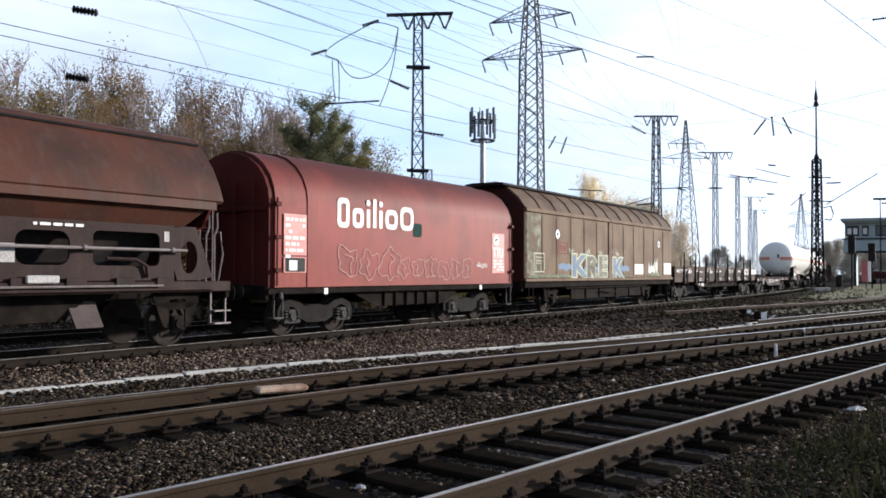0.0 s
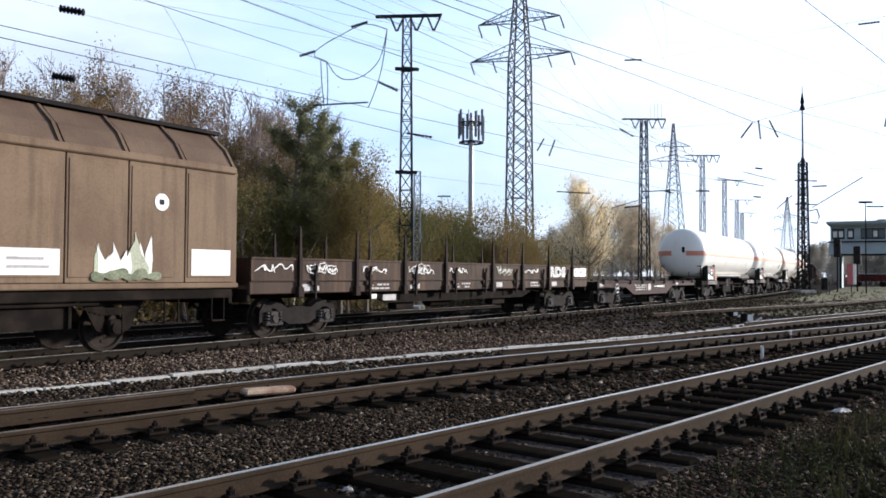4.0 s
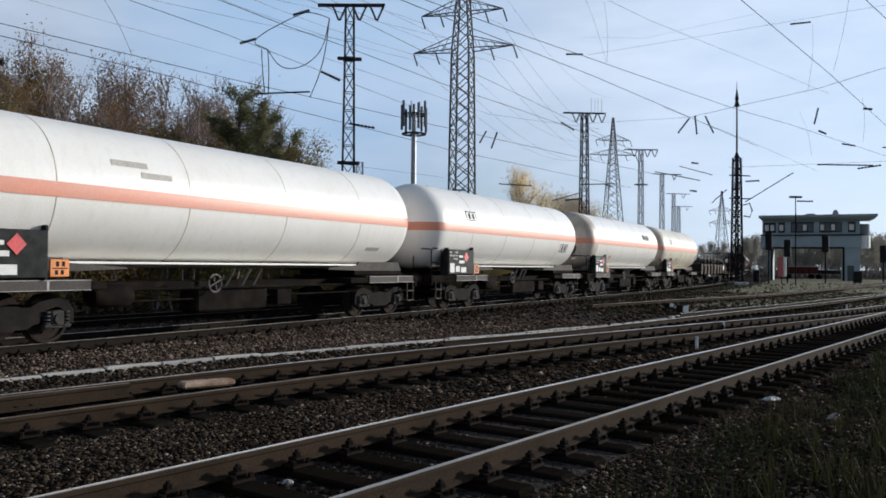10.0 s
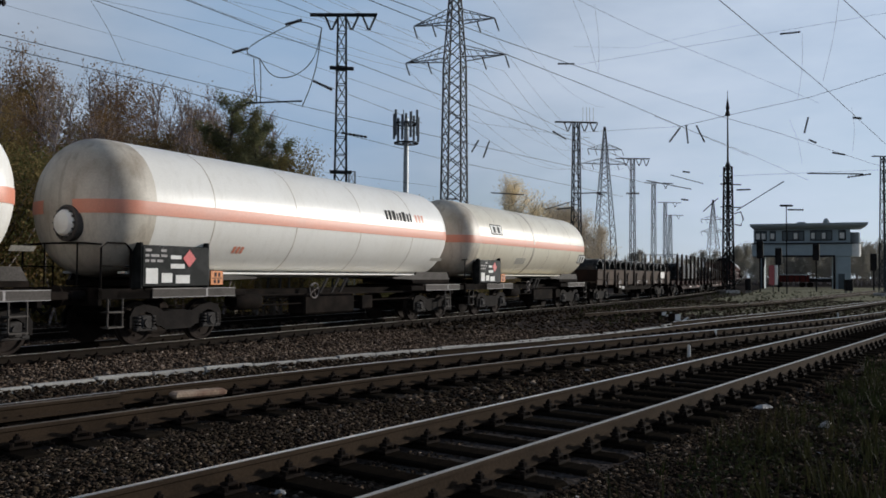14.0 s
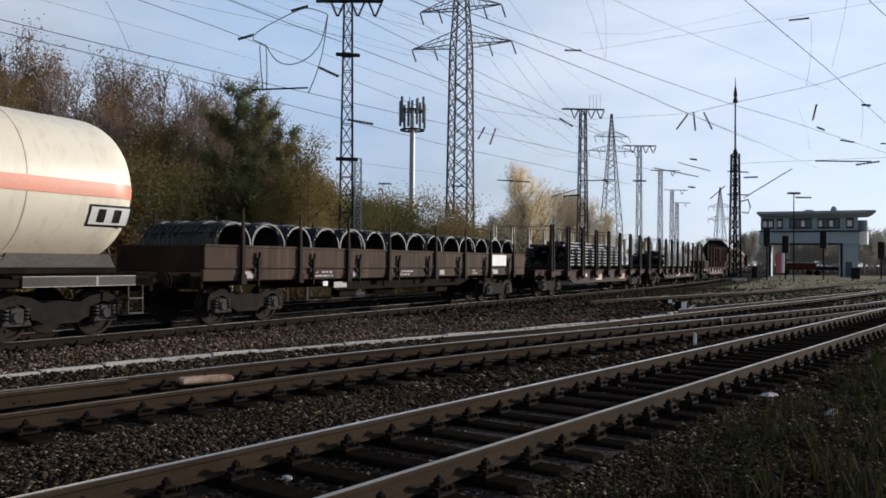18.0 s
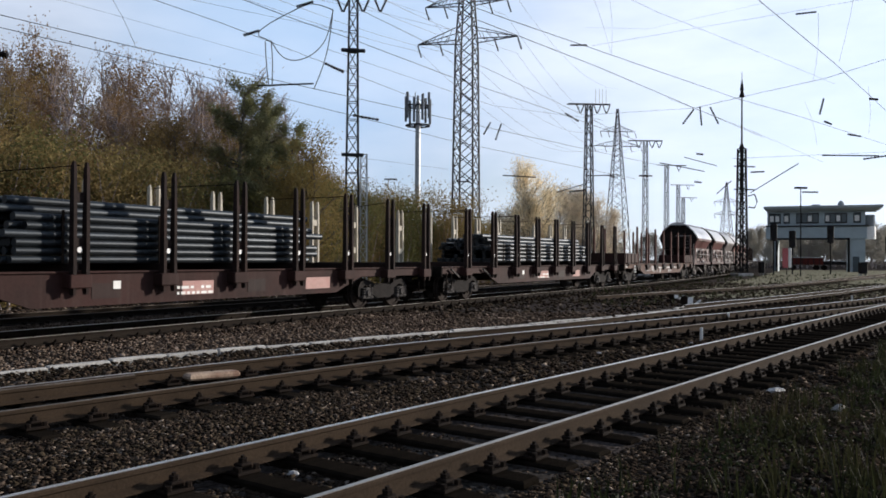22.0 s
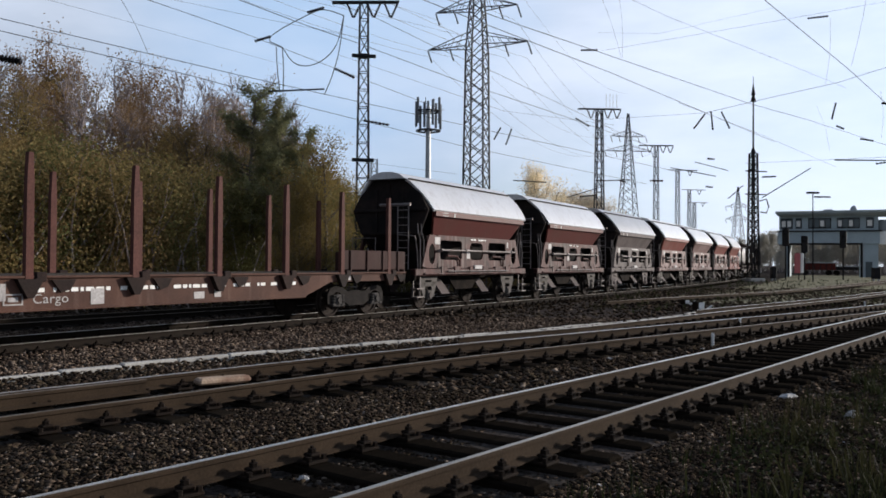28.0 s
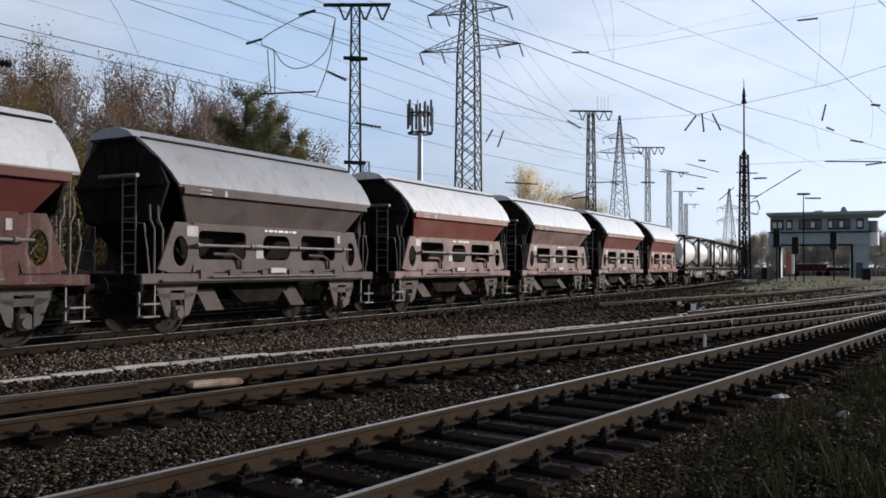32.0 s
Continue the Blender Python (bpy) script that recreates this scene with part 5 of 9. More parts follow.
    for k in (-1, 1):
        m.box(-half + 0.1, half - 0.1, k * 1.1, k * 1.38, 0.98, 1.19, 0.02)
        m.box(X(17.2), X(25.1), k * 1.16, k * 1.2, 0.5, 1.0)
        for u in (17.2, 18.6, 20.0, 21.8, 23.4, 25.0):
            m.box(X(u), X(u) + 0.07, k * 1.2, k * 1.25, 0.5, 1.0, 0.01)
        m.box(X(16.6), X(25.6), k * 1.22, k * 1.30, 0.9, 0.96, 0.01)
    for x in (-half, half - 0.12):
        m.box(x, x + 0.12, -1.3, 1.3, 0.85, 1.2, 0.02)
    part("underframe", m, M["under"], e)
    for u in (15.75, 26.05):
        for k in (-1, 1):
            x = X(u)
            m = Mesh().side([(x - 0.7, 1.0), (x - 0.36, 0.42), (x - 0.2, 0.36), (x - 0.2, 0.9), (x + 0.2, 0.9), (x + 0.2, 0.36), (x + 0.36, 0.42), (x + 0.7, 1.0)], k * 1.04, k * 1.08)
            m.box(x - 0.14, x + 0.14, k * 0.98, k * 1.16, 0.32, 0.62, 0.03)
            m.rod((x, k * 1.1, 0.46), (x, k * 1.2, 0.46), 0.1, 12)
            for i in range(5):
                m.box(x - 0.7 + i * 0.1, x + 0.7 - i * 0.1, k * 1.0, k * 1.1, 0.82 - i * 0.028, 0.844 - i * 0.028)
            part("axle_guard", m, M["under"], e)
        add_wheelset(e, X(u), c)
    for u in (13.4, 14.6, 27.0, 28.2):
        m = Mesh()
        m.box(X(u), X(u) + 0.35, -1.4, -1.2, 0.5, 0.53)
        for d in (0, 0.33):
            m.box(X(u) + d, X(u) + d + 0.02, -1.38, -1.34, 0.5, 1.0)
        part("footstep", m, M["iron"], e)
    m = Mesh()
    m.tube([(X(20.0), -1.35, 0.75), (X(20.6), -1.38, 0.78), (X(21.4), -1.38, 0.72)], 0.03, 6)
    part("brake_pipe", m, M["iron"], e)
    y = -1.43
    # large spray piece: filled blocks with pale outlines and a blue shadow
    rnd = random.Random(4)
    for i, (ch, u, z, high, wide) in enumerate((("K", 16.85, 1.40, 0.80, 1.75), ("R", 18.22, 1.36, 0.80, 1.7), ("E", 19.45, 1.42, 0.76, 1.7), ("K", 20.98, 1.36, 0.78, 1.5))):
        for fat, mat_, dy in ((0.10, "lime", 0.0), (0.05, "cyan", 0.004), (0.005, "blue" if i in (0, 3) else "vanstain", 0.008)):
            lettering(e, ch, X(u), z, high, y - dy - 0.0015 * (i % 2), M[mat_], "large sprayed letter with pale outline", 1.0, wide, fat)
    for i, u in enumerate((16.6, 18.2, 19.5, 20.6, 21.3)):
        tag_paint(e, 60 + i, X(u), X(u) + 0.4, 2.15, 2.6, y - 0.002, M["lime"], 0.02, 3, "pale sprayed squiggle")
    for i, (a, b, z) in enumerate(((15.7, 17.0, 1.72), (18.0, 18.5, 1.62), (19.2, 19.6, 1.66), (21.6, 22.9, 1.70))):
        part("graffiti_shadow", ribbon(Mesh(), [(X(a), z), (X(a * 0.7 + b * 0.3), z + 0.06), (X((a + b) / 2), z - 0.03), (X(a * 0.3 + b * 0.7), z + 0.05), (X(b), z - 0.04)], 0.26, y + 0.003), M["blue"], e, "blue sprayed shadow behind the letters")
    # faded emblem of plain shapes, and a hatched box
    plates(e, "faded_emblem", M["fadedred"], [(X(15.65), X(16.5), 2.22, 2.27), (X(15.65), X(16.5), 2.62, 2.67), (X(15.65), X(15.71), 2.27, 2.62), (X(16.44), X(16.5), 2.27, 2.62), (X(15.8), X(16.02), 2.34, 2.55), (X(16.12), X(16.34), 2.34, 2.55)], y, "faded red painted emblem")
    plates(e, "sprayed_box", M["lime"], [(X(13.65), X(13.70), 1.55, 2.2), (X(14.45), X(14.50), 1.62, 2.24), (X(13.65), X(14.5), 1.53, 1.57), (X(13.65), X(14.5), 2.18, 2.23), (X(13.8), X(14.35), 2.05, 2.08), (X(13.8), X(14.35), 1.92, 1.95), (X(13.8), X(13.84), 1.58, 1.86), (X(14.2), X(14.24), 1.58, 1.86), (X(13.8), X(14.24), 1.84, 1.87)], y - 0.006, "pale sprayed outline of a box")
    for i in range(26):
        w_, h_ = rnd.uniform(0.3, 0.9), rnd.uniform(0.05, 0.16)
        ring = blob(rnd, X(13.15 + i * 0.31 * rnd.uniform(0.8, 1.2)), 1.33, w_, h_, 9, 0.6)
        part("graffiti_fill", Mesh().side([tuple(p) for p in ring[:-1]], y + 0.004 - 0.0003 * i, y + 0.012), M["sprayfoot"], e, "green sprayed haze along the sill")
    plates(e, "notice_plate", M["paint"], [(X(23.6), X(24.7), 1.46, 1.92), (X(27.6), X(28.65), 1.46, 2.0)], y)
    plates(e, "notice_lines", M["greymark"], [(X(23.75), X(24.5), 1.58, 1.63), (X(23.75), X(24.4), 1.72, 1.77)], y - 0.006)
    # flame-like white splash over a green foot
    for i in range(15):
        xb, top = 25.45 + 1.1 * ((i * 7) % 15) / 14, 1.72 + rnd.uniform(0.0, 0.6)
        lean = rnd.uniform(-0.12, 0.12)
        m = Mesh().side([(X(xb) - 0.07, 1.44), (X(xb) + 0.07, 1.42), (X(xb) + 0.10, 1.42 + (top - 1.42) * 0.45), (X(xb) + lean, top), (X(xb) - 0.07, 1.42 + (top - 1.42) * 0.6)], y - 0.003 - 0.0012 * (i % 5), y)
        part("graffiti_fill", m, M["paint"] if i % 4 else M["lime"], e, "white sprayed flame")
    for i in range(6):
        ring = blob(rnd, X(25.25 + i * 0.24), 1.36, 0.42, rnd.uniform(0.14, 0.24), 9, 0.5)
        part("graffiti_fill", Mesh().side([tuple(p) for p in ring[:-1]], y - 0.011 - 0.0006 * i, y), M["sprayfoot"], e, "green sprayed foot of the flame")
    for u, z in ((15.6, 2.95), (26.85, 2.9)):
        part("round_mark", Mesh().turned([(0, 0.17), (-0.006, 0.17)], (X(u), y, z), "y", 20), M["paint"], e, "round white mark")
        part("mark_arrow", Mesh().box(X(u) - 0.06, X(u) + 0.05, y - 0.012, y - 0.008, z - 0.05, z + 0.05), M["board"], e)
    add_ends(e, -half, half)


# ---- train: low-sided stake wagons ----
def low_side_wagon(u0, u1, bogies, label, side_mat, stake_top, seed, white_board=None, scrawl=False):
    e, c = wagon_thing("low_side_wagon", label, u0, u1)
    X = lambda u: u - c
    half = (u1 - u0) / 2
    m = Mesh().box(-half, half, -1.32, 1.32, 1.14, 1.24, 0.01)
    part("floor", m, M["drywood"], e, "worn dark plank floor")
    posts = (-7.9, -5.75, -3.6, -1.45, 1.45, 3.6, 5.75, 7.9)
    edges = (-half,) + posts + (half,)
    for k in (-1, 1):
        for a, b in zip(edges, edges[1:]):
            x0, x1 = a + 0.03, b - 0.03
            m = Mesh().box(x0, x1, k * 1.36, k * 1.41, 1.34, 1.86, 0.012)
            m.box(x0, x1, k * 1.40, k * 1.425, 1.34, 1.38, 0.006)
            m.box(x0, x1, k * 1.40, k * 1.43, 1.82, 1.88, 0.01)
            part("drop_side", m, side_mat, e)
        m = Mesh().box(-half, half, k * 1.24, k * 1.40, 1.04, 1.32, 0.02)
        part("side_sill", m, side_mat, e)
        part("trussed_beam", Mesh().side([(-half + 4.2, 1.04), (half - 4.2, 1.04), (half - 5.4, 0.72), (-half + 5.4, 0.72)], k * 1.1, k * 1.16), M["under"], e)
        part("seam_strip", Mesh().box(-half + 0.05, half - 0.05, k * 1.40, k * 1.418, 1.325, 1.345, 0.004), M["stakedark"], e)
        for p in posts:
            m = Mesh().loft([[(p + a * s, k * (1.45 + b * s), z) for a, b in ((-0.05, -0.04), (0.05, -0.04), (0.05, 0.04), (-0.05, 0.04))] for z, s in ((0.98, 1.0), (1.9, 0.95), (stake_top, 0.4))])
            part("stake", m, M["stakedark"], e)
            part("stake_pocket", Mesh().box(p - 0.1, p + 0.1, k * 1.36, k * 1.51, 0.95, 1.2, 0.015), M["stakedark"], e)
            xx = p - 0.5 if p > 0 else p + 0.55
            m = Mesh().box(xx - 0.05, xx + 0.05, k * 1.42, k * 1.49, 1.08, 1.60, 0.02)
            m.rod((xx, k * 1.48, 1.58), (xx + 0.02, k * 1.48, 1.72), 0.04, 6)
            m.box(xx - 0.16, xx + 0.16, k * 1.42, k * 1.46, 1.22, 1.34, 0.03)
            m.box(xx - 0.13, xx + 0.13, k * 1.42, k * 1.45, 1.44, 1.50, 0.015)
            m.box(xx - 0.03, xx + 0.03, k * 1.43, k * 1.48, 0.90, 1.10, 0.01)
            part("side_latch", m, M["stakedark"], e)
    if white_board is not None:
        part("white_panel", Mesh().box(5.82, 7.2, -1.436, -1.41, 1.40, 1.82, 0.01), M["paint"], e, "white-painted board")
    for x in (-half, half - 0.08):
        m = Mesh().box(x, x + 0.08, -1.36, 1.36, 1.24, 1.86, 0.02)
        part("end_board", m, M["stakedark"], e)
    m = Mesh()
    for x in (-half - 0.02, half - 0.1):
        m.box(x, x + 0.12, -1.34, 1.34, 0.86, 1.16, 0.02)
    m.box(-half, half, -0.3, 0.3, 0.9, 1.14, 0.01)
    m.rod((X((u0 + u1) / 2) - 1.5, -0.8, 0.72), (X((u0 + u1) / 2) - 0.4, -0.8, 0.72), 0.18, 12)
    for x in (-3.4, 2.2):
        m.box(x, x + 0.9, -1.0, -0.7, 0.5, 0.95, 0.03)
    part("underframe", m, M["under"], e)
    y = -1.431
    rnd = random.Random(seed)
    plates(e, "label_plate", M["greymark"], [(p + rnd.uniform(0.1, 0.4), p + rnd.uniform(0.6, 0.9), 1.10, 1.26) for p in posts[::2]], -1.402)
    plates(e, "lamp_plate", M["paint"], [(-half + 4.4, -half + 4.62, 0.86, 0.98)], -1.412)
    plates(e, "frame_plate", M["greymark"], [(-half + 4.9, -half + 5.5, 0.80, 0.96)], -1.412)
    for i, p in enumerate(posts[1:-1:2]):
        writing(e, p + 0.7, p + 1.5, 1.08, 1.28, -1.404, 2, M["greymark"], seed + i)
    if scrawl:
        for i, p in enumerate((-half,) + posts[:6]):
            tag_paint(e, seed + 40 + i, p + 0.25, p + 1.35, 1.48, 1.82, y - 0.002, M["paint"], 0.03, 2 + i % 2, "white sprayed scrawl on drop side")
            if i % 2:
                bubble_piece(e, seed + 60 + i, p + 0.35, p + 1.3, 1.48, 1.76, y - 0.008, 3, M["lime"] if i == 5 else M["paint"], (), 0.022, "sprayed loops on drop side")
        for fat, mat_, dy in ((0.03, M["paint"], 0.004), (-0.012, side_mat, 0.008)):
            lettering(e, "RDS", 5.86, 1.46, 0.34, y - dy, mat_, "sprayed letters with white outlines", 1.15, 1.45, fat)
        # lumpy white patch with blue runs of paint
        r = random.Random(seed)
        m = Mesh()
        for i, (x, z, w, h) in enumerate(((8.03, 1.46, 0.72, 0.34), (8.60, 1.47, 0.62, 0.37), (8.42, 1.45, 0.36, 0.28), (9.08, 1.58, 0.22, 0.22), (7.99, 1.44, 0.55, 0.16), (8.45, 1.44, 0.88, 0.14))):
            m.side([tuple(p) for p in blob(r, x, z, w, h, 11, 0.2)[:-1]], y - 0.006 - 0.0007 * i, y)
        part("graffiti_fill", m, M["paint"], e, "lumpy white sprayed patch")
        m = Mesh()
        for x in (8.16, 8.22, 8.36, 8.50, 8.71, 8.77, 8.80, 8.93):
            z = 1.50 + r.uniform(0, 0.06)
            m.side([(x, z), (x + 0.022, z), (x + 0.026, z + r.uniform(0.10, 0.2)), (x - 0.004, z + 0.12)], y - 0.0125, y - 0.011)
        part("paint_run", m, M["saddle"], e, "grey-blue runs of paint")
    for u in bogies:
        add_bogie(e, X(u), c)
    add_ends(e, -half - 0.02, half + 0.02)
    return e, c


# ---- train: container flat ----
def container_flat(u0, u1, bogies, label, cargo=False):
    e, c = wagon_thing("flat_wagon", label, u0, u1)
    X = lambda u: u - c
    half = (u1 - u0) / 2
    b0, b1 = X(bogies[0]) + 1.5, X(bogies[1]) - 1.5
    for k in (-1, 1):
        m = Mesh().side([(-half, 1.22), (-half, 0.98), (b0, 0.98), (b0 + 1.1, 0.62), (b1 - 1.1, 0.62), (b1, 0.98), (half, 0.98), (half, 1.22)], k * 1.22, k * 1.28)
        m.box(-half, half, k * 1.16, k * 1.34, 1.19, 1.235, 0.008)
        m.box(b0 + 1.1, b1 - 1.1, k * 1.16, k * 1.34, 0.60, 0.64, 0.008)
        part("side_sill", m, M["sillrust"], e, "rust-brown fish-bellied side sill")
        for i in range(9):
            xx = -half + 0.7 + i * (2 * half - 1.4) / 8
            part("twist_lock", Mesh().box(xx - 0.11, xx + 0.11, k * 1.2, k * 1.38, 1.12, 1.3, 0.02), M["stakedark"], e)
    m = Mesh().box(-half, half, -0.35, 0.35, 1.0, 1.21, 0.01)
    for i in range(8):
        xx = -half + 1 + i * (2 * half - 2) / 7
        m.box(xx - 0.08, xx + 0.08, -1.22, 1.22, 1.02, 1.2, 0.01)
    for x in (-half - 0.02, half - 0.1):
        m.box(x, x + 0.12, -1.3, 1.3, 0.86, 1.22, 0.02)
    for x in (b0 + 1.6, b1 - 2.4):
        m.rod((x, -0.7, 0.75), (x + 0.9, -0.7, 0.75), 0.16, 12)
    part("underframe", m, M["under"], e)
    ring = Mesh()
    pts = [(X(bogies[0]) + 0.2 + 0.2 * math.cos(a), -1.36, 0.93 + 0.2 * math.sin(a)) for a in [2 * math.pi * i / 18 for i in range(19)]]
    ring.tube(pts, 0.022, 6)
    ring.rod((pts[0][0] - 0.4, -1.36, 0.93), (pts[0][0], -1.36, 0.93), 0.03, 6)
    part("brake_wheel", ring, M["paint"], e, "white-rimmed brake handwheel")
    writing(e, b0 + 1.3, b0 + 3.0, 0.78, 1.1, -1.284, 3, M["greymark"], 8)
    writing(e, b0 + 4.2, b1 - 1.4, 0.9, 1.05, -1.284, 1, M["paint"], 9)
    plates(e, "label_plate", M["greymark"], [(-half + 0.3, -half + 0.7, 1.03, 1.16), (b0 + 3.2, b0 + 3.6, 0.8, 1.1), (b1 + 0.6, b1 + 0.9, 1.02, 1.15)], -1.285)
    for u in bogies:
        add_bogie(e, X(u), c)
    add_ends(e, -half - 0.02, half + 0.02)
    return e, c


hooded_wagon()
sliding_van()
low_side_wagon(29.25, 48.2, (31.25, 46.25), "dark brown low-sided stake wagon covered in white scrawls", M["sidebrown"], 2.62, 100, None, True)
container_flat(49.55, 64.55, (51.55, 61.8), "empty rust-brown container flat wagon")


# ---- train: pressure tank wagons ----
def tank_wagon(u0, u1, bogies, box_u, label, ring_at=(), flange=False, signs=(), seed=0, stain=None, paint=None):
    """u0, u1: ends of the white shell."""
    front = box_u - 1.0
    tail = u1 + 0.2
    e, c = wagon_thing("tank_wagon", label, front, tail)
    X = lambda u: u - c
    R, cz, h = 1.475, 2.90, 1.0
    a, b = X(u0), X(u1)
    # rounded heads: a shallow dome with a tight knuckle
    def head(x, k):
        out = []
        for i in range(13):
            t = math.pi / 2 * i / 12
            out.append((x + k * h * (1 - math.cos(t) ** 0.8), max(0.01, R * math.sin(t) ** 0.9)))
        return out
    prof = head(a, 1) + [p for p in reversed(head(b, -1))]
    shell = part("tank_shell", Mesh().turned(prof, (0, 0, cz), "x", 56), paint or M["white"], e, "gleaming white cylindrical pressure tank", True)
    if stain:
        m = Mesh().turned([(x - 0.004, r + 0.004) for x, r in head(a, 1)] + [(a + h + 0.25, R + 0.003)], (0, 0, cz), "x", 56)
        part("tank_head", m, M["dirtywhite"], e, "grime-stained rounded tank end", True)
    m = Mesh()
    for k in (-1, 1):
        rows = []
        for x, r in prof:
            if r < 0.35:
                continue
            out = 0.016 * (1 - r / R) if x > 0 else -0.016 * (1 - r / R) - 0.012 * (x < a + h)
            rows.append([(x + out, k * math.sqrt(max(0.0, (r + 0.011) ** 2 - d * d)), cz - 0.04 + d) for d in (-0.14, -0.07, 0.0, 0.07, 0.14)])
        n = 5
        v = [p for r_ in rows for p in r_]
        f = []
        for i in range(len(rows) - 1):
            for j in range(n - 1):
                q = (i * n + j, (i + 1) * n + j, (i + 1) * n + j + 1, i * n + j + 1)
                f.append(q if k < 0 else q[::-1])
        m.add(v, f)
    part("orange_stripe", m, M["band"], e, "orange stripe round the tank", True)
    m = Mesh()
    for u in ring_at:
        x = X(u)
        m.turned([(x - 0.07, R + 0.001), (x - 0.06, R + 0.012), (x + 0.06, R + 0.012), (x + 0.07, R + 0.001)], (0, 0, cz), "x", 56)
    if ring_at:
        part("strap_ring", m, M["dirtywhite"], e, "grey dirty strap round the tank", True)
    m = Mesh()
    for i in range(1, 5):
        x = a + (b - a) * i / 5
        m.turned([(x - 0.018, R - 0.001), (x - 0.006, R + 0.004), (x + 0.006, R + 0.004), (x + 0.018, R - 0.001)], (0, 0, cz), "x", 56)
    part("weld_seam", m, M["dirtywhite"], e, "thin grimy weld seam")
    if flange:
        part("manhole_cover", Mesh().turned([(0.1, 0.27), (-0.10, 0.27), (-0.16, 0.22), (-0.20, 0.02)], (a + 0.02, -0.30, cz - 0.38), "x", 24), M["white"], e, "pale domed manhole cover", True)
        m = Mesh().turned([(0.20, 0.37), (-0.05, 0.37), (-0.07, 0.35), (-0.07, 0.28), (0.20, 0.28)], (a + 0.03, -0.30, cz - 0.38), "x", 24)
        for i in range(14):
            t = 2 * math.pi * i / 14
            m.rod((a - 0.01, -0.30 + 0.30 * math.cos(t), cz - 0.38 + 0.30 * math.sin(t)), (a - 0.09, -0.30 + 0.30 * math.cos(t), cz - 0.38 + 0.30 * math.sin(t)), 0.024, 6)
        part("manhole_flange", m, M["saddle"], e, "bolted grey manhole flange")
    else:
        part("head_plate", Mesh().box(a - 0.03, a + 0.12, -0.35, -0.2, cz, cz + 0.34, 0.02), M["board"], e)
    B0, B1 = X(bogies[0]), X(bogies[1])
    for x in (B0, B1):
        k = 1 if x < 0 else -1
        m = Mesh()
        for s in (-1, 1):
            m.side([(x - 1.25, 1.36), (x + 1.25, 1.36), (x + 1.1, 1.62), (x - 1.1, 1.62)], s * 0.95, s * 1.02)
            m.side([(x + k * 1.2, 1.36), (x + k * 1.2, 1.52), (x + k * 2.6, 1.44), (x + k * 2.6, 1.40)], s * 0.98, s * 1.04)
        part("saddle", m, M["saddle"], e, "grey tank saddle")
        part("saddle_beam", Mesh().box(x - 1.3, x + 1.3, -1.0, 1.0, 1.24, 1.36, 0.01), M["under"], e)
        m = Mesh().box(x - 1.9, x + 1.9, -1.3, 1.3, 1.0, 1.16, 0.02)
        m.box(x - 1.2, x + 1.2, -1.32, 1.32, 1.14, 1.22, 0.02)
        part("end_frame", m, M["under"], e)
    F, K = X(front), X(tail)
    for k in (-1, 1):
        part("end_sill", Mesh().box(F, B0, k * 1.2, k * 1.3, 0.98, 1.2, 0.02), M["under"], e)
        part("end_sill", Mesh().box(B1, K, k * 1.2, k * 1.3, 0.98, 1.2, 0.02), M["under"], e)
        part("centre_sill", Mesh().box(B0, B1, k * 0.45, k * 0.55, 0.95, 1.12, 0.02), M["under"], e)
        part("brake_rod", Mesh().rod((B0 + 1.5, k * 1.1, 0.98), (B1 - 1.5, k * 1.1, 0.98), 0.03, 6), M["under"], e)
        part("brake_rod", Mesh().rod((B0 + 1.5, k * 0.9, 0.72), (B1 - 1.2, k * 0.9, 0.76), 0.022, 6), M["under"], e)
    for x in (F, K - 0.12):
        part("headstock", Mesh().box(x, x + 0.12, -1.3, 1.3, 0.86, 1.22, 0.02), M["under"], e)
    for k in (-1, 1):
        part("keel_strip", Mesh().box(a + 0.9, b - 0.9, k * 0.72, k * 0.98, 1.50, 1.55, 0.01), paint or M["white"], e, "white strip along the tank's belly")
    for x in (B0, B1):
        part("frame_panel", Mesh().box(x - 1.0, x + 1.5, -1.335, -1.305, 1.0, 1.2, 0.008), M["saddle"], e, "grey frame panel over the bogie")
        plates(e, "panel_rim", M["greymark"], [(x - 1.0, x + 1.5, 1.185, 1.2), (x - 1.0, x + 1.5, 1.0, 1.012), (x + 0.55, x + 0.6, 1.01, 1.19)], -1.336)
    wx = (B0 + B1) / 2 - 1.1
    m = Mesh().tube([(wx + 0.2 * math.cos(t), -1.2, 1.08 + 0.2 * math.sin(t)) for t in [2 * math.pi * i / 20 for i in range(21)]], 0.02, 6)
    for t in (0.4, 2.0, 3.55, 5.1):
        m.rod((wx, -1.2, 1.08), (wx + 0.2 * math.cos(t), -1.2, 1.08 + 0.2 * math.sin(t)), 0.014, 5)
    part("valve_wheel", m, M["handrail"], e, "spoked hand wheel under the tank")
    part("equipment_box", Mesh().box(B0 + 4.6, B0 + 7.0, -1.0, -0.4, 0.42, 0.95, 0.05), M["under"], e)
    part("equipment_box", Mesh().box(B0 + 7.3, B0 + 7.9, -1.05, -0.7, 0.5, 0.9, 0.03), M["under"], e)
    m = Mesh().turned([(0, 0.02), (0.02, 0.2), (0.08, 0.23), (0.9, 0.23), (0.96, 0.2), (0.98, 0.02)], (B0 + 1.75, -0.95, 0.86), "x", 16)
    part("air_reservoir", m, M["under"], e, "dark brake air cylinder", True)
    mid = (B0 + B1) / 2 - 0.3
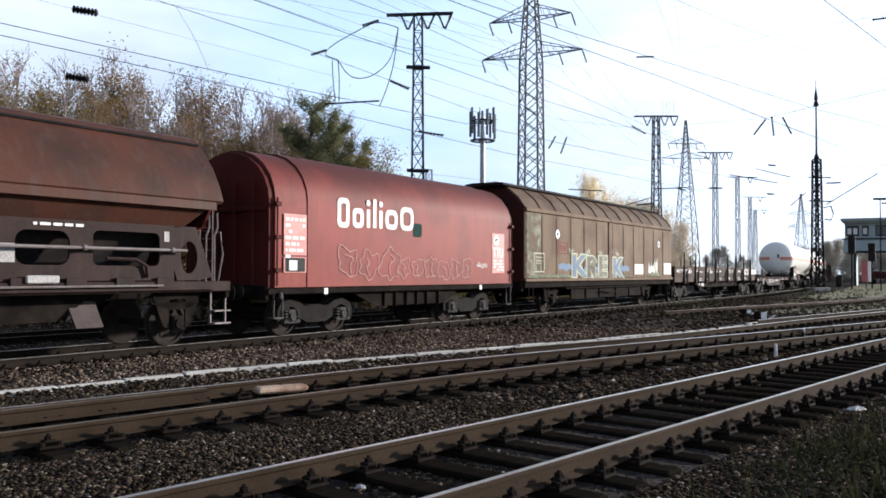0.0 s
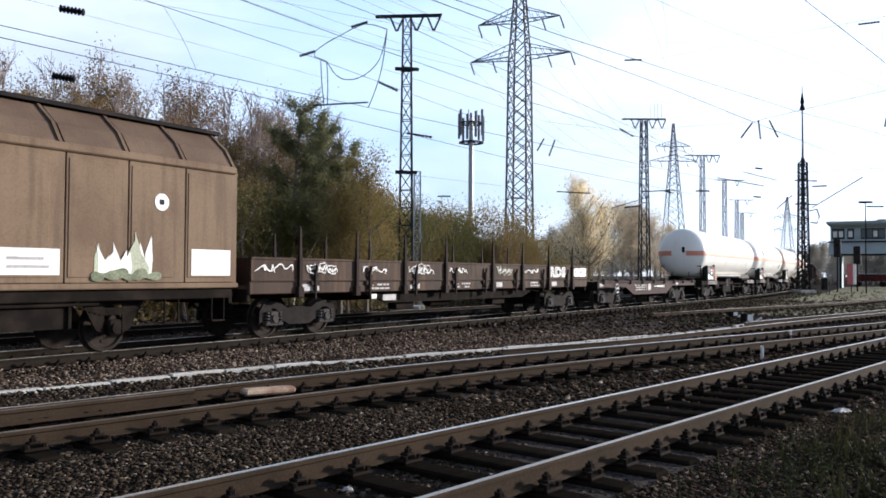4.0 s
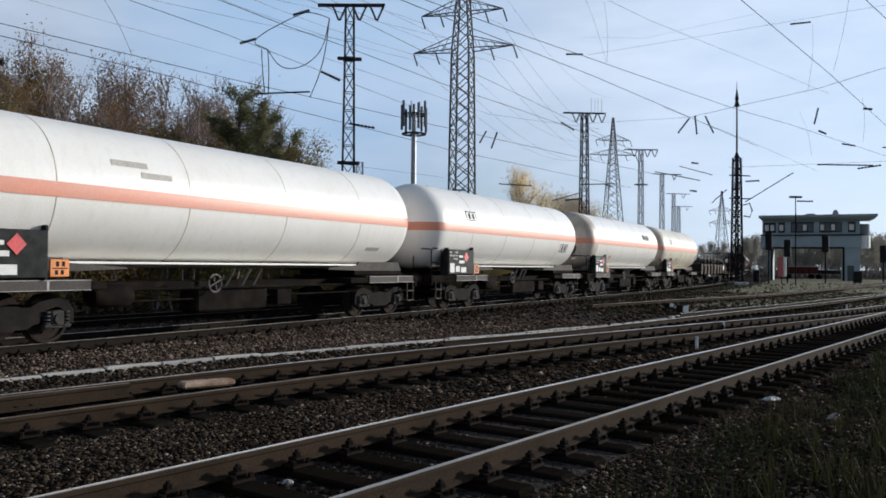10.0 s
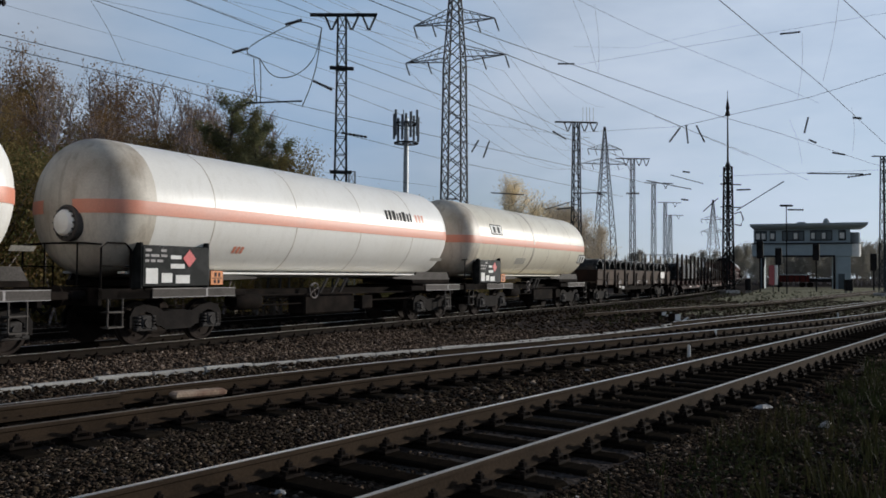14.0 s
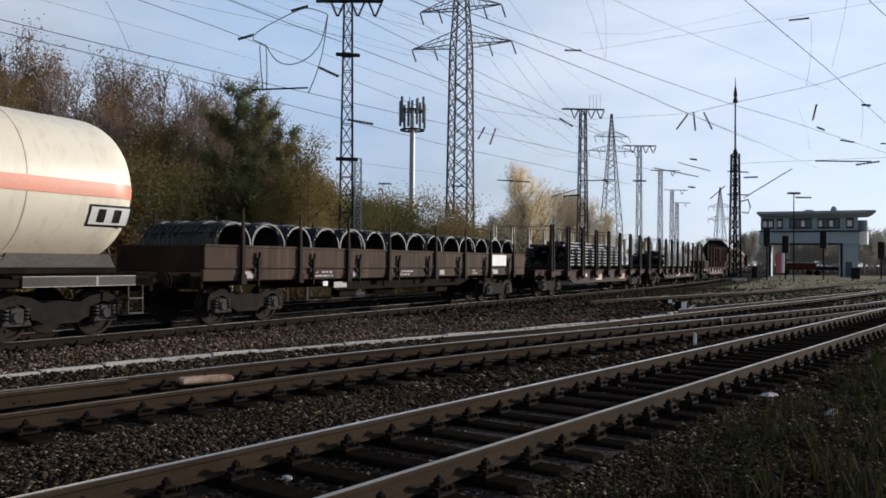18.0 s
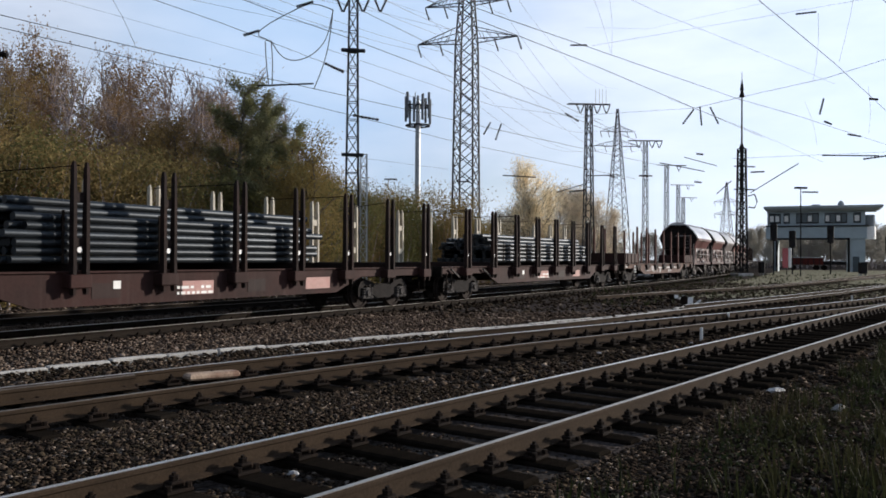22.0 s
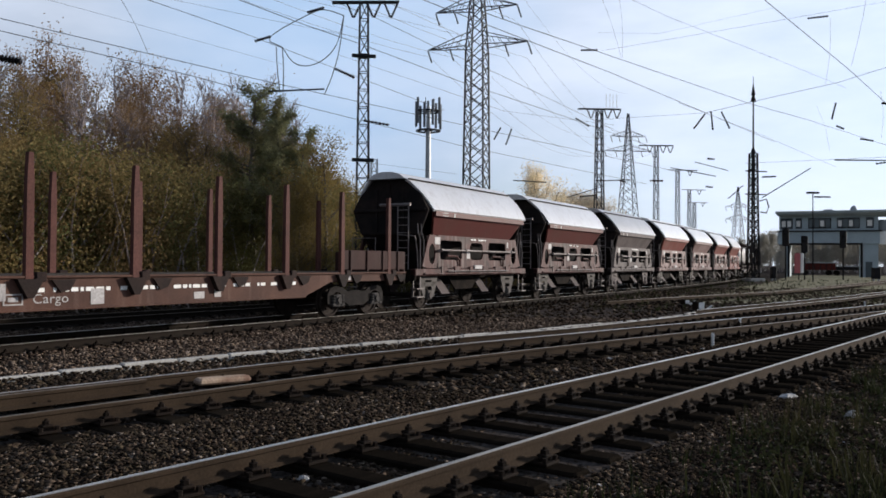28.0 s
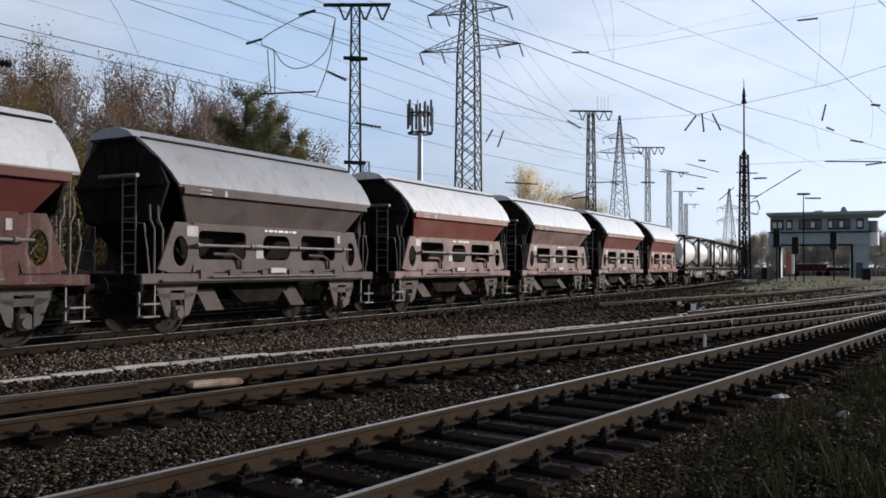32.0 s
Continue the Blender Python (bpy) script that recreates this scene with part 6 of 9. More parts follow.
    for k in (-1, 1):
        for d in (0.0, 0.55, 0.95):
            part("discharge_strut", Mesh().rod((mid + d, k * 1.05, 1.42), (mid + d - 0.3, k * 0.85, 0.75), 0.045, 6), M["saddle"], e, "pale pipe strut under the tank")
        part("discharge_pipe", Mesh().rod((mid - 0.4, k * 0.85, 0.85), (mid + 0.9, k * 0.85, 0.85), 0.03, 6), M["saddle"], e)
    # boards beside the platform
    x0 = X(box_u)
    m = Mesh().box(x0, x0 + 1.9, -1.42, -1.36, 1.24, 2.10, 0.015)
    m.box(x0 - 0.03, x0 + 0.03, -1.40, -1.1, 1.2, 2.15, 0.01)
    m.box(x0 + 1.86, x0 + 1.92, -1.40, -1.1, 1.2, 2.2, 0.01)
    part("placard_board", m, M["board"], e, "black board of placards")
    y = -1.424
    plates(e, "placard", M["paint"], [(x0 + 0.08, x0 + 0.4, 1.3, 1.62), (x0 + 0.5, x0 + 0.8, 1.32, 1.52), (x0 + 0.9, x0 + 1.3, 1.3, 1.48), (x0 + 0.75, x0 + 1.15, 1.62, 1.72), (x0 + 0.75, x0 + 1.05, 1.82, 1.9)], y)
    writing(e, x0 + 0.06, x0 + 0.65, 1.72, 2.05, y, 3, M["greymark"], seed)
    d = Mesh()
    q = (x0 + 1.28, 1.84)
    d.side([(q[0] - 0.19, q[1]), (q[0], q[1] - 0.19), (q[0] + 0.19, q[1]), (q[0], q[1] + 0.19)], y - 0.012, y)
    part("hazard_diamond", d, M["alarm"], e, "red diamond placard")
    m = Mesh().box(x0 + 1.96, x0 + 2.36, -1.41, -1.37, 1.26, 1.58, 0.008)
    part("hazard_plate", m, M["hazard"], e, "plain orange hazard plate")
    plates(e, "hazard_bars", M["board"], [(x0 + 2.0, x0 + 2.32, 1.405, 1.425), (x0 + 2.06, x0 + 2.12, 1.30, 1.38), (x0 + 2.18, x0 + 2.24, 1.30, 1.38), (x0 + 2.08, x0 + 2.14, 1.45, 1.54), (x0 + 2.2, x0 + 2.26, 1.45, 1.54)], -1.412)
    m = Mesh()
    for k in (-1, 1):
        m.tube([(F + 0.15, k * 1.2, 1.2), (F + 0.15, k * 1.2, 2.02), (F + 0.3, k * 1.2, 2.12), (F + 0.75, k * 1.2, 2.12), (F + 0.88, k * 1.2, 2.0), (F + 0.88, k * 1.2, 1.2)], 0.022, 6)
        m.rod((F + 0.15, k * 1.2, 1.65), (F + 0.88, k * 1.2, 1.65), 0.018, 6)
    m.tube([(F + 0.15, -1.2, 2.08), (F + 0.15, -0.6, 2.12), (F + 0.15, 0.6, 2.12), (F + 0.15, 1.2, 2.08)], 0.022, 6)
    for yy in (-0.5, 0.5):
        m.rod((F + 0.15, yy, 1.2), (F + 0.15, yy, 2.12), 0.018, 6)
    part("platform_rail", m, M["under"], e, "dark tubular platform railing")
    for u in (front + 0.2, u1 - 0.5):
        m = Mesh()
        for z in (0.42, 0.72):
            m.box(X(u), X(u) + 0.38, -1.38, -1.15, z, z + 0.03)
        for d_ in (0, 0.36):
            m.box(X(u) + d_, X(u) + d_ + 0.02, -1.36, -1.32, 0.42, 1.0)
        part("footstep", m, M["saddle"], e)
    for kind, u, z, w, hh in signs:
        # painted marks lie on the curved shell
        def on(zz):
            return -math.sqrt(max(0.0, (R + 0.006) ** 2 - (zz - cz) ** 2))
        def patch(x_0, x_1, z_0, z_1, lift):
            mm = Mesh()
            zs = [z_0 + (z_1 - z_0) * i / 4 for i in range(5)]
            mm.add([(xx, on(zz) - lift, zz) for zz in zs for xx in (x_0, x_1)], [(2 * i, 2 * i + 1, 2 * i + 3, 2 * i + 2) for i in range(4)])
            return mm
        x = X(u)
        if kind == "frame":
            part("company_mark", patch(x, x + w, z, z + hh, 0), M["board"], e, "dark framed emblem of plain shapes")
            part("mark_ground", patch(x + 0.05, x + w - 0.05, z + hh * 0.1, z + hh * 0.9, 0.004), M["paint"], e)
            for dx in (0.22, 0.58):
                part("mark_shape", patch(x + w * dx, x + w * (dx + 0.18), z + hh * 0.2, z + hh * 0.8, 0.008), M["board"], e)
        elif kind == "bars":
            rnd = random.Random(seed + int(u))
            xx = x
            while xx < x + w:
                ww = rnd.uniform(0.08, 0.2)
                part("mark_bar", patch(xx, xx + ww, z, z + hh * rnd.uniform(0.6, 1), 0), M["board"], e)
                xx += ww + 0.06
        elif kind == "redbars":
            for i in range(3):
                part("mark_bar", patch(x + i * w / 3, x + (i + 0.7) * w / 3, z, z + hh, 0), M["band"], e)
        elif kind == "grey":
            part("faint_marking", patch(x, x + w, z, z + hh, 0), M["faintgrey"], e)
    for u in bogies:
        add_bogie(e, X(u), c, 0.95)
    add_ends(e, F, K)
    return e


tank_wagon(65.75, 82.1, (68.4, 80.5), 67.0, "long white pressure tank wagon with orange stripe and placards", (), False, (("grey", 70.3, 3.45, 0.9, 0.12), ("grey", 71.0, 3.25, 0.8, 0.12), ("grey", 79.5, 1.95, 0.7, 0.1)), 1)
tank_wagon(83.1, 97.65, (86.0, 96.5), 84.25, "white tank wagon with dark framed emblems and orange stripe", (), False, (("frame", 85.5, 3.15, 0.85, 0.34), ("frame", 95.0, 2.2, 0.95, 0.36), ("grey", 97.3, 1.9, 0.5, 0.1)), 2)
tank_wagon(99.1, 113.95, (101.4, 113.1), 100.05, "white tank wagon with bolted manhole and dark lettered mark", (), True, (("bars", 109.4, 3.2, 1.5, 0.34), ("redbars", 111.2, 3.2, 0.6, 0.26), ("redbars", 102.9, 2.0, 0.4, 0.16), ("grey", 112.6, 2.0, 0.8, 0.1)), 3, True)
tank_wagon(114.75, 128.9, (117.9, 127.1), 116.1, "cream-white tank wagon with framed emblems and dirty strap", (121.4,), False, (("frame", 117.0, 3.1, 1.1, 0.4), ("frame", 127.4, 2.15, 1.0, 0.42), ("grey", 119.8, 2.0, 1.0, 0.25)), 4, True, M["creamwhite"])


# ---- train: wire rod coils ----
def coil_data(seed):
    rnd = random.Random(seed)
    m = Mesh()
    # windings of wire rod side by side, a little uneven
    y = -1.18
    while y < 1.18:
        r = 0.555 + rnd.uniform(-0.02, 0.03)
        dx, dz, tilt = rnd.uniform(-0.03, 0.03), rnd.uniform(-0.02, 0.02), rnd.uniform(-0.05, 0.05)
        n = 22
        pts = []
        for i in range(n + 1):
            t = 2 * math.pi * i / n
            pts.append((dx + r * math.cos(t), y + tilt * math.cos(t), 0.62 + dz + r * math.sin(t)))
        m.tube(pts, 0.038, 5)
        y += 0.075
    m.loft([[(r_ * math.cos(2 * math.pi * i / 28), y_, 0.62 + r_ * math.sin(2 * math.pi * i / 28)) for i in range(28)] for y_, r_ in ((-1.17, 0.50), (-1.17, 0.56), (1.17, 0.56), (1.17, 0.50), (-1.17, 0.50))], caps=False)
    for t in (0.5, 2.2, 3.9):
        m.box(0.60 * math.cos(t) - 0.02, 0.60 * math.cos(t) + 0.02, -1.15, 1.15, 0.62 + 0.59 * math.sin(t), 0.62 + 0.63 * math.sin(t))
    return m.data("wire_coil", M["coilwire"], True)


e, cc = low_side_wagon(130.4, 148.65, (132.25, 146.8), "rusty low-sided wagon loaded with coils of wire rod", M["sidebrown"], 2.72, 200, 6)
COILS = [coil_data(s) for s in (1, 2, 3)]
for i in range(14):
    ob = tagged(new("wire_coil", COILS[i % 3]), "dark grey coil of steel wire rod lying on its side", "steel coil", "coils on the wagon")
    LOADS.append((ob, cc, (148.65 - 130.4) * 0.36, pose(-7.95 + i * 1.215, 0, 1.24)))


# ---- train: stake wagons with steel bars ----
def stake_wagon(u0, u1, bogies, near, label, load, far_pale, seed):
    e, c = wagon_thing("stake_wagon", label, u0, u1)
    X = lambda u: u - c
    half = (u1 - u0) / 2
    b0, b1 = X(bogies[0]) + 1.5, X(bogies[1]) - 1.5
    for k in (-1, 1):
        m = Mesh().side([(-half, 1.20), (-half, 0.96), (b0, 0.96), (b0 + 1.2, 0.55), (b1 - 1.2, 0.55), (b1, 0.96), (half, 0.96), (half, 1.20)], k * 1.2, k * 1.26)
        m.box(-half, half, k * 1.14, k * 1.32, 1.18, 1.22, 0.008)
        part("side_sill", m, M["sillrust"], e, "rust-stained fish-bellied side sill")
        for u in near:
            x = X(u)
            m = Mesh()
            for d in (-0.17, 0.11):
                m.loft([[(x + d + p, k * 1.42 + q, z) for p, q in ((0.0 + g, -w), (0.075 - g, -w), (0.075 - g, w), (0.0 + g, w))] for z, w, g in ((0.78, 0.05, 0.015), (0.95, 0.07, 0.0), (2.6, 0.06, 0.0), (3.15, 0.05, 0.005), (3.27, 0.03, 0.02))])
            for z in (1.0, 1.75, 2.6):
                m.box(x - 0.15, x + 0.15, k * 1.38, k * 1.41, z - 0.10, z + 0.10, 0.01)
            # far-side stakes take the pale colour that holds their sunlight
            part("twin_stake", m, M["cream"] if (k > 0 and far_pale) else M["stakedark"], e, "twin stake in a pale sunlit colour" if k > 0 and far_pale else "dark twin stake")
            if k < 0:
                part("white_dot", Mesh().rod((x, -1.42, 1.62), (x, -1.435, 1.62), 0.055, 12), M["paint"], e, "round white mark")
            part("stake_bracket", Mesh().box(x - 0.24, x + 0.24, k * 1.24, k * 1.5, 0.9, 1.16, 0.02), M["sillrust"], e)
    m = Mesh().box(-half, half, -1.2, 1.2, 1.12, 1.2, 0.01)
    for u in near:
        m.box(X(u) - 0.1, X(u) + 0.1, -1.3, 1.3, 1.18, 1.36, 0.02)
    part("deck", m, M["stakedark"], e)
    m = Mesh()
    for x in (-half - 0.02, half - 0.1):
        m.box(x, x + 0.12, -1.3, 1.3, 0.86, 1.22, 0.02)
    m.box(-half, half, -0.3, 0.3, 0.9, 1.12, 0.01)
    m.rod((b0 + 2.5, -0.7, 0.72), (b0 + 3.4, -0.7, 0.72), 0.17, 12)
    for x in (-half + 0.3, half - 0.75):
        m.box(x, x + 0.38, -1.36, -1.12, 0.45, 0.48)
        for d in (0, 0.36):
            m.box(x + d, x + d + 0.02, -1.34, -1.3, 0.45, 1.0)
    part("underframe", m, M["under"], e)
    for u, run in [(near[0] + 0.15, 2.1), (near[-2], 2.1)] + [(u, 0.0) for u in near[:-1:2]]:
        part("lashing_chain", Mesh().rod((X(u), -1.42, 3.2 - 0.02 * (run > 0)), (X(u) + run, 1.42, 3.2), 0.012, 5), M["iron"], e)
    for x in (-half + 0.6, X(bogies[0]) + 1.2):
        part("tensioner", Mesh().rod((x, -1.34, 1.12), (x + 0.55, -1.36, 0.85), 0.04, 6), M["saddle"], e)
    rnd = random.Random(seed)
    rects = [(X(u) + rnd.uniform(0.4, 0.8), X(u) + rnd.uniform(1.0, 1.7), 0.68, 0.98) for u in near[2:-3]]
    plates(e, "paint_patch", M["palebrown"], rects[::2], -1.265)
    plates(e, "paint_patch", M["chalk"], rects[1::2], -1.265)
    plates(e, "round_mark", M["paint"], [(X(near[2]) + 0.9, X(near[2]) + 1.08, 0.86, 1.02)], -1.27)
    writing(e, X(near[3]) + 0.4, X(near[3]) + 1.6, 0.66, 0.9, -1.268, 2, M["paint"], seed)
    for u in bogies:
        add_bogie(e, X(u), c)
    add_ends(e, -half - 0.02, half + 0.02)
    # load: bars in layers between the stakes
    bundle = thing("steel_bar_bundle", "stack of long dark round steel bars between stakes", "steel load", "steel bar loads")
    LOADS.append((bundle, c, (u1 - u0) * 0.36, pose(0, 0, 1.36)))
    l0, l1, top = load
    size = 0.155
    prof = [(0.076 * math.cos(2 * math.pi * i / 12), 0.077 + 0.076 * math.sin(2 * math.pi * i / 12)) for i in range(12)]
    data = [Mesh().prism(prof, 0, ln).data("steel_bar", M["billet"], True) for ln in (l1 - l0 - 1.15, l1 - l0 - 0.75)]
    layers = int(top / size)
    for j in range(layers):
        count = 15 if j < layers - 2 else (11 if j == layers - 2 else 6)
        for i in range(count):
            yy = (i - (count - 1) / 2) * 0.158 + rnd.uniform(-0.004, 0.004) - (0.35 if j == layers - 1 else 0)
            x = X(l0) + rnd.uniform(0, 0.3) + (0.35 if j % 3 else 0.1)
            if 0 < i < count - 1 and 0 < j < layers - 2:
                if rnd.random() < 0.55:
                    continue
            part("steel_bar", data[rnd.randrange(2)], None, bundle, at=pose(x, yy, j * size, 0, 0, rnd.uniform(-0.08, 0.08)))
    for k in (0.3, 2.6, 7.5):
        m = Mesh().box(X(l0) + 1 + k, X(l0) + 1.06 + k, -1.2, -1.19, 0.0, top - 0.28)
        part("lashing_strap", m, M["iron"], bundle)
    return e


stake_wagon(149.95, 169.4, (152.45, 167.0), [151.7 + 2.155 * i for i in range(9)], "dark stake wagon with steel bars between tall twin stakes", (154.5, 163.9, 1.28), True, 31)
stake_wagon(170.2, 190.3, (172.1, 188.2), [171.9 + 2.155 * i for i in range(9)], "stake wagon with a low stack of grey steel bars", (174.1, 185.6, 1.1), True, 32)


# ---- train: empty stake flat ----
def stake_flat(u0, u1, bogies):
    e, c = container_flat(u0, u1, bogies, "empty orange-rust flat wagon with red-brown stakes")
    X = lambda u: u - c
    half = (u1 - u0) / 2
    for o in e.children:
        if o.name.startswith("side_sill"):
            o.data.materials[0] = M["deckrust"]
    for k in (-1, 1):
        for i in range(8):
            x = X(194.1) + i * 2.3
            m = Mesh().loft([[(x + a_, k * 1.3 + b_, z) for a_, b_ in ((-s, -0.05), (s, -0.05), (s, 0.05), (-s, 0.05))] for z, s in ((1.0, 0.075), (2.9, 0.07), (3.42, 0.045))])
            part("stake", m, M["stakered"], e, "rusty red-brown stake")
            part("stake_pocket", Mesh().side([(x - 0.26, 1.18), (x - 0.06, 0.84), (x + 0.06, 0.84), (x + 0.26, 1.18)], k * 1.285, k * 1.40), M["stakedark"], e)
            m = Mesh().side([(x + 0.45, 1.16), (x + 0.95, 1.16), (x + 0.85, 0.98), (x + 0.65, 0.92)], k * 1.28, k * 1.33)
            part("lashing_hook", m, M["stakedark"], e)
    m = Mesh().box(-half + 0.2, half - 0.2, -1.2, 1.2, 1.2, 1.24, 0.01)
    part("deck", m, M["drywood"], e)
    for s in (-1, 1):
        m = Mesh().box(s * half, s * (half - 0.1), -1.3, 1.3, 1.22, 1.85, 0.02)
        m.box(s * (half - 3.2), s * (half - 0.1), -1.34, -1.28, 1.3, 1.85, 0.02)
        for i in range(4):
            m.box(s * (half - 0.5 - i * 0.8) - 0.04, s * (half - 0.5 - i * 0.8) + 0.04, -1.38, -1.33, 1.25, 1.85, 0.01)
        part("end_board", m, M["sillrust"], e, "low rust-brown end board")
    plates(e, "brand_mark", M["greymark"], [(X(198.25), X(198.62), 0.72, 0.745), (X(198.25), X(198.62), 0.895, 0.92), (X(198.25), X(198.275), 0.745, 0.895), (X(198.595), X(198.62), 0.745, 0.895), (X(198.34), X(198.53), 0.78, 0.86)], -1.29, "small framed emblem of plain shapes")
    lettering(e, "Cargo", X(198.8), 0.74, 0.17, -1.29, M["greymark"], "pale painted word", 1.05, 1.15)
    plates(e, "lamp_plate", M["greymark"], [(X(200.0), X(200.3), 0.68, 0.98), (X(203.2), X(203.4), 0.72, 0.9), (X(202.6), X(202.9), 0.7, 0.85)], -1.287)
    return e


stake_flat(191.3, 211.15, (193.2, 208.95))


# ---- train: tank containers on flats ----
def tank_container():
    box = thing("tank_container", "dark-framed tank container with white cylinder", "tank container", "tank containers on flat wagons")
    W, H, Lh = 1.2, 2.5, 3.0
    m = Mesh()
    for x in (-Lh, Lh):
        for y in (-W, W):
            m.box(x - 0.07, x + 0.07, y - 0.07, y + 0.07, 0, H, 0.01)
        for z in (0.07, H - 0.07):
            m.box(x - 0.06, x + 0.06, -W, W, z - 0.07, z + 0.07, 0.01)
        m.rod((x, -W, 0.1), (x, W, H - 0.1), 0.05, 6)
        m.rod((x, W, 0.1), (x, -W, H - 0.1), 0.05, 6)
    for y in (-W, W):
        m.box(-Lh, Lh, y - 0.06, y + 0.06, 0.02, 0.16, 0.01)
        m.box(-Lh, Lh, y - 0.05, y + 0.05, H - 0.12, H, 0.01)
    part("container_frame", m, M["stakedark"], box)
    prof = [(-2.75, 0.05), (-2.72, 0.5), (-2.6, 0.85), (-2.4, 1.02), (2.4, 1.02), (2.6, 0.85), (2.72, 0.5), (2.75, 0.05)]
    part("cylinder", Mesh().turned(prof, (0, 0, 1.28), "x", 32), M["white"], box, "white tank cylinder", True)
    m = Mesh().box(-2.4, 2.4, -0.3, 0.3, 2.32, 2.36)
    for y in (-0.3, 0.3):
        m.rod((-2.4, y, 2.5), (2.4, y, 2.5), 0.02, 5)
    part("catwalk", m, M["galv"], box)
    return box


first_box = tank_container()
boxes = [first_box]
for i in range(4):
    u0 = 280.4 + i * 14.2
    e, c = container_flat(u0, u0 + 13.0, (u0 + 2.0, u0 + 11.0), "flat wagon carrying framed tank containers")
    for j in (-3.15, 3.15):
        b = first_box if (i == 0 and j < 0) else copy_thing(first_box, pose(0, 0, 0))
        LOADS.append((b, c, 13.0 * 0.36, pose(j, 0, 1.3)))


# ---- surroundings ----
M.update(
    bark=material("bark", (0.10, 0.084, 0.07), 0.9, second=(0.20, 0.175, 0.15), scale=2, grain=25, grain_amount=0.3, bump=0.5, stretch=(3, 3, 0.6), spec=0.2),
    twig=material("twig", (0.27, 0.23, 0.225), 0.9, second=(0.19, 0.155, 0.15), scale=1, grain=20, bump=0, spec=0.2, island=0.3),
    olive=leafy("leaf_olive", (0.235, 0.18, 0.075), (0.255, 0.16, 0.08)),
    yellow=leafy("leaf_yellow_olive", (0.30, 0.22, 0.085), (0.225, 0.18, 0.068)),
    green=leafy("leaf_green", (0.125, 0.125, 0.05), (0.16, 0.135, 0.055)),
    russet=leafy("leaf_russet", (0.29, 0.18, 0.10), (0.26, 0.185, 0.10)),
    needle=leafy("pine_needles", (0.165, 0.175, 0.09), (0.205, 0.185, 0.10)),
    # next three: distant leaves, paled so that haze is in the colour
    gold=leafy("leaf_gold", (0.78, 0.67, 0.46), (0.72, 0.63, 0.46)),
    hazewood=leafy("leaf_faded", (0.28, 0.265, 0.225), (0.31, 0.29, 0.25)),
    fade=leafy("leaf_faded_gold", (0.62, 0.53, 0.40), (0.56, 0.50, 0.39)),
    grass=leafy("dry_grass", (0.019, 0.025, 0.010), (0.038, 0.033, 0.017)),
    # wall and roof paled towards blue: distance haze put into the colour
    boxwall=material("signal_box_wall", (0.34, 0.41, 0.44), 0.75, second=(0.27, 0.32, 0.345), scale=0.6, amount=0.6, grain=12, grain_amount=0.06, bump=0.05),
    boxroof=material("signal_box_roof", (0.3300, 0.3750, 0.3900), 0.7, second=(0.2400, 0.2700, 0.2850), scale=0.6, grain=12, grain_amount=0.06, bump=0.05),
    glass=material("window_glass", (0.06, 0.08, 0.09), 0.08, second=(0.07, 0.09, 0.1), grain_amount=0.02, bump=0),
    signred=material("sign_red", (0.42, 0.085, 0.09), 0.5, second=(0.34, 0.09, 0.09), bump=0),
    plastic=material("plastic_litter", (0.40, 0.39, 0.38), 0.6, second=(0.26, 0.24, 0.23), scale=8, grain=40, bump=0.2),
    weed=leafy("weed_leaves", (0.017, 0.025, 0.011), (0.03, 0.029, 0.015)),
    oldwood=material("weathered_block", (0.34, 0.25, 0.18), 0.85, second=(0.13, 0.055, 0.03), scale=4, amount=0.8, grain=30, grain_amount=0.25, bump=0.3),
)


def spot(ax, el, d):
    """A place d metres ahead of the camera's spot, by the slopes of its bearing and height."""
    return Vector((ax * d, d, EYE.z + el * d))


def stick(m, a, b, r):
    """A four-sided bar: cheap member of a lattice."""
    return m.rod(a, b, r, 4)


def lattice_mast(x, y, height, w0, w1, panels, mat, label, name="catenary_mast", turn=30.0, base=0.0):
    e = thing(name, label, "lattice mast", "masts along the tracks", at=pose(x, y, base - 0.1, 0, 0, turn))
    r = max(0.035, w0 * (0.11 if name == "spire_mast" else 0.072))
    corners = [(-1, -1), (1, -1), (1, 1), (-1, 1)]
    at = lambda k, z: Vector((corners[k % 4][0] * (w0 + (w1 - w0) * z / height) / 2, corners[k % 4][1] * (w0 + (w1 - w0) * z / height) / 2, z))
    for k in range(4):
        part("leg", stick(Mesh(), at(k, 0), at(k, height), r), mat, e)
    for k in range(4):
        for i in range(panels):
            z0, z1 = height * i / panels, height * (i + 1) / panels
            a, b = (k, k + 1) if i % 2 else (k + 1, k)
            part("diagonal", stick(Mesh(), at(a, z0), at(b, z1), r * 0.6), mat, e)
            part("rung", stick(Mesh(), at(k, z1), at(k + 1, z1), r * 0.5), mat, e)
    part("footing", Mesh().box(-w0, w0, -w0, w0, -0.2, 0.35, 0.05), M["concrete"], e)
    return e


def insulator(m, a, b, r=0.07, n=6):
    """A string of ceramic discs between two places."""
    a, b = Vector(a), Vector(b)
    pts, rr = [a], [r * 0.4]
    for i in range(n):
        for f, k in ((0.1, 0.5), (0.3, 1.0), (0.7, 0.9), (0.85, 0.5)):
            pts.append(a.lerp(b, (i + f) / n))
            rr.append(r * k)
    m.tube(pts + [b], rr + [r * 0.4], 8)
    return m


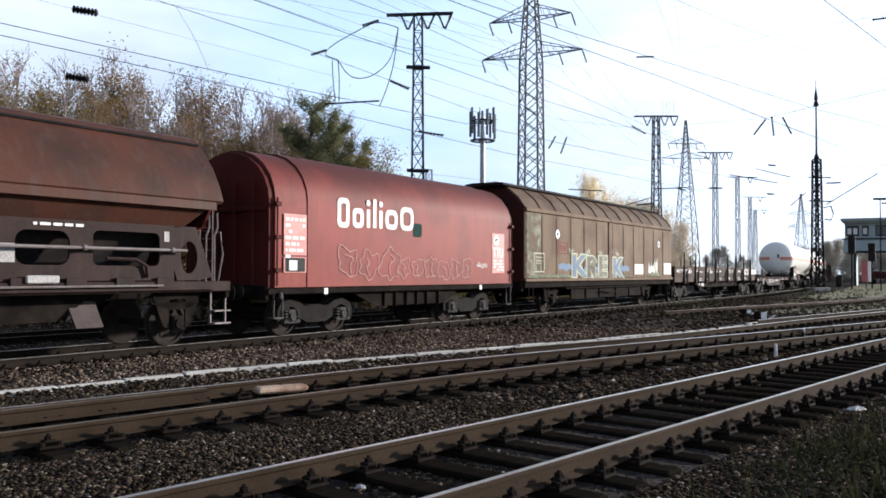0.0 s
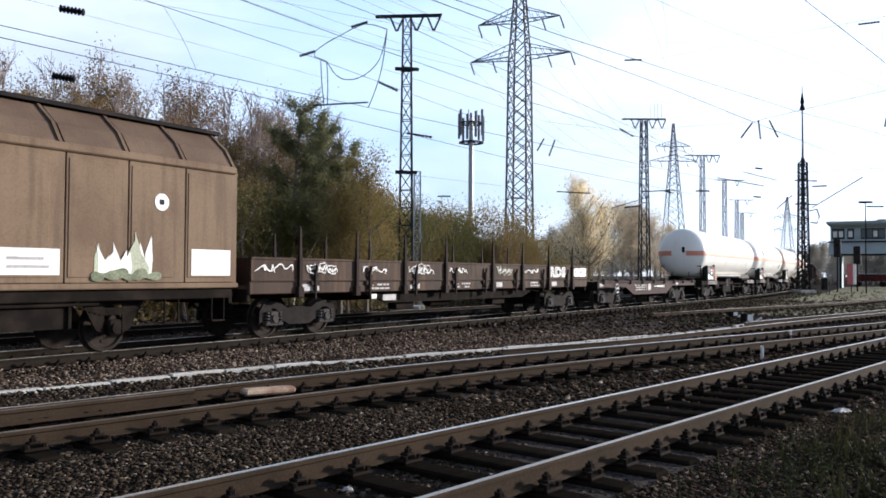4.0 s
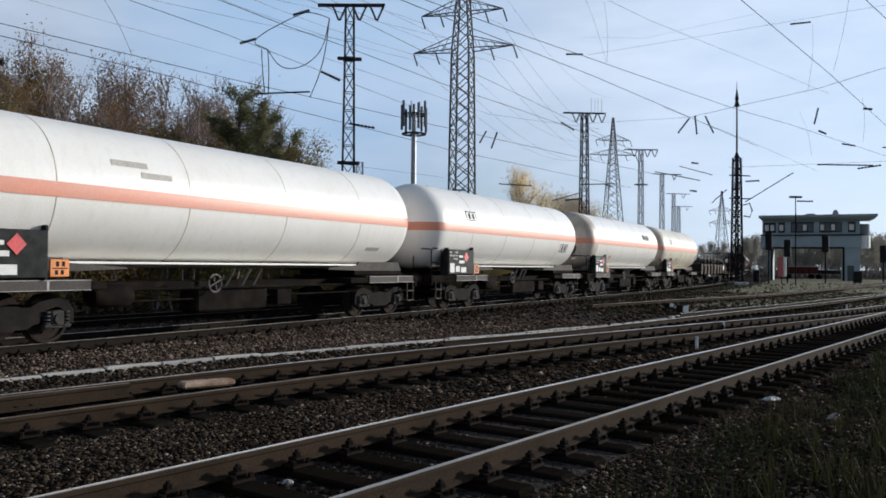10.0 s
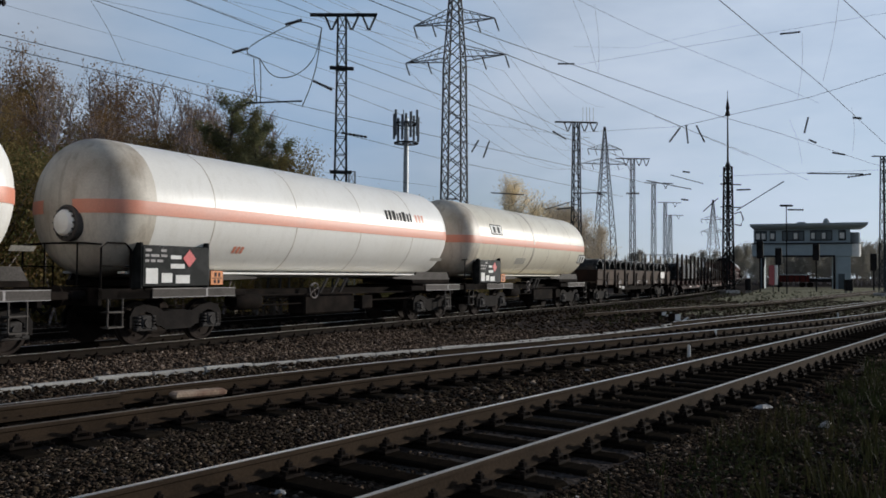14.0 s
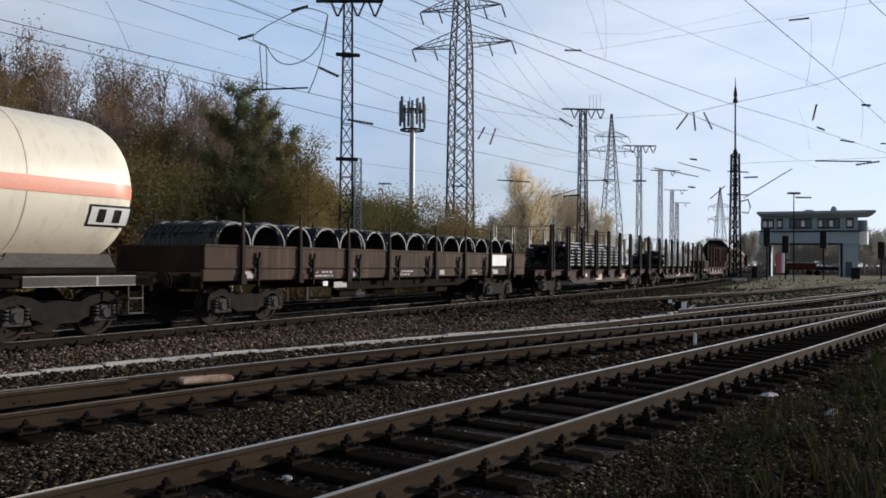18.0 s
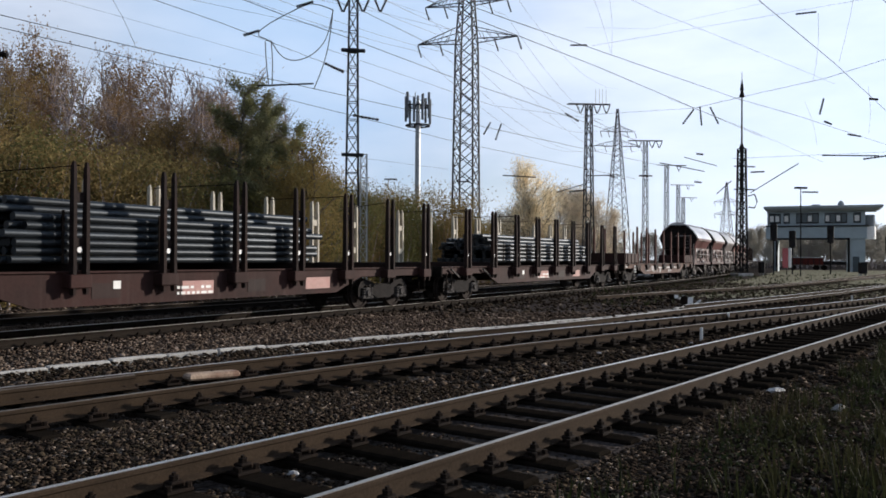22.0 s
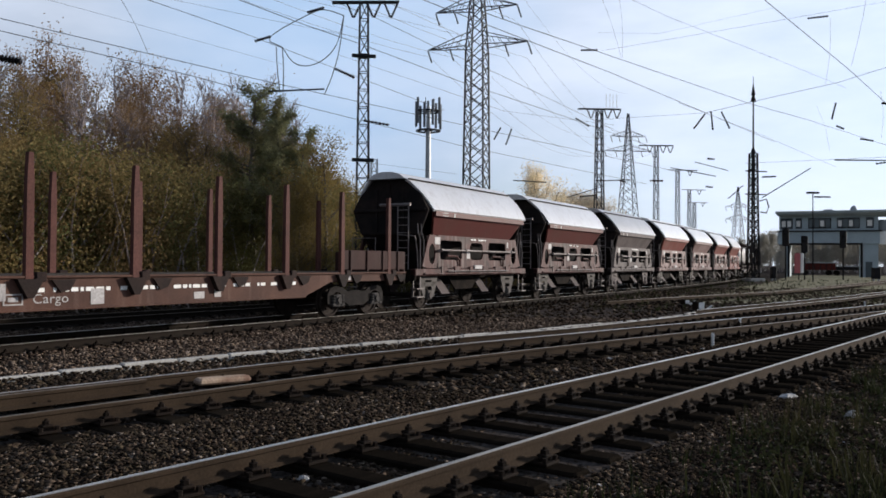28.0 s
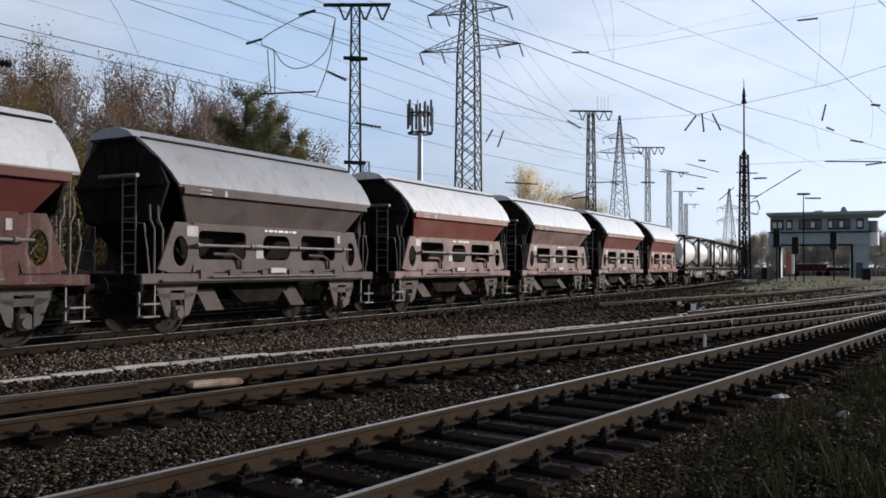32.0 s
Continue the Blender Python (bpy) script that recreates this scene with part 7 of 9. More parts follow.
def top_beam(mast, height, left, right, up, hang, mat):
    """A crossbeam on a mast's head with V-shaped hangers."""
    m = Mesh()
    a, b = Vector((-left, 0, height - up * left)), Vector((right, 0, height + up * right))
    for y in (-0.12, 0.12):
        stick(m, a + Vector((0, y, 0)), b + Vector((0, y, 0)), 0.055)
    n = 10
    for i in range(n):
        p, q = a.lerp(b, i / n), a.lerp(b, (i + 1) / n)
        s = 0.12 if i % 2 else -0.12
        stick(m, p + Vector((0, s, 0)), q + Vector((0, -s, 0)), 0.03)
    part("crossbeam", m, mat, mast)
    for f in hang:
        p = a.lerp(b, f)
        for s in (-0.3, 0.3):
            part("v_hanger", insulator(Mesh(), p + Vector((s, 0, -0.05)), p + Vector((s * 0.07, 0, -0.7)), 0.06), M["ceramic"], mast, "dark slanting insulator")


def build_masts():
    rows = [(-0.0812, 38.0, 0.3132, 0.66, 0.36, 17, "tall grey lattice mast with crossbeam behind the train"),
            (0.2036, 64.0, 0.1870, 0.75, 0.40, 15, "grey lattice mast with crossbeam among overhead wires"),
            (0.2727, 80.0, 0.1435, 0.5, 0.32, 16, "slender lattice mast carrying overhead wires"),
            (0.2986, 104.0, 0.1141, 0.55, 0.36, 15, "slender lattice mast beside the distant tracks"),
            (0.3129, 128.0, 0.0904, 0.6, 0.36, 14, "distant lattice mast on the railway line"),
            (0.3190, 150.0, 0.0750, 0.7, 0.4, 11, "faint distant lattice mast"),
            (0.5861, 78.0, 0.1500, 0.75, 0.4, 14, "grey lattice mast near the signal box")]
    for i, (ax, d, el, w0, w1, n, label) in enumerate(rows):
        h = EYE.z + el * d + 0.1
        e = lattice_mast(ax * d, d, h, w0, w1, n, M["lattice"], label, turn=8)
        if i == 0:
            top_beam(e, h, 1.45, 1.6, 0.06, (0.32, 0.62, 0.88), M["lattice"])
            for z, s in ((h - 2.5, 0.55), (h - 7.25, 0.5)):
                part("bracket", Mesh().box(-s, s, -0.22, -0.1, z - 0.08, z + 0.08, 0.02), M["lattice"], e)
                part("cap", Mesh().box(-0.28, 0.28, -0.28, 0.28, z - 0.04, z + 0.04, 0.02), M["lattice"], e)
            # a second lighter mast stands close behind
            lattice_mast(ax * d + 0.46, d + 0.9, 6.6, 0.36, 0.28, 12, M["galv"], "pale galvanised lattice post behind a mast", turn=8)
        elif i in (1, 2):
            top_beam(e, h, 1.7, 1.7, 0.02, (0.3, 0.7, 0.92), M["lattice"])
            for x in (0.55, 0.85, 1.1, 1.4) if i == 1 else ():
                part("rod_aerial", Mesh().rod((x, 0, h), (x, 0, h + 1.2), 0.02, 5), M["galv"], e)
        else:
            top_beam(e, h, 1.2, 2.6, 0.0, (0.75,), M["lattice"])
    # dark mast with a lamp spire
    ax, d = 0.3906, 90.0
    h = EYE.z + 0.1361 * d
    e = lattice_mast(ax * d, d, h, 0.9, 0.6, 18, M["darklat"], "black lattice mast topped by a slim spire", "spire_mast", 12)
    m = Mesh().turned([(0, 0.3), (0.3, 0.22), (0.6, 0.1), (5.6, 0.075), (5.65, 0.3), (6.0, 0.22), (6.3, 0.12), (6.4, 0.22), (7.6, 0.04), (8.4, 0.03)], (0, 0, h), "z", 12)
    part("spire", m, M["darklat"], e)
    m = Mesh()
    for z in (h - 2.0, h - 4.5):
        m.box(-1.3, 1.3, -0.6, -0.5, z - 0.06, z + 0.06, 0.02)
    m.tube([(0.4, -0.6, h - 5.2), (1.2, -0.6, h - 5.0), (1.5, -0.6, h - 5.8), (1.2, -0.6, h - 6.5), (0.5, -0.6, h - 6.4)], 0.07, 6)
    part("bracket_arm", m, M["darklat"], e)


def pylon(x, y, rows, base, waist, top, panels, label, turn=0.0):
    """A transmission tower: four battered legs, bracing and crossarms. rows: height, half length left, half length right."""
    e = thing("transmission_tower", label, "pylon", "high-voltage towers", at=pose(x, y, -0.2, 0, 0, turn))
    H = top
    def width(z):
        z1 = waist[0]
        return base + (waist[1] - base) * z / z1 if z < z1 else waist[1] + (0.35 - waist[1]) * (z - z1) / (H - z1)
    c = [(-1, -1), (1, -1), (1, 1), (-1, 1)]
    at = lambda k, z: Vector((c[k % 4][0] * width(z) / 2, c[k % 4][1] * width(z) / 2, z))
    r = 0.13
    for k in range(4):
        m = Mesh()
        stick(m, at(k, 0), at(k, waist[0]), r)
        stick(m, at(k, waist[0]), at(k, H), r * 0.8)
        part("leg", m, M["lattice"], e)
    zs = [0.0]
    while zs[-1] < H - 1.0:
        zs.append(zs[-1] + max(1.0, width(zs[-1]) * panels))
    zs[-1] = H
    m = Mesh()
    for k in range(4):
        for i, (a, b) in enumerate(zip(zs, zs[1:])):
            stick(m, at(k, a), at(k + 1, b), 0.065)
            stick(m, at(k + 1, a), at(k, b), 0.065)
    tagged(part("bracing", m, M["lattice"], e), kind="stuff")
    for z, l, rr in rows:
        m = Mesh()
        w = width(z) / 2
        for s, ln in ((-1, l), (1, rr)):
            tip = Vector((s * ln, 0, z + 0.1))
            for yy in (-w, w):
                stick(m, (s * w, yy, z), tip, 0.07)
                stick(m, (s * w, yy, z + 1.5), tip, 0.06)
                for f in (0.2, 0.4, 0.6, 0.8):
                    lo = Vector((s * w, yy, z)).lerp(tip, f)
                    stick(m, lo, Vector((s * w, yy, z + 1.5)).lerp(tip, f - 0.1), 0.035)
                    stick(m, lo, Vector((s * w, -yy, z)).lerp(tip, min(1, f + 0.15)), 0.035)
        part("crossarm", m, M["lattice"], e)
        for s, ln in ((-1, l), (1, rr), (-1, l * 0.55), (1, rr * 0.55)):
            part("insulator", insulator(Mesh(), (s * ln, 0, z), (s * ln + 0.5, 0, z - 1.5), 0.11, 8), M["ceramic"], e)
    return e


def build_pylons():
    pylon(5.55, 100.0, [(1.9 + 26.1, 6.4, 6.3), (1.9 + 30.6, 5.4, 5.0), (1.9 + 35.5, 3.9, 3.9)], 2.75, (27.5, 2.15), 42.0, 0.8, "tall grey lattice transmission tower with crossarms", -22)
    pylon(0.2385 * 215, 215.0, [(1.7 + 29.5, 6.2, 6.2), (1.7 + 33.3, 4.6, 4.6)], 5.6, (13.0, 4.4), 41.0, 0.7, "distant hazy lattice transmission tower", 4)
    pylon(0.372 * 330, 330.0, [(20.0, 5, 5), (25.0, 5, 5)], 6.0, (12.0, 4.0), 33.0, 0.7, "faint far lattice transmission tower", 0)


def cell_tower():
    d = 88.0
    e = thing("cell_tower", "slim grey cell tower crowned with upright antennas", "cell tower", at=pose(-0.0028 * d, d, -0.1))
    zc, zt = EYE.z + 0.1599 * d, EYE.z + 0.1855 * d
    part("pole", Mesh().turned([(0, 0.34), (zc, 0.26), (zt + 0.4, 0.2), (zt + 0.42, 0.02)], (0, 0, 0), "z", 14), M["galv"], e, smooth=True)
    for z in (zc, zt - 0.2):
        m = Mesh()
        pts = [(1.25 * math.cos(t), 1.25 * math.sin(t), z) for t in [2 * math.pi * i / 20 for i in range(21)]]
        m.tube(pts, 0.09, 6)
        part("platform_ring", m, M["lattice"], e)
        for i in range(6):
            t = i * math.pi / 3
            part("platform_spoke", Mesh().rod((0, 0, z), (1.25 * math.cos(t), 1.25 * math.sin(t), z), 0.05, 5), M["lattice"], e)
    for i in range(9):
        t = 2 * math.pi * i / 9 + 0.2
        x, y = 1.3 * math.cos(t), 1.3 * math.sin(t)
        part("antenna", Mesh().box(x - 0.13, x + 0.13, y - 0.09, y + 0.09, zc + 0.2 + 0.25 * (i % 3), zt + 0.6 + 0.3 * (i % 3), 0.04), M["antenna"], e)
    for i in range(3):
        t = 2 * math.pi * i / 3
        part("whip_aerial", Mesh().rod((0.6 * math.cos(t), 0.6 * math.sin(t), zt - 0.2), (0.6 * math.cos(t), 0.6 * math.sin(t), zt + 1.2), 0.04, 6), M["lattice"], e)


def signal_box():
    d = 125.0
    e = thing("signal_box", "concrete bridge signal box with overhanging flat roof in haze-paled blue-grey", "signal box", at=pose(0.490 * d, d, -0.1, 0, 0, -26))
    h = 7.75
    zr = EYE.z + 0.0655 * d + 0.1
    left, right = -h + 1.45, h - 4.3
    zb = 5.05
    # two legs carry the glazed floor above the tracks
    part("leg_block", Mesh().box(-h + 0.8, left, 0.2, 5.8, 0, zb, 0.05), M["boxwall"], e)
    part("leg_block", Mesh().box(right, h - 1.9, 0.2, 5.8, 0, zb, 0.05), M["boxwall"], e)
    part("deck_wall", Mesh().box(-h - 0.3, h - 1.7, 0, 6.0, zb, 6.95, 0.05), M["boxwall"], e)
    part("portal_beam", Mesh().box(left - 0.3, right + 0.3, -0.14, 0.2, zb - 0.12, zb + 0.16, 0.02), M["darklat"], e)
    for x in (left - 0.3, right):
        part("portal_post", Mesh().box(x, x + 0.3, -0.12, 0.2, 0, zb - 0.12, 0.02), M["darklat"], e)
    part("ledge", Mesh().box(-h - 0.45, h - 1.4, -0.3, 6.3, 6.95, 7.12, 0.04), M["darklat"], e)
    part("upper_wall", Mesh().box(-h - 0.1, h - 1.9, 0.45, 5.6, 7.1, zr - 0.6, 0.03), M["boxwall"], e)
    # windows of uneven width between broad piers, some with pale plates for sky brightness
    for a, w, sky_plates in ((0.45, 1.7, (0, 1)), (2.55, 0.9, (0,)), (4.35, 3.2, (2,)), (8.35, 3.1, (0, 2)), (12.3, 1.0, (0,))):
        x = -h - 0.3 + a
        win = part("window", Mesh().box(x, x + w, 0.34, 0.46, 7.45, zr - 0.95, 0.02), M["darklat"], e)
        k = max(1, round(w / 0.85))
        for i in range(k):
            p = x + 0.08 + i * (w - 0.1) / k
            part("pane", Mesh().box(p, p + (w - 0.1) / k - 0.1, 0.31, 0.35, 7.6, zr - 1.1), M["glass"], win)
            if i in sky_plates:
                part("blind", Mesh().box(p + 0.06, p + (w - 0.1) / k - 0.2, 0.29, 0.305, 7.75, zr - 1.35), M["paint"], win, "pale plate for sky brightness in the window")
    # roof slab with eaves that draw in towards the wall
    m = Mesh().loft([[(-h - 0.6 + s, -0.9 + s * 0.8, z), (h + 0.45 - s, -0.9 + s * 0.8, z), (h + 0.45 - s, 6.9 - s, z), (-h - 0.6 + s, 6.9 - s, z)] for z, s in ((zr - 0.62, 0.7), (zr - 0.25, 0.05), (zr + 0.08, 0.0), (zr + 0.12, 0.1))])
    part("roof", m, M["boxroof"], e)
    part("roof_hatch", Mesh().box(-1.6, -0.3, 2.4, 3.8, zr + 0.1, zr + 0.5, 0.1), M["boxroof"], e)
    part("roof_vent", Mesh().turned([(0, 0.5), (0.5, 0.45), (0.9, 0.2), (0.95, 0.02)], (2.6, 3.0, zr + 0.1), "z", 12), M["boxroof"], e)
    # drum in white: the sunlight on it is put into its colour
    part("stair_drum", Mesh().turned([(0, 1.35), (1.9, 1.35), (1.95, 0.02)], (h - 1.75, 2.2, zb), "z", 24), M["paint"], e, "round stair drum, white for its sunlit side", True)
    part("drum_glazing", Mesh().turned([(0, 1.25), (1.7, 1.25)], (h - 1.75, 2.2, 7.0), "z", 24), M["glass"], e, "glazed round bay", True)
    part("door", Mesh().box(h - 3.6, h - 2.7, 0.12, 0.22, 0.1, 2.4, 0.02), M["glass"], e)
    part("rain_pipe", Mesh().rod((h - 3.95, 0.1, 0), (h - 3.95, 0.1, 6.9), 0.08, 6), M["galv"], e)


def line_side():
    d = 100.0
    # signals in front of the signal box
    for ax, el in ((0.4300, 0.036), (0.5000, 0.034), (0.4530, 0.028), (0.5720, 0.022)):
        x, z = ax * d, EYE.z + el * d
        e = thing("railway_signal", "dark railway light signal on a slim post", "railway signal", "signals", at=pose(x, d, -0.1))
        part("post", Mesh().rod((0, 0, 0), (0, 0, z), 0.09, 8), M["darklat"], e)
        part("signal_head", Mesh().box(-0.4, 0.4, -0.15, 0.15, z - 1.2, z + 0.9, 0.08), M["darklat"], e)
        part("hood", Mesh().rod((0, -0.15, z + 0.3), (0, -0.4, z + 0.3), 0.16, 10), M["darklat"], e)
    e = thing("warning_panel", "tall red and white striped trackside panel", "sign", at=pose(0.4466 * 96, 96, -0.1))
    part("panel", Mesh().box(-0.55, 0.1, -0.06, 0.06, 0.9, 3.2, 0.03), M["signred"], e)
    part("white_strip", Mesh().box(0.14, 0.5, -0.06, 0.06, 0.9, 3.2, 0.03), M["paint"], e)
    part("post", Mesh().rod((0, 0.1, 0), (0, 0.1, 3.0), 0.06, 6), M["darklat"], e)
    for ax, w in ((0.4150, 0.25), (0.5400, 0.4)):
        e = thing("trackside_cabinet", "small dark trackside cabinet on legs", "cabinet", "trackside cabinets", at=pose(ax * 94, 94, -0.1))
        part("housing", Mesh().box(-w, w, -0.3, 0.3, 0.3, 1.6, 0.04), M["darklat"], e)
        part("leg", Mesh().box(-w * 0.8, -w * 0.6, -0.2, 0.2, 0, 0.32), M["galv"], e)
        part("leg", Mesh().box(w * 0.6, w * 0.8, -0.2, 0.2, 0, 0.32), M["galv"], e)
    d = 86.0
    e = thing("yard_lamp", "slim yard lamp post with a flat T-shaped head", "lamp post", at=pose(0.4632 * d, d, -0.1))
    zt = EYE.z + 0.0886 * d
    part("pole", Mesh().rod((0, 0, 0), (0, 0, zt), 0.07, 8, 0.05), M["darklat"], e)
    part("lamp_head", Mesh().box(-0.65, 0.65, -0.2, 0.2, zt - 0.05, zt + 0.15, 0.05), M["darklat"], e)
    # goods wagons standing beyond the bridge
    for ax, half, top, mat in ((0.468, 2.9, 2.35, M["darkred"]), (0.508, 3.1, 1.75, M["darklat"])):
        e = thing("far_wagon", "dark open goods wagon standing beyond the signal box", "goods wagon", "far wagons", at=pose(ax * 146, 146, -0.1, 0, 0, -20))
        part("body", Mesh().box(-half, half, -1.3, 1.3, 1.0, top, 0.04), mat, e)
        part("top_rail", Mesh().box(-half, half, -1.36, -1.3, top - 0.14, top, 0.02), M["galv"], e)
        for x in [-half + 0.6 + i * (2 * half - 1.2) / 5 for i in range(6)]:
            part("rib", Mesh().box(x - 0.06, x + 0.06, -1.37, -1.3, 1.0, top - 0.15, 0.01), M["darklat"], e)
        for x in (-half + 1.0, half - 1.0):
            part("wheelset", Mesh().turned([(-0.8, 0.02), (-0.8, 0.46), (-0.66, 0.46), (-0.66, 0.08), (0.66, 0.08), (0.66, 0.46), (0.8, 0.46), (0.8, 0.02)], (x, 0, 0.5), "y", 16), M["under"], e)


build_masts()
build_pylons()
cell_tower()
signal_box()
line_side()


# ---- overhead wires ----
def wire(points, r, label, cat="overhead wire", name="overhead_wire"):
    ob = part(name, Mesh().tube(points, r, 5), M["wire"])
    return tagged(ob, label, cat, "overhead wires")


def build_wires():
    # bearing and slope along each wire, its height over the camera, its radius
    for line, height, r in (
        (((-0.5018, 0.2857), (-0.2274, 0.2230), (-0.0217, 0.1792), (0.0976, 0.1539), (0.1921, 0.1343)), 7, 0.013),
        (((-0.5016, 0.2708), (-0.2945, 0.2242), (-0.1530, 0.1872), (-0.0501, 0.1625), (0.0377, 0.1410), (0.1600, 0.1169)), 6.4, 0.013),
        (((-0.3357, 0.3118), (-0.2347, 0.2779), (-0.1807, 0.2576)), 8, 0.011),
        (((-0.2283, 0.3134), (-0.1539, 0.2859), (-0.0854, 0.2629), (0.0406, 0.2168), (0.1254, 0.1897), (0.1728, 0.1738)), 8.6, 0.014),
        (((-0.0084, 0.3166), (0.0620, 0.2896), (0.2138, 0.2326), (0.3326, 0.1838)), 8.8, 0.015),
        (((0.0223, 0.3171), (0.1058, 0.2881), (0.1944, 0.2591), (0.3866, 0.1954), (0.4533, 0.1776), (0.5440, 0.1495)), 9, 0.014),
        (((-0.4524, 0.3101), (-0.3621, 0.2863), (-0.2344, 0.2521)), 10, 0.006),
        (((-0.3022, 0.3123), (-0.2079, 0.2933), (-0.1505, 0.2825)), 10.5, 0.007),
        (((-0.1204, 0.3150), (-0.0653, 0.2939), (0.0022, 0.2614), (0.0781, 0.2295), (0.1762, 0.1834)), 8.2, 0.01),
        (((-0.0084, 0.2155), (0.0879, 0.1838), (0.1728, 0.1738)), 8, 0.007),
        (((-0.1508, 0.3145), (-0.0388, 0.2923), (0.0157, 0.2793)), 11, 0.006),
        (((-0.5004, 0.1927), (-0.4206, 0.1788), (-0.0985, 0.1226), (-0.0090, 0.1119)), 5.2, 0.007),
        (((0.4033, 0.3228), (0.5050, 0.2404), (0.5532, 0.1973)), 5.6, 0.009),
        (((0.3582, 0.1738), (0.4026, 0.1570), (0.4791, 0.1247)), 7.2, 0.008),
        (((0.5353, 0.3462), (0.5981, 0.2894)), 5.4, 0.008),
        (((0.2025, 0.3390), (0.2864, 0.3002), (0.3990, 0.2575), (0.4769, 0.2265)), 9.2, 0.006),
    ):
        pts = [spot(a, el, height / el) for a, el in line]
        # carried on at both ends
        pts = [pts[0] + (pts[0] - pts[1]).normalized() * 6.0] + pts + [pts[-1] + (pts[-1] - pts[-2]).normalized() * (14.0 if r > 0.008 else 3.0)]
        wire(pts, r, "thin dark overhead wire above the tracks" if r > 0.008 else "thin grey messenger wire above the tracks")
    # span wires across the yard with all that hangs in them
    gear = thing("overhead_line_gear", "dark span wires with insulators and feeder loops", "overhead line")
    for a, b, r, dist in (((0.2068, 0.2579), (0.4151, 0.2959), 0.012, 44), ((0.4151, 0.2959), (0.6605, 0.3419), 0.012, 44), ((0.2009, 0.1741), (0.3326, 0.1838), 0.014, 46), ((0.3326, 0.1838), (0.3908, 0.1982), 0.022, 46), ((0.3908, 0.1982), (0.4938, 0.2222), 0.022, 46), ((0.4938, 0.2222), (0.6744, 0.2808), 0.024, 46), ((0.3804, 0.1231), (0.6597, 0.1375), 0.018, 60), ((0.2006, 0.2798), (0.2764, 0.2795), 0.008, 50), ((0.2764, 0.2795), (0.4151, 0.3125), 0.008, 50)):
        part("span_cable", Mesh().tube([spot(*a, dist), spot(*b, dist)], r * 0.55, 5), M["wire"], gear)
    for a, b, dist in (((0.5333, 0.3604), (0.5106, 0.2433), 30), ((0.4847, 0.3013), (0.4783, 0.2181), 36), ((0.1955, 0.3458), (0.2304, 0.2489), 40), ((0.2255, 0.3325), (0.2311, 0.2489), 40), ((-0.3804, 0.3262), (-0.3393, 0.2491), 24), ((0.5461, 0.2122), (0.5470, 0.1560), 40), ((0.4681, 0.1934), (0.4833, 0.1398), 50)):
        mid = ((a[0] + b[0]) / 2 + 0.0035, (a[1] + b[1]) / 2)
        part("dropper", Mesh().tube(smooth_line([spot(*a, dist), spot(*mid, dist), spot(*b, dist)], 2), 0.006, 5), M["wire"], gear)
    # high-voltage conductors
    for dx, z in ((-5.9, 26.5), (5.9, 26.5), (-5.0, 31.0), (4.6, 31.0), (0, 42.0), (-3.2, 26.5), (3.2, 26.5)):
        pts = []
        for i in range(17):
            f = i / 16
            p = Vector((5.68 + dx, 100.0, z)).lerp(Vector((0.2385 * 215 + dx * 1.05, 215.0, z + 4)), f)
            pts.append((p.x, p.y, p.z - 5.0 * 4 * f * (1 - f)))
        wire(pts, 0.017, "high-voltage conductor between towers", "power line", "conductor")
        pts = []
        for i in range(17):
            f = i / 16
            p = Vector((5.68 + dx, 100.0, z)).lerp(Vector((-52.0 + dx, -20.0, z + 2)), f)
            pts.append((p.x, p.y, p.z - 5.0 * 4 * f * (1 - f)))
        wire(pts, 0.017, "high-voltage conductor between towers", "power line", "conductor")
    # bundles of insulators in the wires
    spots = [((-0.1034, 0.2273), 30, (1.0, 0.35, -0.4), 1.0), ((-0.1392, 0.3033), 30, (0.9, 0.2, 0.35), 0.85), ((-0.2025, 0.2678), 30, (0.9, 0.2, 0.35), 0.8), ((-0.0653, 0.168), 36, (1, 0.1, -0.15), 1.5), ((-0.495, 0.3225), 17, (1, 0.2, -0.12), 0.68), ((-0.5035, 0.2395), 17, (1, 0.2, -0.12), 0.62),
             ((0.4695, 0.3016), 44, (1, 0, 0.12), 1.5), ((0.191, 0.2585), 44, (1, 0, 0.02), 1.2), ((0.3250, 0.1734), 46, (-0.75, 0, -1.0), 1.4), ((0.3402, 0.1743), 46, (0.1, 0, -1.0), 1.4), ((0.3568, 0.1751), 46, (0.5, 0, -1.0), 1.4), ((0.5532, 0.1973), 40, (1, 0.3, 0.0), 0.7), ((0.4889, 0.1876), 44, (0.25, 0, 1), 1.2), ((0.4966, 0.1677), 44, (1, 0, -0.4), 0.6), ((0.5293, 0.1528), 52, (1, 0.2, -0.1), 1.3),
             ((0.19, 0.082), 62, (1, 0, 0.1), 1.6), ((0.273, 0.101), 76, (1, 0, 0.0), 1.6), ((0.339, 0.128), 60, (1, 0, -0.1), 0.7), ((0.337, 0.094), 60, (1, 0, -0.1), 0.7), ((0.232, 0.100), 60, (1, 0, -0.3), 0.7), ((0.183, 0.171), 55, (1, 0, -0.6), 1.4), ((0.41, 0.107), 80, (1, 0, 0.05), 1.8), ((0.053, 0.092), 60, (1, 0, 0), 1.2), ((-0.035, 0.094), 50, (1, 0, 0), 1.0), ((0.0805, 0.1564), 58, (0.55, 0, 1), 1.3), ((0.0942, 0.1525), 58, (0.35, 0, 1), 1.6), ((0.555, 0.126), 50, (1, 0, 0.15), 2.0), ((0.475, 0.083), 76, (1, 0, 0), 2.0)]
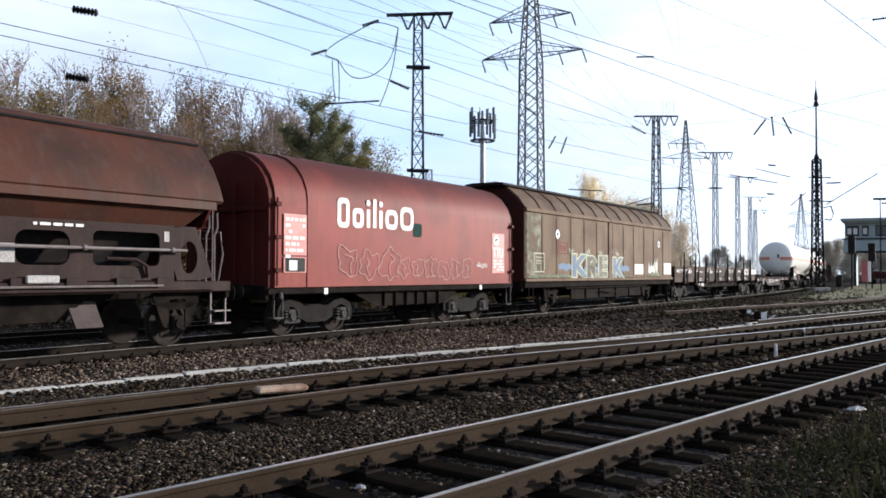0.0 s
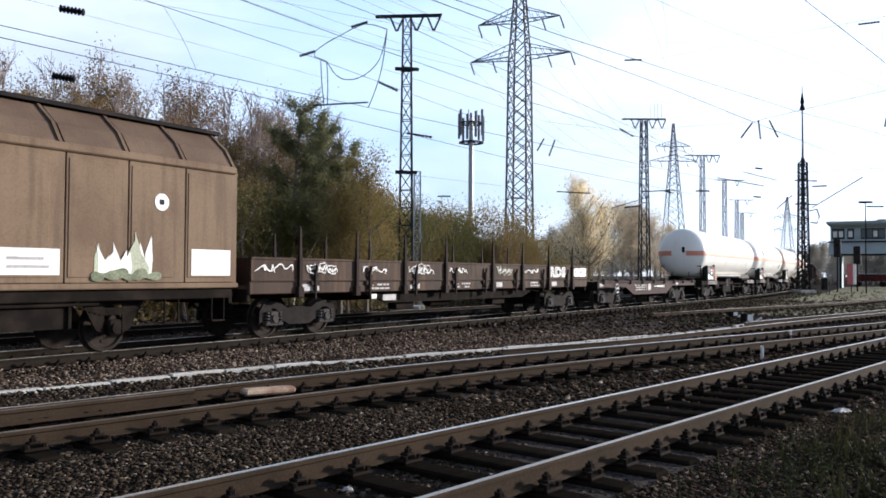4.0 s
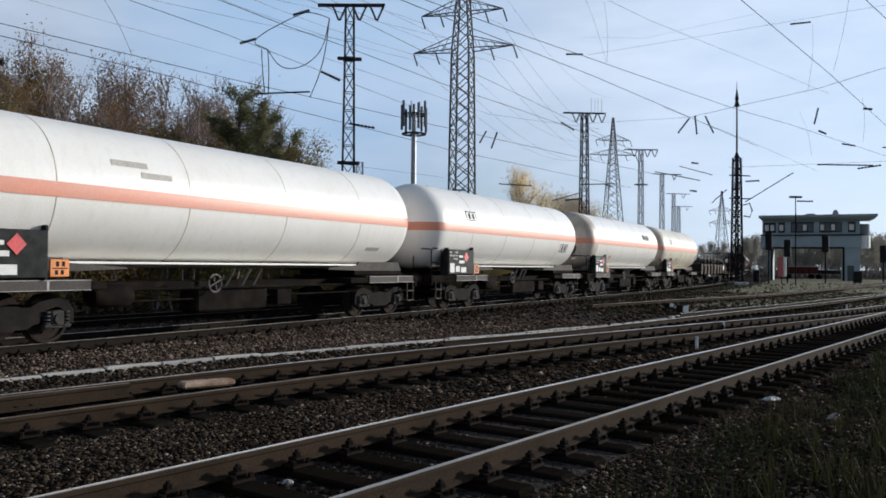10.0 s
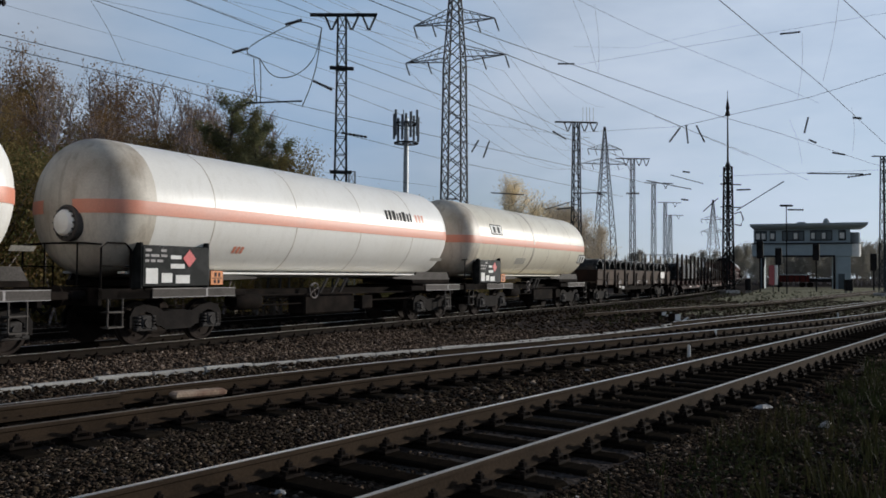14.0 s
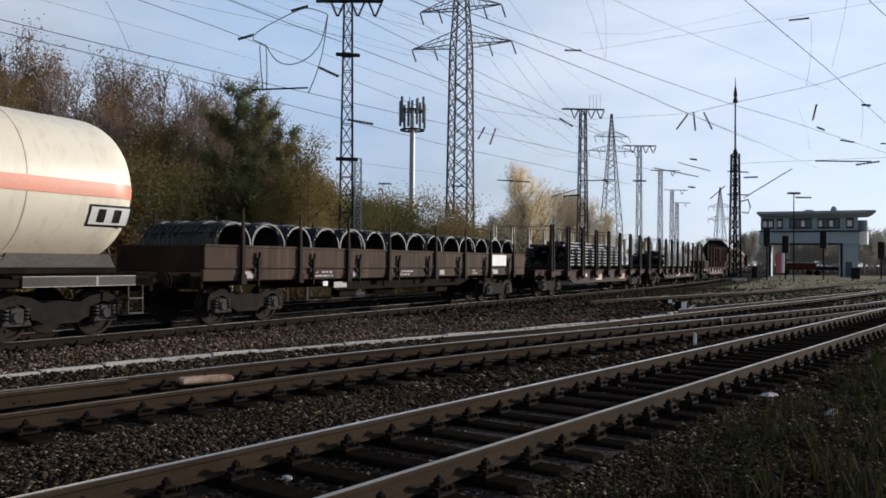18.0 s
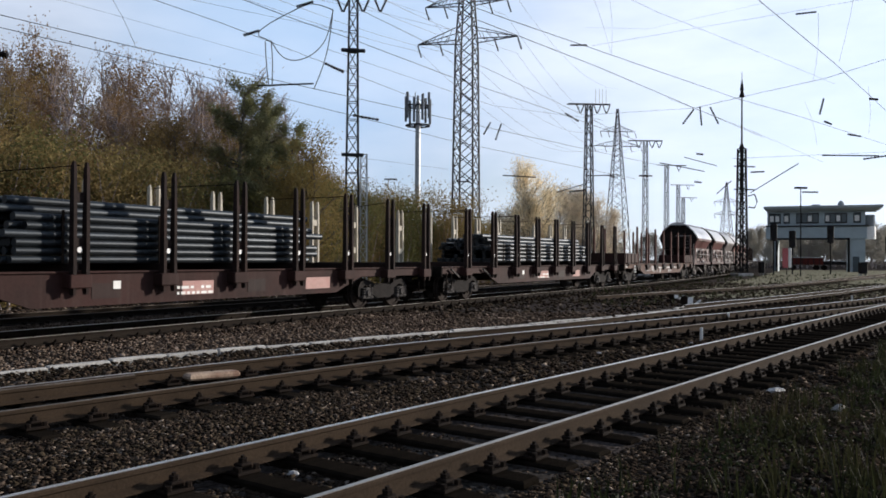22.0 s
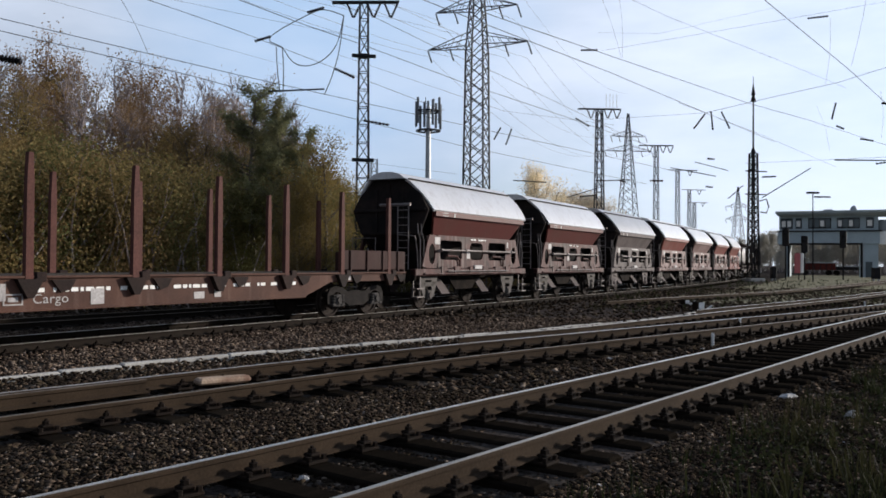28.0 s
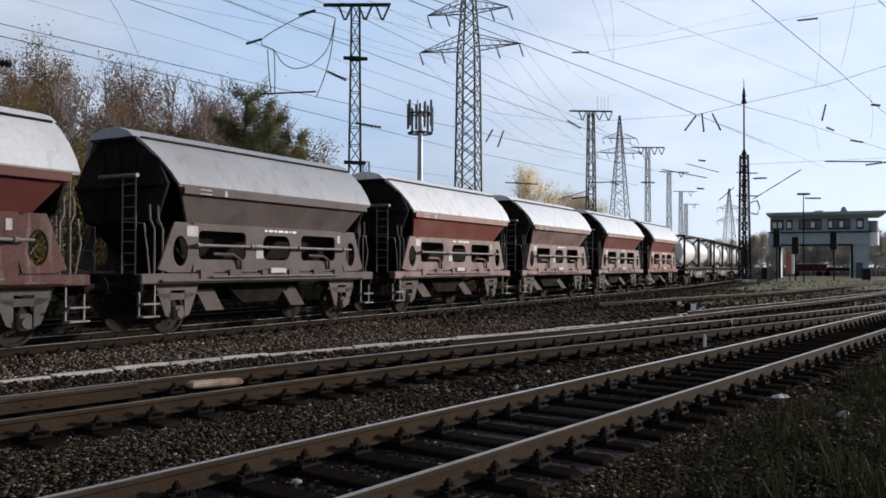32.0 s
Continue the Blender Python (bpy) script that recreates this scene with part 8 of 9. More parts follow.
    for (ax, el), dist, way, ln in spots:
        c, v = spot(ax, el, dist), Vector(way).normalized() * ln * 0.38
        part("wire_insulator", insulator(Mesh(), c - v, c + v, (0.085 if dist < 20 else 0.06) * max(1.0, dist / 50), 7), M["ceramic"], gear, "dark ribbed insulator")
    # loops of feeder cable beside the tall mast
    for pts in (((-0.1054, 0.2971), (-0.112, 0.262), (-0.128, 0.243), (-0.148, 0.2345), (-0.166, 0.238), (-0.1789, 0.2581)), ((-0.1054, 0.2971), (-0.110, 0.255), (-0.118, 0.225), (-0.1279, 0.201)), ((-0.1860, 0.258), (-0.185, 0.235), (-0.1816, 0.205)), ((-0.1789, 0.258), (-0.177, 0.235), (-0.1775, 0.205)), ((-0.1054, 0.2971), (-0.125, 0.304), (-0.1392, 0.3033), (-0.2025, 0.2678), (-0.1789, 0.2581))):
        part("feeder_loop", Mesh().tube(smooth_line([spot(a, b, 30) for a, b in pts], 2), 0.018, 5), M["wire"], gear)
    for a, b, dist, r in (((-0.195, 0.2045), (-0.128, 0.208), 30, 0.03), ((0.4012, 0.0814), (0.4603, 0.1177), 80, 0.05), ((0.36, 0.08), (0.378, 0.096), 80, 0.05), ((0.49, 0.128), (0.56, 0.128), 50, 0.04), ((0.20, 0.100), (0.24, 0.102), 64, 0.04), ((0.165, 0.080), (0.21, 0.094), 62, 0.03), ((0.10, 0.100), (0.14, 0.098), 62, 0.04), ((0.29, 0.117), (0.345, 0.107), 90, 0.05), ((0.32, 0.124), (0.36, 0.114), 90, 0.04)):
        part("cantilever_arm", Mesh().rod(spot(*a, dist), spot(*b, dist), r, 6), M["lattice"], gear)


build_wires()


# ---- trees and shrubs ----
def leaf_cloud(name, points, size, mat, seed, flat=0.0, long=1.6):
    """Small folded leaves, one or two to a point, in one mesh."""
    rnd = np.random.RandomState(seed)
    n = len(points)
    p = np.asarray(points, float)
    a = rnd.normal(size=(n, 3))
    a[:, 2] *= 1 - flat
    a /= np.linalg.norm(a, axis=1)[:, None]
    b = np.cross(a, rnd.normal(size=(n, 3)))
    b /= np.linalg.norm(b, axis=1)[:, None]
    s = size * rnd.uniform(0.6, 1.3, n)[:, None]
    fold = np.cross(a, b) * s * 0.25
    v = np.stack([p - a * s * long / 2, p + b * s / 2 + fold, p + a * s * long / 2, p - b * s / 2 + fold], 1).reshape(-1, 3)
    f = np.arange(4 * n).reshape(n, 4)
    me = bpy.data.meshes.new(name)
    me.from_pydata(v.tolist(), [], f.tolist())
    me.materials.append(mat)
    me.update()
    return me


def branches(seed, height, trunk_r, first, count, spread, rise, twigs=5, lean=0.05, stems=1):
    """Trunk and limbs; returns the wood mesh and the ends of the twigs."""
    rnd = random.Random(seed)
    wood, tips = Mesh(), []
    def limb(p, d, ln, r, level):
        pts, rr = [p], [r]
        q, dd = p, d
        n = 4 if level else 6
        for i in range(n):
            dd = (dd + Vector((rnd.uniform(-1, 1), rnd.uniform(-1, 1), rnd.uniform(-0.5, 0.8))) * (0.12 if not level else 0.22)).normalized()
            q = q + dd * ln / n
            pts.append(q)
            rr.append(max(0.009, r * (1 - 0.8 * (i + 1) / n)))
        wood.tube(pts, rr, 6 if level == 0 else (4 if level == 1 else 3))
        return pts
    trunks = []
    for k in range(stems):
        w = 0.0 if k == 0 else 0.7
        trunks.append(limb(Vector((rnd.uniform(-w, w), rnd.uniform(-w, w), -0.15)), Vector((rnd.uniform(-lean, lean) * (1 + 2 * k), rnd.uniform(-lean, lean) * (1 + 2 * k), 1)), height * (0.93 if k == 0 else rnd.uniform(0.7, 0.95)), trunk_r * (1.0 if k == 0 else 0.75), 0))
    for i in range(count):
        t = trunks[i % stems]
        f = first + (1 - first) * (i + rnd.random()) / count
        k = f * (len(t) - 1)
        p = t[int(k)].lerp(t[min(int(k) + 1, len(t) - 1)], k - int(k))
        a = rnd.uniform(0, 2 * math.pi)
        ln = height * spread * (1.15 - 0.75 * f) * rnd.uniform(0.7, 1.2)
        d = Vector((math.cos(a), math.sin(a), rise + 0.4 * f)).normalized()
        l1 = limb(p, d, ln, trunk_r * 0.42 * (1.1 - f * 0.7), 1)
        for j in range(twigs):
            q = l1[1 + rnd.randrange(4)]
            d2 = (d + Vector((rnd.uniform(-1, 1), rnd.uniform(-1, 1), rnd.uniform(-0.2, 0.9))) * 0.8).normalized()
            l2 = limb(q, d2, ln * rnd.uniform(0.3, 0.6), trunk_r * 0.12, 2)
            tips += l2[1:]
        tips += l1[2:]
    return wood, tips


def tree_kind(name, label, cat, seed, height, trunk_r, first, count, spread, rise, mat, leaves, size, jitter, group, flat=0.0, twigs=5, stems=1, long=1.6):
    e = thing(name, label, cat, group)
    wood, tips = branches(seed, height, trunk_r, first, count, spread, rise, twigs, stems=stems)
    part("trunk", wood, M["twig"] if cat == "tree" and leaves < 10000 else M["bark"], e)
    rnd = np.random.RandomState(seed)
    t = np.array([tuple(p) for p in tips])
    pts = t[rnd.randint(0, len(t), leaves)] + rnd.normal(size=(leaves, 3)) * jitter
    pts[:, 2] = np.maximum(pts[:, 2], 0.15)
    part("crown", leaf_cloud("crown", pts, size, mat, seed + 1, flat, long), None, e)
    return e


def shrub_kind(label, seed, height, width, mat, leaves, size):
    e = thing("shrub", label, "shrub", "shrubs along the railway")
    rnd = random.Random(seed)
    wood, tips = Mesh(), []
    for i in range(16):
        a = rnd.uniform(0, 2 * math.pi)
        p = Vector((rnd.uniform(-0.4, 0.4) * width, rnd.uniform(-0.4, 0.4) * width, -0.1))
        d = Vector((math.cos(a) * 0.35, math.sin(a) * 0.35, 1)).normalized()
        pts, q = [p], p
        for k in range(5):
            d = (d + Vector((rnd.uniform(-1, 1), rnd.uniform(-1, 1), 0.2)) * 0.2).normalized()
            q = q + d * height * rnd.uniform(0.7, 1.1) / 5
            pts.append(q)
            tips += [q, q + Vector((rnd.uniform(-1, 1), rnd.uniform(-1, 1), rnd.uniform(-0.3, 0.5))) * 0.5]
        wood.tube(pts, [0.04, 0.035, 0.028, 0.02, 0.014, 0.008], 4)
    part("stem_clump", wood, M["twig"], e)
    nr = np.random.RandomState(seed)
    t = np.array([tuple(p) for p in tips])
    pts = t[nr.randint(0, len(t), leaves)] + nr.normal(size=(leaves, 3)) * (0.34 * width / 3, 0.34 * width / 3, 0.3)
    pts[:, 2] = np.maximum(pts[:, 2], 0.1)
    part("foliage", leaf_cloud("foliage", pts, size, mat, seed + 1), None, e)
    return e


# heights of the wood's edge, as slopes from the camera's spot, by bearing
SKYLINE = ((-0.70, 0.285), (-0.54, 0.258), (-0.42, 0.238), (-0.33, 0.232), (-0.28, 0.222), (-0.22, 0.222), (-0.175, 0.205), (-0.142, 0.160), (-0.118, 0.150), (-0.095, 0.108), (-0.06, 0.085), (0.05, 0.07))


def skyline(b):
    for (b0, e0), (b1, e1) in zip(SKYLINE, SKYLINE[1:]):
        if b < b1:
            return e0 + (e1 - e0) * max(0.0, b - b0) / (b1 - b0)
    return SKYLINE[-1][1]


def plant():
    G = "trees behind the railway"
    kinds = {
        "bare": [tree_kind("bare_tree", "nearly leafless grey-brown tree with fine twigs", "tree", 40 + i, 11.0, 0.15, 0.25, 40, 0.23, 1.1, M["russet"], 1200, 0.055, 0.22, G, twigs=9, stems=1 + i % 2) for i in range(4)],
        "russet": [tree_kind("autumn_tree", "slender tree with thin russet autumn leaves", "tree", 50 + i, 10.0, 0.15, 0.18, 36, 0.25, 0.8, M["russet"], 9000, 0.056, 0.26, G, twigs=6, stems=2) for i in range(2)],
        "olive": [tree_kind("leafy_tree", "olive-green leafy tree turning brown", "tree", 60 + i, 9.5, 0.16, 0.14, 34, 0.28, 0.7, M["olive"], 13000, 0.060, 0.32, G) for i in range(3)],
        "yellow": [tree_kind("yellowing_tree", "yellow-olive autumn tree at the edge of the wood", "tree", 65 + i, 9.5, 0.16, 0.10, 30, 0.28, 0.7, M["yellow"], 11000, 0.075, 0.42, G) for i in range(2)],
        "pine": [tree_kind("pine_tree", "dark green pine with layered ragged limbs", "pine", 70 + i, 12.5, 0.22, 0.34, 30, 0.22, 0.06, M["needle"], 17000, 0.062, 0.17, G, 0.5, twigs=4, long=2.2) for i in range(2)],
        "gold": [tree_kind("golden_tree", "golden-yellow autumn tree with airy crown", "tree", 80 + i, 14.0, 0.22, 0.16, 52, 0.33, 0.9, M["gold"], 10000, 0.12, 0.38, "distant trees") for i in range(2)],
        "far": [tree_kind("distant_tree", "hazy brown tree of a distant wood", "tree", 85 + i, 10.0, 0.18, 0.12, 26, 0.30, 0.7, M["hazewood"], 3200, 0.19, 0.5, "distant trees", twigs=3) for i in range(2)],
        # brown autumn leaves, with distance haze put into their colour
        "faded": [tree_kind("faded_tree", "autumn tree with thin leaves in haze-paled brown", "tree", 88 + i, 10.0, 0.16, 0.12, 34, 0.30, 0.7, M["fade"], 6000, 0.12, 0.45, "distant trees", twigs=4) for i in range(2)],
        "paleshrub": [shrub_kind("yellow-olive lineside shrub with airy leaves", 95, 4.6, 3.2, M["olive"], 15000, 0.054)],
        "shrub": [shrub_kind("dense green lineside shrub in autumn leaf", 90, 4.6, 3.2, M["green"], 17000, 0.054), shrub_kind("olive-brown lineside shrub with thin leaves", 91, 5.0, 3.0, M["olive"], 14000, 0.054), shrub_kind("dense dark green shrub by the railway", 92, 4.2, 3.4, M["green"], 17000, 0.054)],
    }
    tall = {"bare": 11.0, "russet": 10.0, "olive": 9.7, "yellow": 9.7, "pine": 12.4}
    used = set()
    def put(kind, i, x, y, turn, size):
        src = kinds[kind][i % len(kinds[kind])]
        m = pose(x, y, -0.08, 0, 0, turn) @ Matrix.Scale(size, 4)
        if src.name in used:
            ob = copy_thing(src, m)
        else:
            ob = src
            used.add(src.name)
        ob.matrix_basis = m
        ob.scale = (size, size, size)
    def stand(kind, i, x, y, part_of=1.0):
        """A tree whose top reaches part_of the wood's outline."""
        put(kind, i, x, y, rnd.uniform(0, 360), (EYE.z + skyline(x / y) * y) * part_of / tall[kind])
    rnd = random.Random(12)
    # tall belt; s runs along the train's track, off away from it
    belt = []
    for off, pitch in ((14.5, 1.5), (17.5, 1.5), (21.0, 1.7), (25.5, 2.2)):
        s = -1.0 - off * 0.1
        while s < 31 + (off - 15) * 0.55:
            belt.append((s + rnd.uniform(-0.6, 0.6), off + rnd.uniform(-1.2, 1.2), off))
            s += pitch
    for j, (s, off, row) in enumerate(belt):
        p = train_line(s, off)[0]
        b = p.x / p.y
        if -0.225 < b < -0.135 and row < 20:
            continue
        if b > -0.135:
            kind = rnd.choice(["yellow", "yellow", "olive"])
        elif row < 16:
            kind = rnd.choice(["bare", "russet", "olive", "bare", "olive"])
        elif b > -0.30:
            kind = rnd.choice(["bare", "bare", "russet"])
        else:
            kind = rnd.choice(["bare", "russet", "bare", "olive"])
        stand(kind, j, p.x, p.y, rnd.uniform(0.66, 0.86) if row < 16 else (rnd.uniform(0.78, 0.98) if row < 20 else rnd.uniform(0.9, 1.06)))
    # pines at the end of the tall wood, with yellowing growth at their feet
    for i, (b, y, k) in enumerate(((-0.207, 37.0, 1.04), (-0.182, 36.0, 0.97), (-0.160, 35.5, 0.95), (-0.195, 39.5, 0.95))):
        stand("pine", i, b * y, y, k)
    for i, (b, y, k) in enumerate(((-0.150, 34.0, 0.72), (-0.172, 33.5, 0.52), (-0.128, 34.5, 0.95))):
        stand("yellow", i, b * y, y, k)
    j = 0
    for off, pitch in ((11.6, 1.8), (13.4, 1.9)):
        s = -6.0
        while s < 50:
            p = train_line(s + rnd.uniform(-0.5, 0.5), off + rnd.uniform(-0.8, 0.8))[0]
            size = 1.2 if s < 24 else (1.25 if s < 33 else (0.92 if s < 42 else 0.66))
            put("paleshrub" if rnd.random() < (0.5 if s < 5 else (0.15 if s < 28 else 0.4)) else "shrub", 2 * (j % 2) if rnd.random() < 0.8 else 1, p.x, p.y, rnd.uniform(0, 360), size * rnd.uniform(0.85, 1.15))
            j += 1
            s += pitch
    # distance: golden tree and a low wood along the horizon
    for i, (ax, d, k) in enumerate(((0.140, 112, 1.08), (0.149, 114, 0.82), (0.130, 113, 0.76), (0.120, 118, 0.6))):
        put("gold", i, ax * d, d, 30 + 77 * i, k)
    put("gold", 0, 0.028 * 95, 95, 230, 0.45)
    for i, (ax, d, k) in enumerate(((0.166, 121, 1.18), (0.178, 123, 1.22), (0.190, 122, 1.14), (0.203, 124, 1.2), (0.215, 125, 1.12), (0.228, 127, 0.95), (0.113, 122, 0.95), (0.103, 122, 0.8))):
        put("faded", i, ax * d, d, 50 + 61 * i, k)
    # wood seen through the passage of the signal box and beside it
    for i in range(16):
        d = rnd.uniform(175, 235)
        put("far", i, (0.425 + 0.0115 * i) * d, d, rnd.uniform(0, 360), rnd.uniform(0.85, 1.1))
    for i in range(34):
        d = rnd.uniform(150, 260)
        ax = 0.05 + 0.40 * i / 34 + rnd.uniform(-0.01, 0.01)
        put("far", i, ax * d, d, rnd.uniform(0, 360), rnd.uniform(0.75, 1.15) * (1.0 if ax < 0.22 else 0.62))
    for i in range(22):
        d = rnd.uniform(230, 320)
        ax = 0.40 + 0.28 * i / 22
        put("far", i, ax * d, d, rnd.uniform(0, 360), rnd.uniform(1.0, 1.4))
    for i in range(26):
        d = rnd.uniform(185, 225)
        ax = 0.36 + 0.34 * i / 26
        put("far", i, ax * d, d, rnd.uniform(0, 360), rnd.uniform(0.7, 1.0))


plant()


# ---- ballast, grass and small things on the ground ----
TROUGH = [Vector(p) for p in ((-10.5, 7.0), (-7.6, 10.25), (-5.35, 12.95), (-3.34, 15.2), (-0.03, 18.27), (2.35, 20.75), (4.06, 22.5), (6.21, 25.0), (8.71, 28.1), (11.0, 31.0))]


def build_ballast():
    rs = np.random.RandomState(5)
    cube = np.array([(x, y, z) for x in (-0.62, 0.62) for y in (-0.62, 0.62) for z in (-0.5, 0.5)])
    ctri = np.array([(0, 1, 3), (0, 3, 2), (4, 6, 7), (4, 7, 5), (0, 4, 5), (0, 5, 1), (2, 3, 7), (2, 7, 6), (0, 2, 6), (0, 6, 4), (1, 5, 7), (1, 7, 3)])
    octa = np.array([(1, 0, 0), (-1, 0, 0), (0, 1, 0), (0, -1, 0), (0, 0, 1), (0, 0, -1)], float)
    otri = np.array([(0, 2, 4), (2, 1, 4), (1, 3, 4), (3, 0, 4), (2, 0, 5), (1, 2, 5), (3, 1, 5), (0, 3, 5)])
    def scatter(name, count, near, far, size, shape, faces, z, label, side=0):
        # even over the wedge of ground ahead of the camera's spot
        d = np.sqrt(rs.uniform(near ** 2, far ** 2, count))
        ax = rs.uniform(-0.68, 0.68, count)
        x, y = ax * d, d
        n = x * NEAR_NORMAL.x + y * NEAR_NORMAL.y + 4.6
        mid = np.full(count, 9.0)
        for a, b in zip(mid_line, mid_line[1:]):
            ex, ey = b.x - a.x, b.y - a.y
            t_ = np.clip(((x - a.x) * ex + (y - a.y) * ey) / (ex * ex + ey * ey), 0, 1)
            mid = np.minimum(mid, np.hypot(x - a.x - ex * t_, y - a.y - ey * t_))
        duct = np.full(count, 9.0)
        for a, b in zip(TROUGH, TROUGH[1:]):
            ex, ey = b.x - a.x, b.y - a.y
            t_ = np.clip(((x - a.x) * ex + (y - a.y) * ey) / (ex * ex + ey * ey), 0, 1)
            duct = np.minimum(duct, np.hypot(x - a.x - ex * t_, y - a.y - ey * t_))
        bed = np.minimum(np.abs(n), mid)
        zz = z + rs.uniform(-0.012, 0.02, count) * (size / 0.03) + 0.05 * np.clip((bed - 1.35) * 2, 0, 1) * (n < 0) - 0.022 * (bed < 1.3)
        keep = ~(np.abs(bed - 0.7535) < 0.12) & ~((n > 2.2) & (rs.rand(count) < 0.25)) & (duct > 0.085 + size * 0.7)
        # beyond or before the cable trough
        beyond = (x + 10.5) * -24.0 + (y - 7.0) * 21.5 > 0
        keep &= (beyond == (side > 0)) if side else True
        x, y, zz = x[keep], y[keep], zz[keep]
        k = len(x)
        s = size * rs.uniform(0.55, 1.35, k)
        v = shape[None] * (1 + rs.uniform(-0.36, 0.30, (k, len(shape), 1)))
        v = v * s[:, None, None] * rs.uniform(0.55, 1.45, (k, 1, 3)) * np.array((1.15, 1.0, 0.46))
        # tumble each stone
        b_, c_ = rs.uniform(-0.45, 0.45, (2, k, 1))
        v = np.stack([v[:, :, 0], v[:, :, 1] * np.cos(b_) - v[:, :, 2] * np.sin(b_), v[:, :, 1] * np.sin(b_) + v[:, :, 2] * np.cos(b_)], -1)
        v = np.stack([v[:, :, 0] * np.cos(c_) + v[:, :, 2] * np.sin(c_), v[:, :, 1], v[:, :, 2] * np.cos(c_) - v[:, :, 0] * np.sin(c_)], -1)
        a = rs.uniform(0, 2 * np.pi, k)
        c, sn = np.cos(a)[:, None], np.sin(a)[:, None]
        vx, vy = v[:, :, 0] * c - v[:, :, 1] * sn, v[:, :, 0] * sn + v[:, :, 1] * c
        v = np.stack([vx + x[:, None], vy + y[:, None], v[:, :, 2] + zz[:, None]], -1).reshape(-1, 3)
        f = (faces[None] + (np.arange(k) * len(shape))[:, None, None]).reshape(-1, 3)
        me = bpy.data.meshes.new(name)
        me.vertices.add(len(v))
        me.vertices.foreach_set("co", v.ravel())
        me.loops.add(f.size)
        me.loops.foreach_set("vertex_index", f.ravel())
        me.polygons.add(len(f))
        me.polygons.foreach_set("loop_start", np.arange(0, f.size, 3))
        me.update(calc_edges=True)
        me.materials.append(M["brownstone"] if side > 0 else M["stone"])
        tagged(new(name, me), label, "gravel", kind="stuff")
    scatter("ballast_stones", 88000, 3.6, 11.0, 0.024, cube, ctri, -0.06, "loose dark grey-brown ballast stones between the rails")
    scatter("ballast_stones", 60000, 11.0, 24.0, 0.038, cube, ctri, -0.062, "brown ballast stones across the tracks", -1)
    scatter("ballast_stones", 60000, 11.0, 26.0, 0.036, cube, ctri, -0.06, "lighter brown ballast stones beside the train's track", 1)
    scatter("ballast_stones", 26000, 24.0, 60.0, 0.07, octa, otri, -0.06, "distant brown ballast stones of the yard")


def build_grass():
    rnd = random.Random(8)
    def tuft(m, x, y, h, n, w):
        for _ in range(n):
            a = rnd.uniform(0, 2 * math.pi)
            dx, dy = math.cos(a), math.sin(a)
            px, py = x + rnd.uniform(-0.09, 0.09), y + rnd.uniform(-0.09, 0.09)
            hh, lean = h * rnd.uniform(0.5, 1.2), rnd.uniform(0.05, 0.5) * h
            v = []
            for f, ww in ((0, 1), (0.5, 0.8), (0.85, 0.4)):
                cx, cy, cz = px + dx * lean * f * f, py + dy * lean * f * f, -0.08 + hh * f
                v += [(cx - dy * w * ww, cy + dx * w * ww, cz), (cx + dy * w * ww, cy - dx * w * ww, cz)]
            v.append((px + dx * lean, py + dy * lean, -0.08 + hh))
            m.add(v, [(0, 1, 3, 2), (2, 3, 5, 4), (4, 5, 6)])
    m = Mesh()
    for _ in range(1500):
        s, n = rnd.uniform(1.0, 24.0), rnd.uniform(-2.9, 3.5)
        p = NEAR_NORMAL * n + NEAR_DIR * s
        if p.y < 3.4:
            continue
        thick = 0.5 + 0.5 * noise.noise((p.x * 0.5, p.y * 0.5, 3.0))
        if rnd.random() > thick + 0.15:
            continue
        tuft(m, p.x, p.y, rnd.uniform(0.07, 0.32) * (0.6 + thick), rnd.randrange(8, 20), 0.0075)
    pts = []
    while len(pts) < 16000:
        s, n = rnd.uniform(1.0, 22.0), rnd.uniform(-2.7, 3.5)
        p = NEAR_NORMAL * n + NEAR_DIR * s
        thick = 0.5 + 0.5 * noise.noise((p.x * 0.8, p.y * 0.8, 5.0))
        if p.y > 3.4 and rnd.random() < thick * thick:
            pts += [(p.x + rnd.gauss(0, 0.06), p.y + rnd.gauss(0, 0.06), -0.06 + rnd.uniform(0.0, 0.22) * thick) for _ in range(8)]
    tagged(new("ground_weeds", leaf_cloud("ground_weeds", pts, 0.03, M["weed"], 3)), "low dark leafy weeds on the ballast", "weeds", kind="stuff")
    tagged(part("weeds", m, M["grass"]), "dark weeds and dry grass tufts beside the track", "grass", kind="stuff")
    m = Mesh()
    for _ in range(2600):
        d = rnd.uniform(30, 95)
        ax = rnd.uniform(0.02, 0.62)
        x, y = ax * d, d
        if not (rnd.random() < 0.6 and 0.10 + 0.0028 * d < ax < 0.60):
            continue
        tuft(m, x, y, rnd.uniform(0.10, 0.32), 6, 0.02)
    tagged(part("verge_grass", m, M["grass"]), "thin grass growing between distant tracks", "grass", kind="stuff")


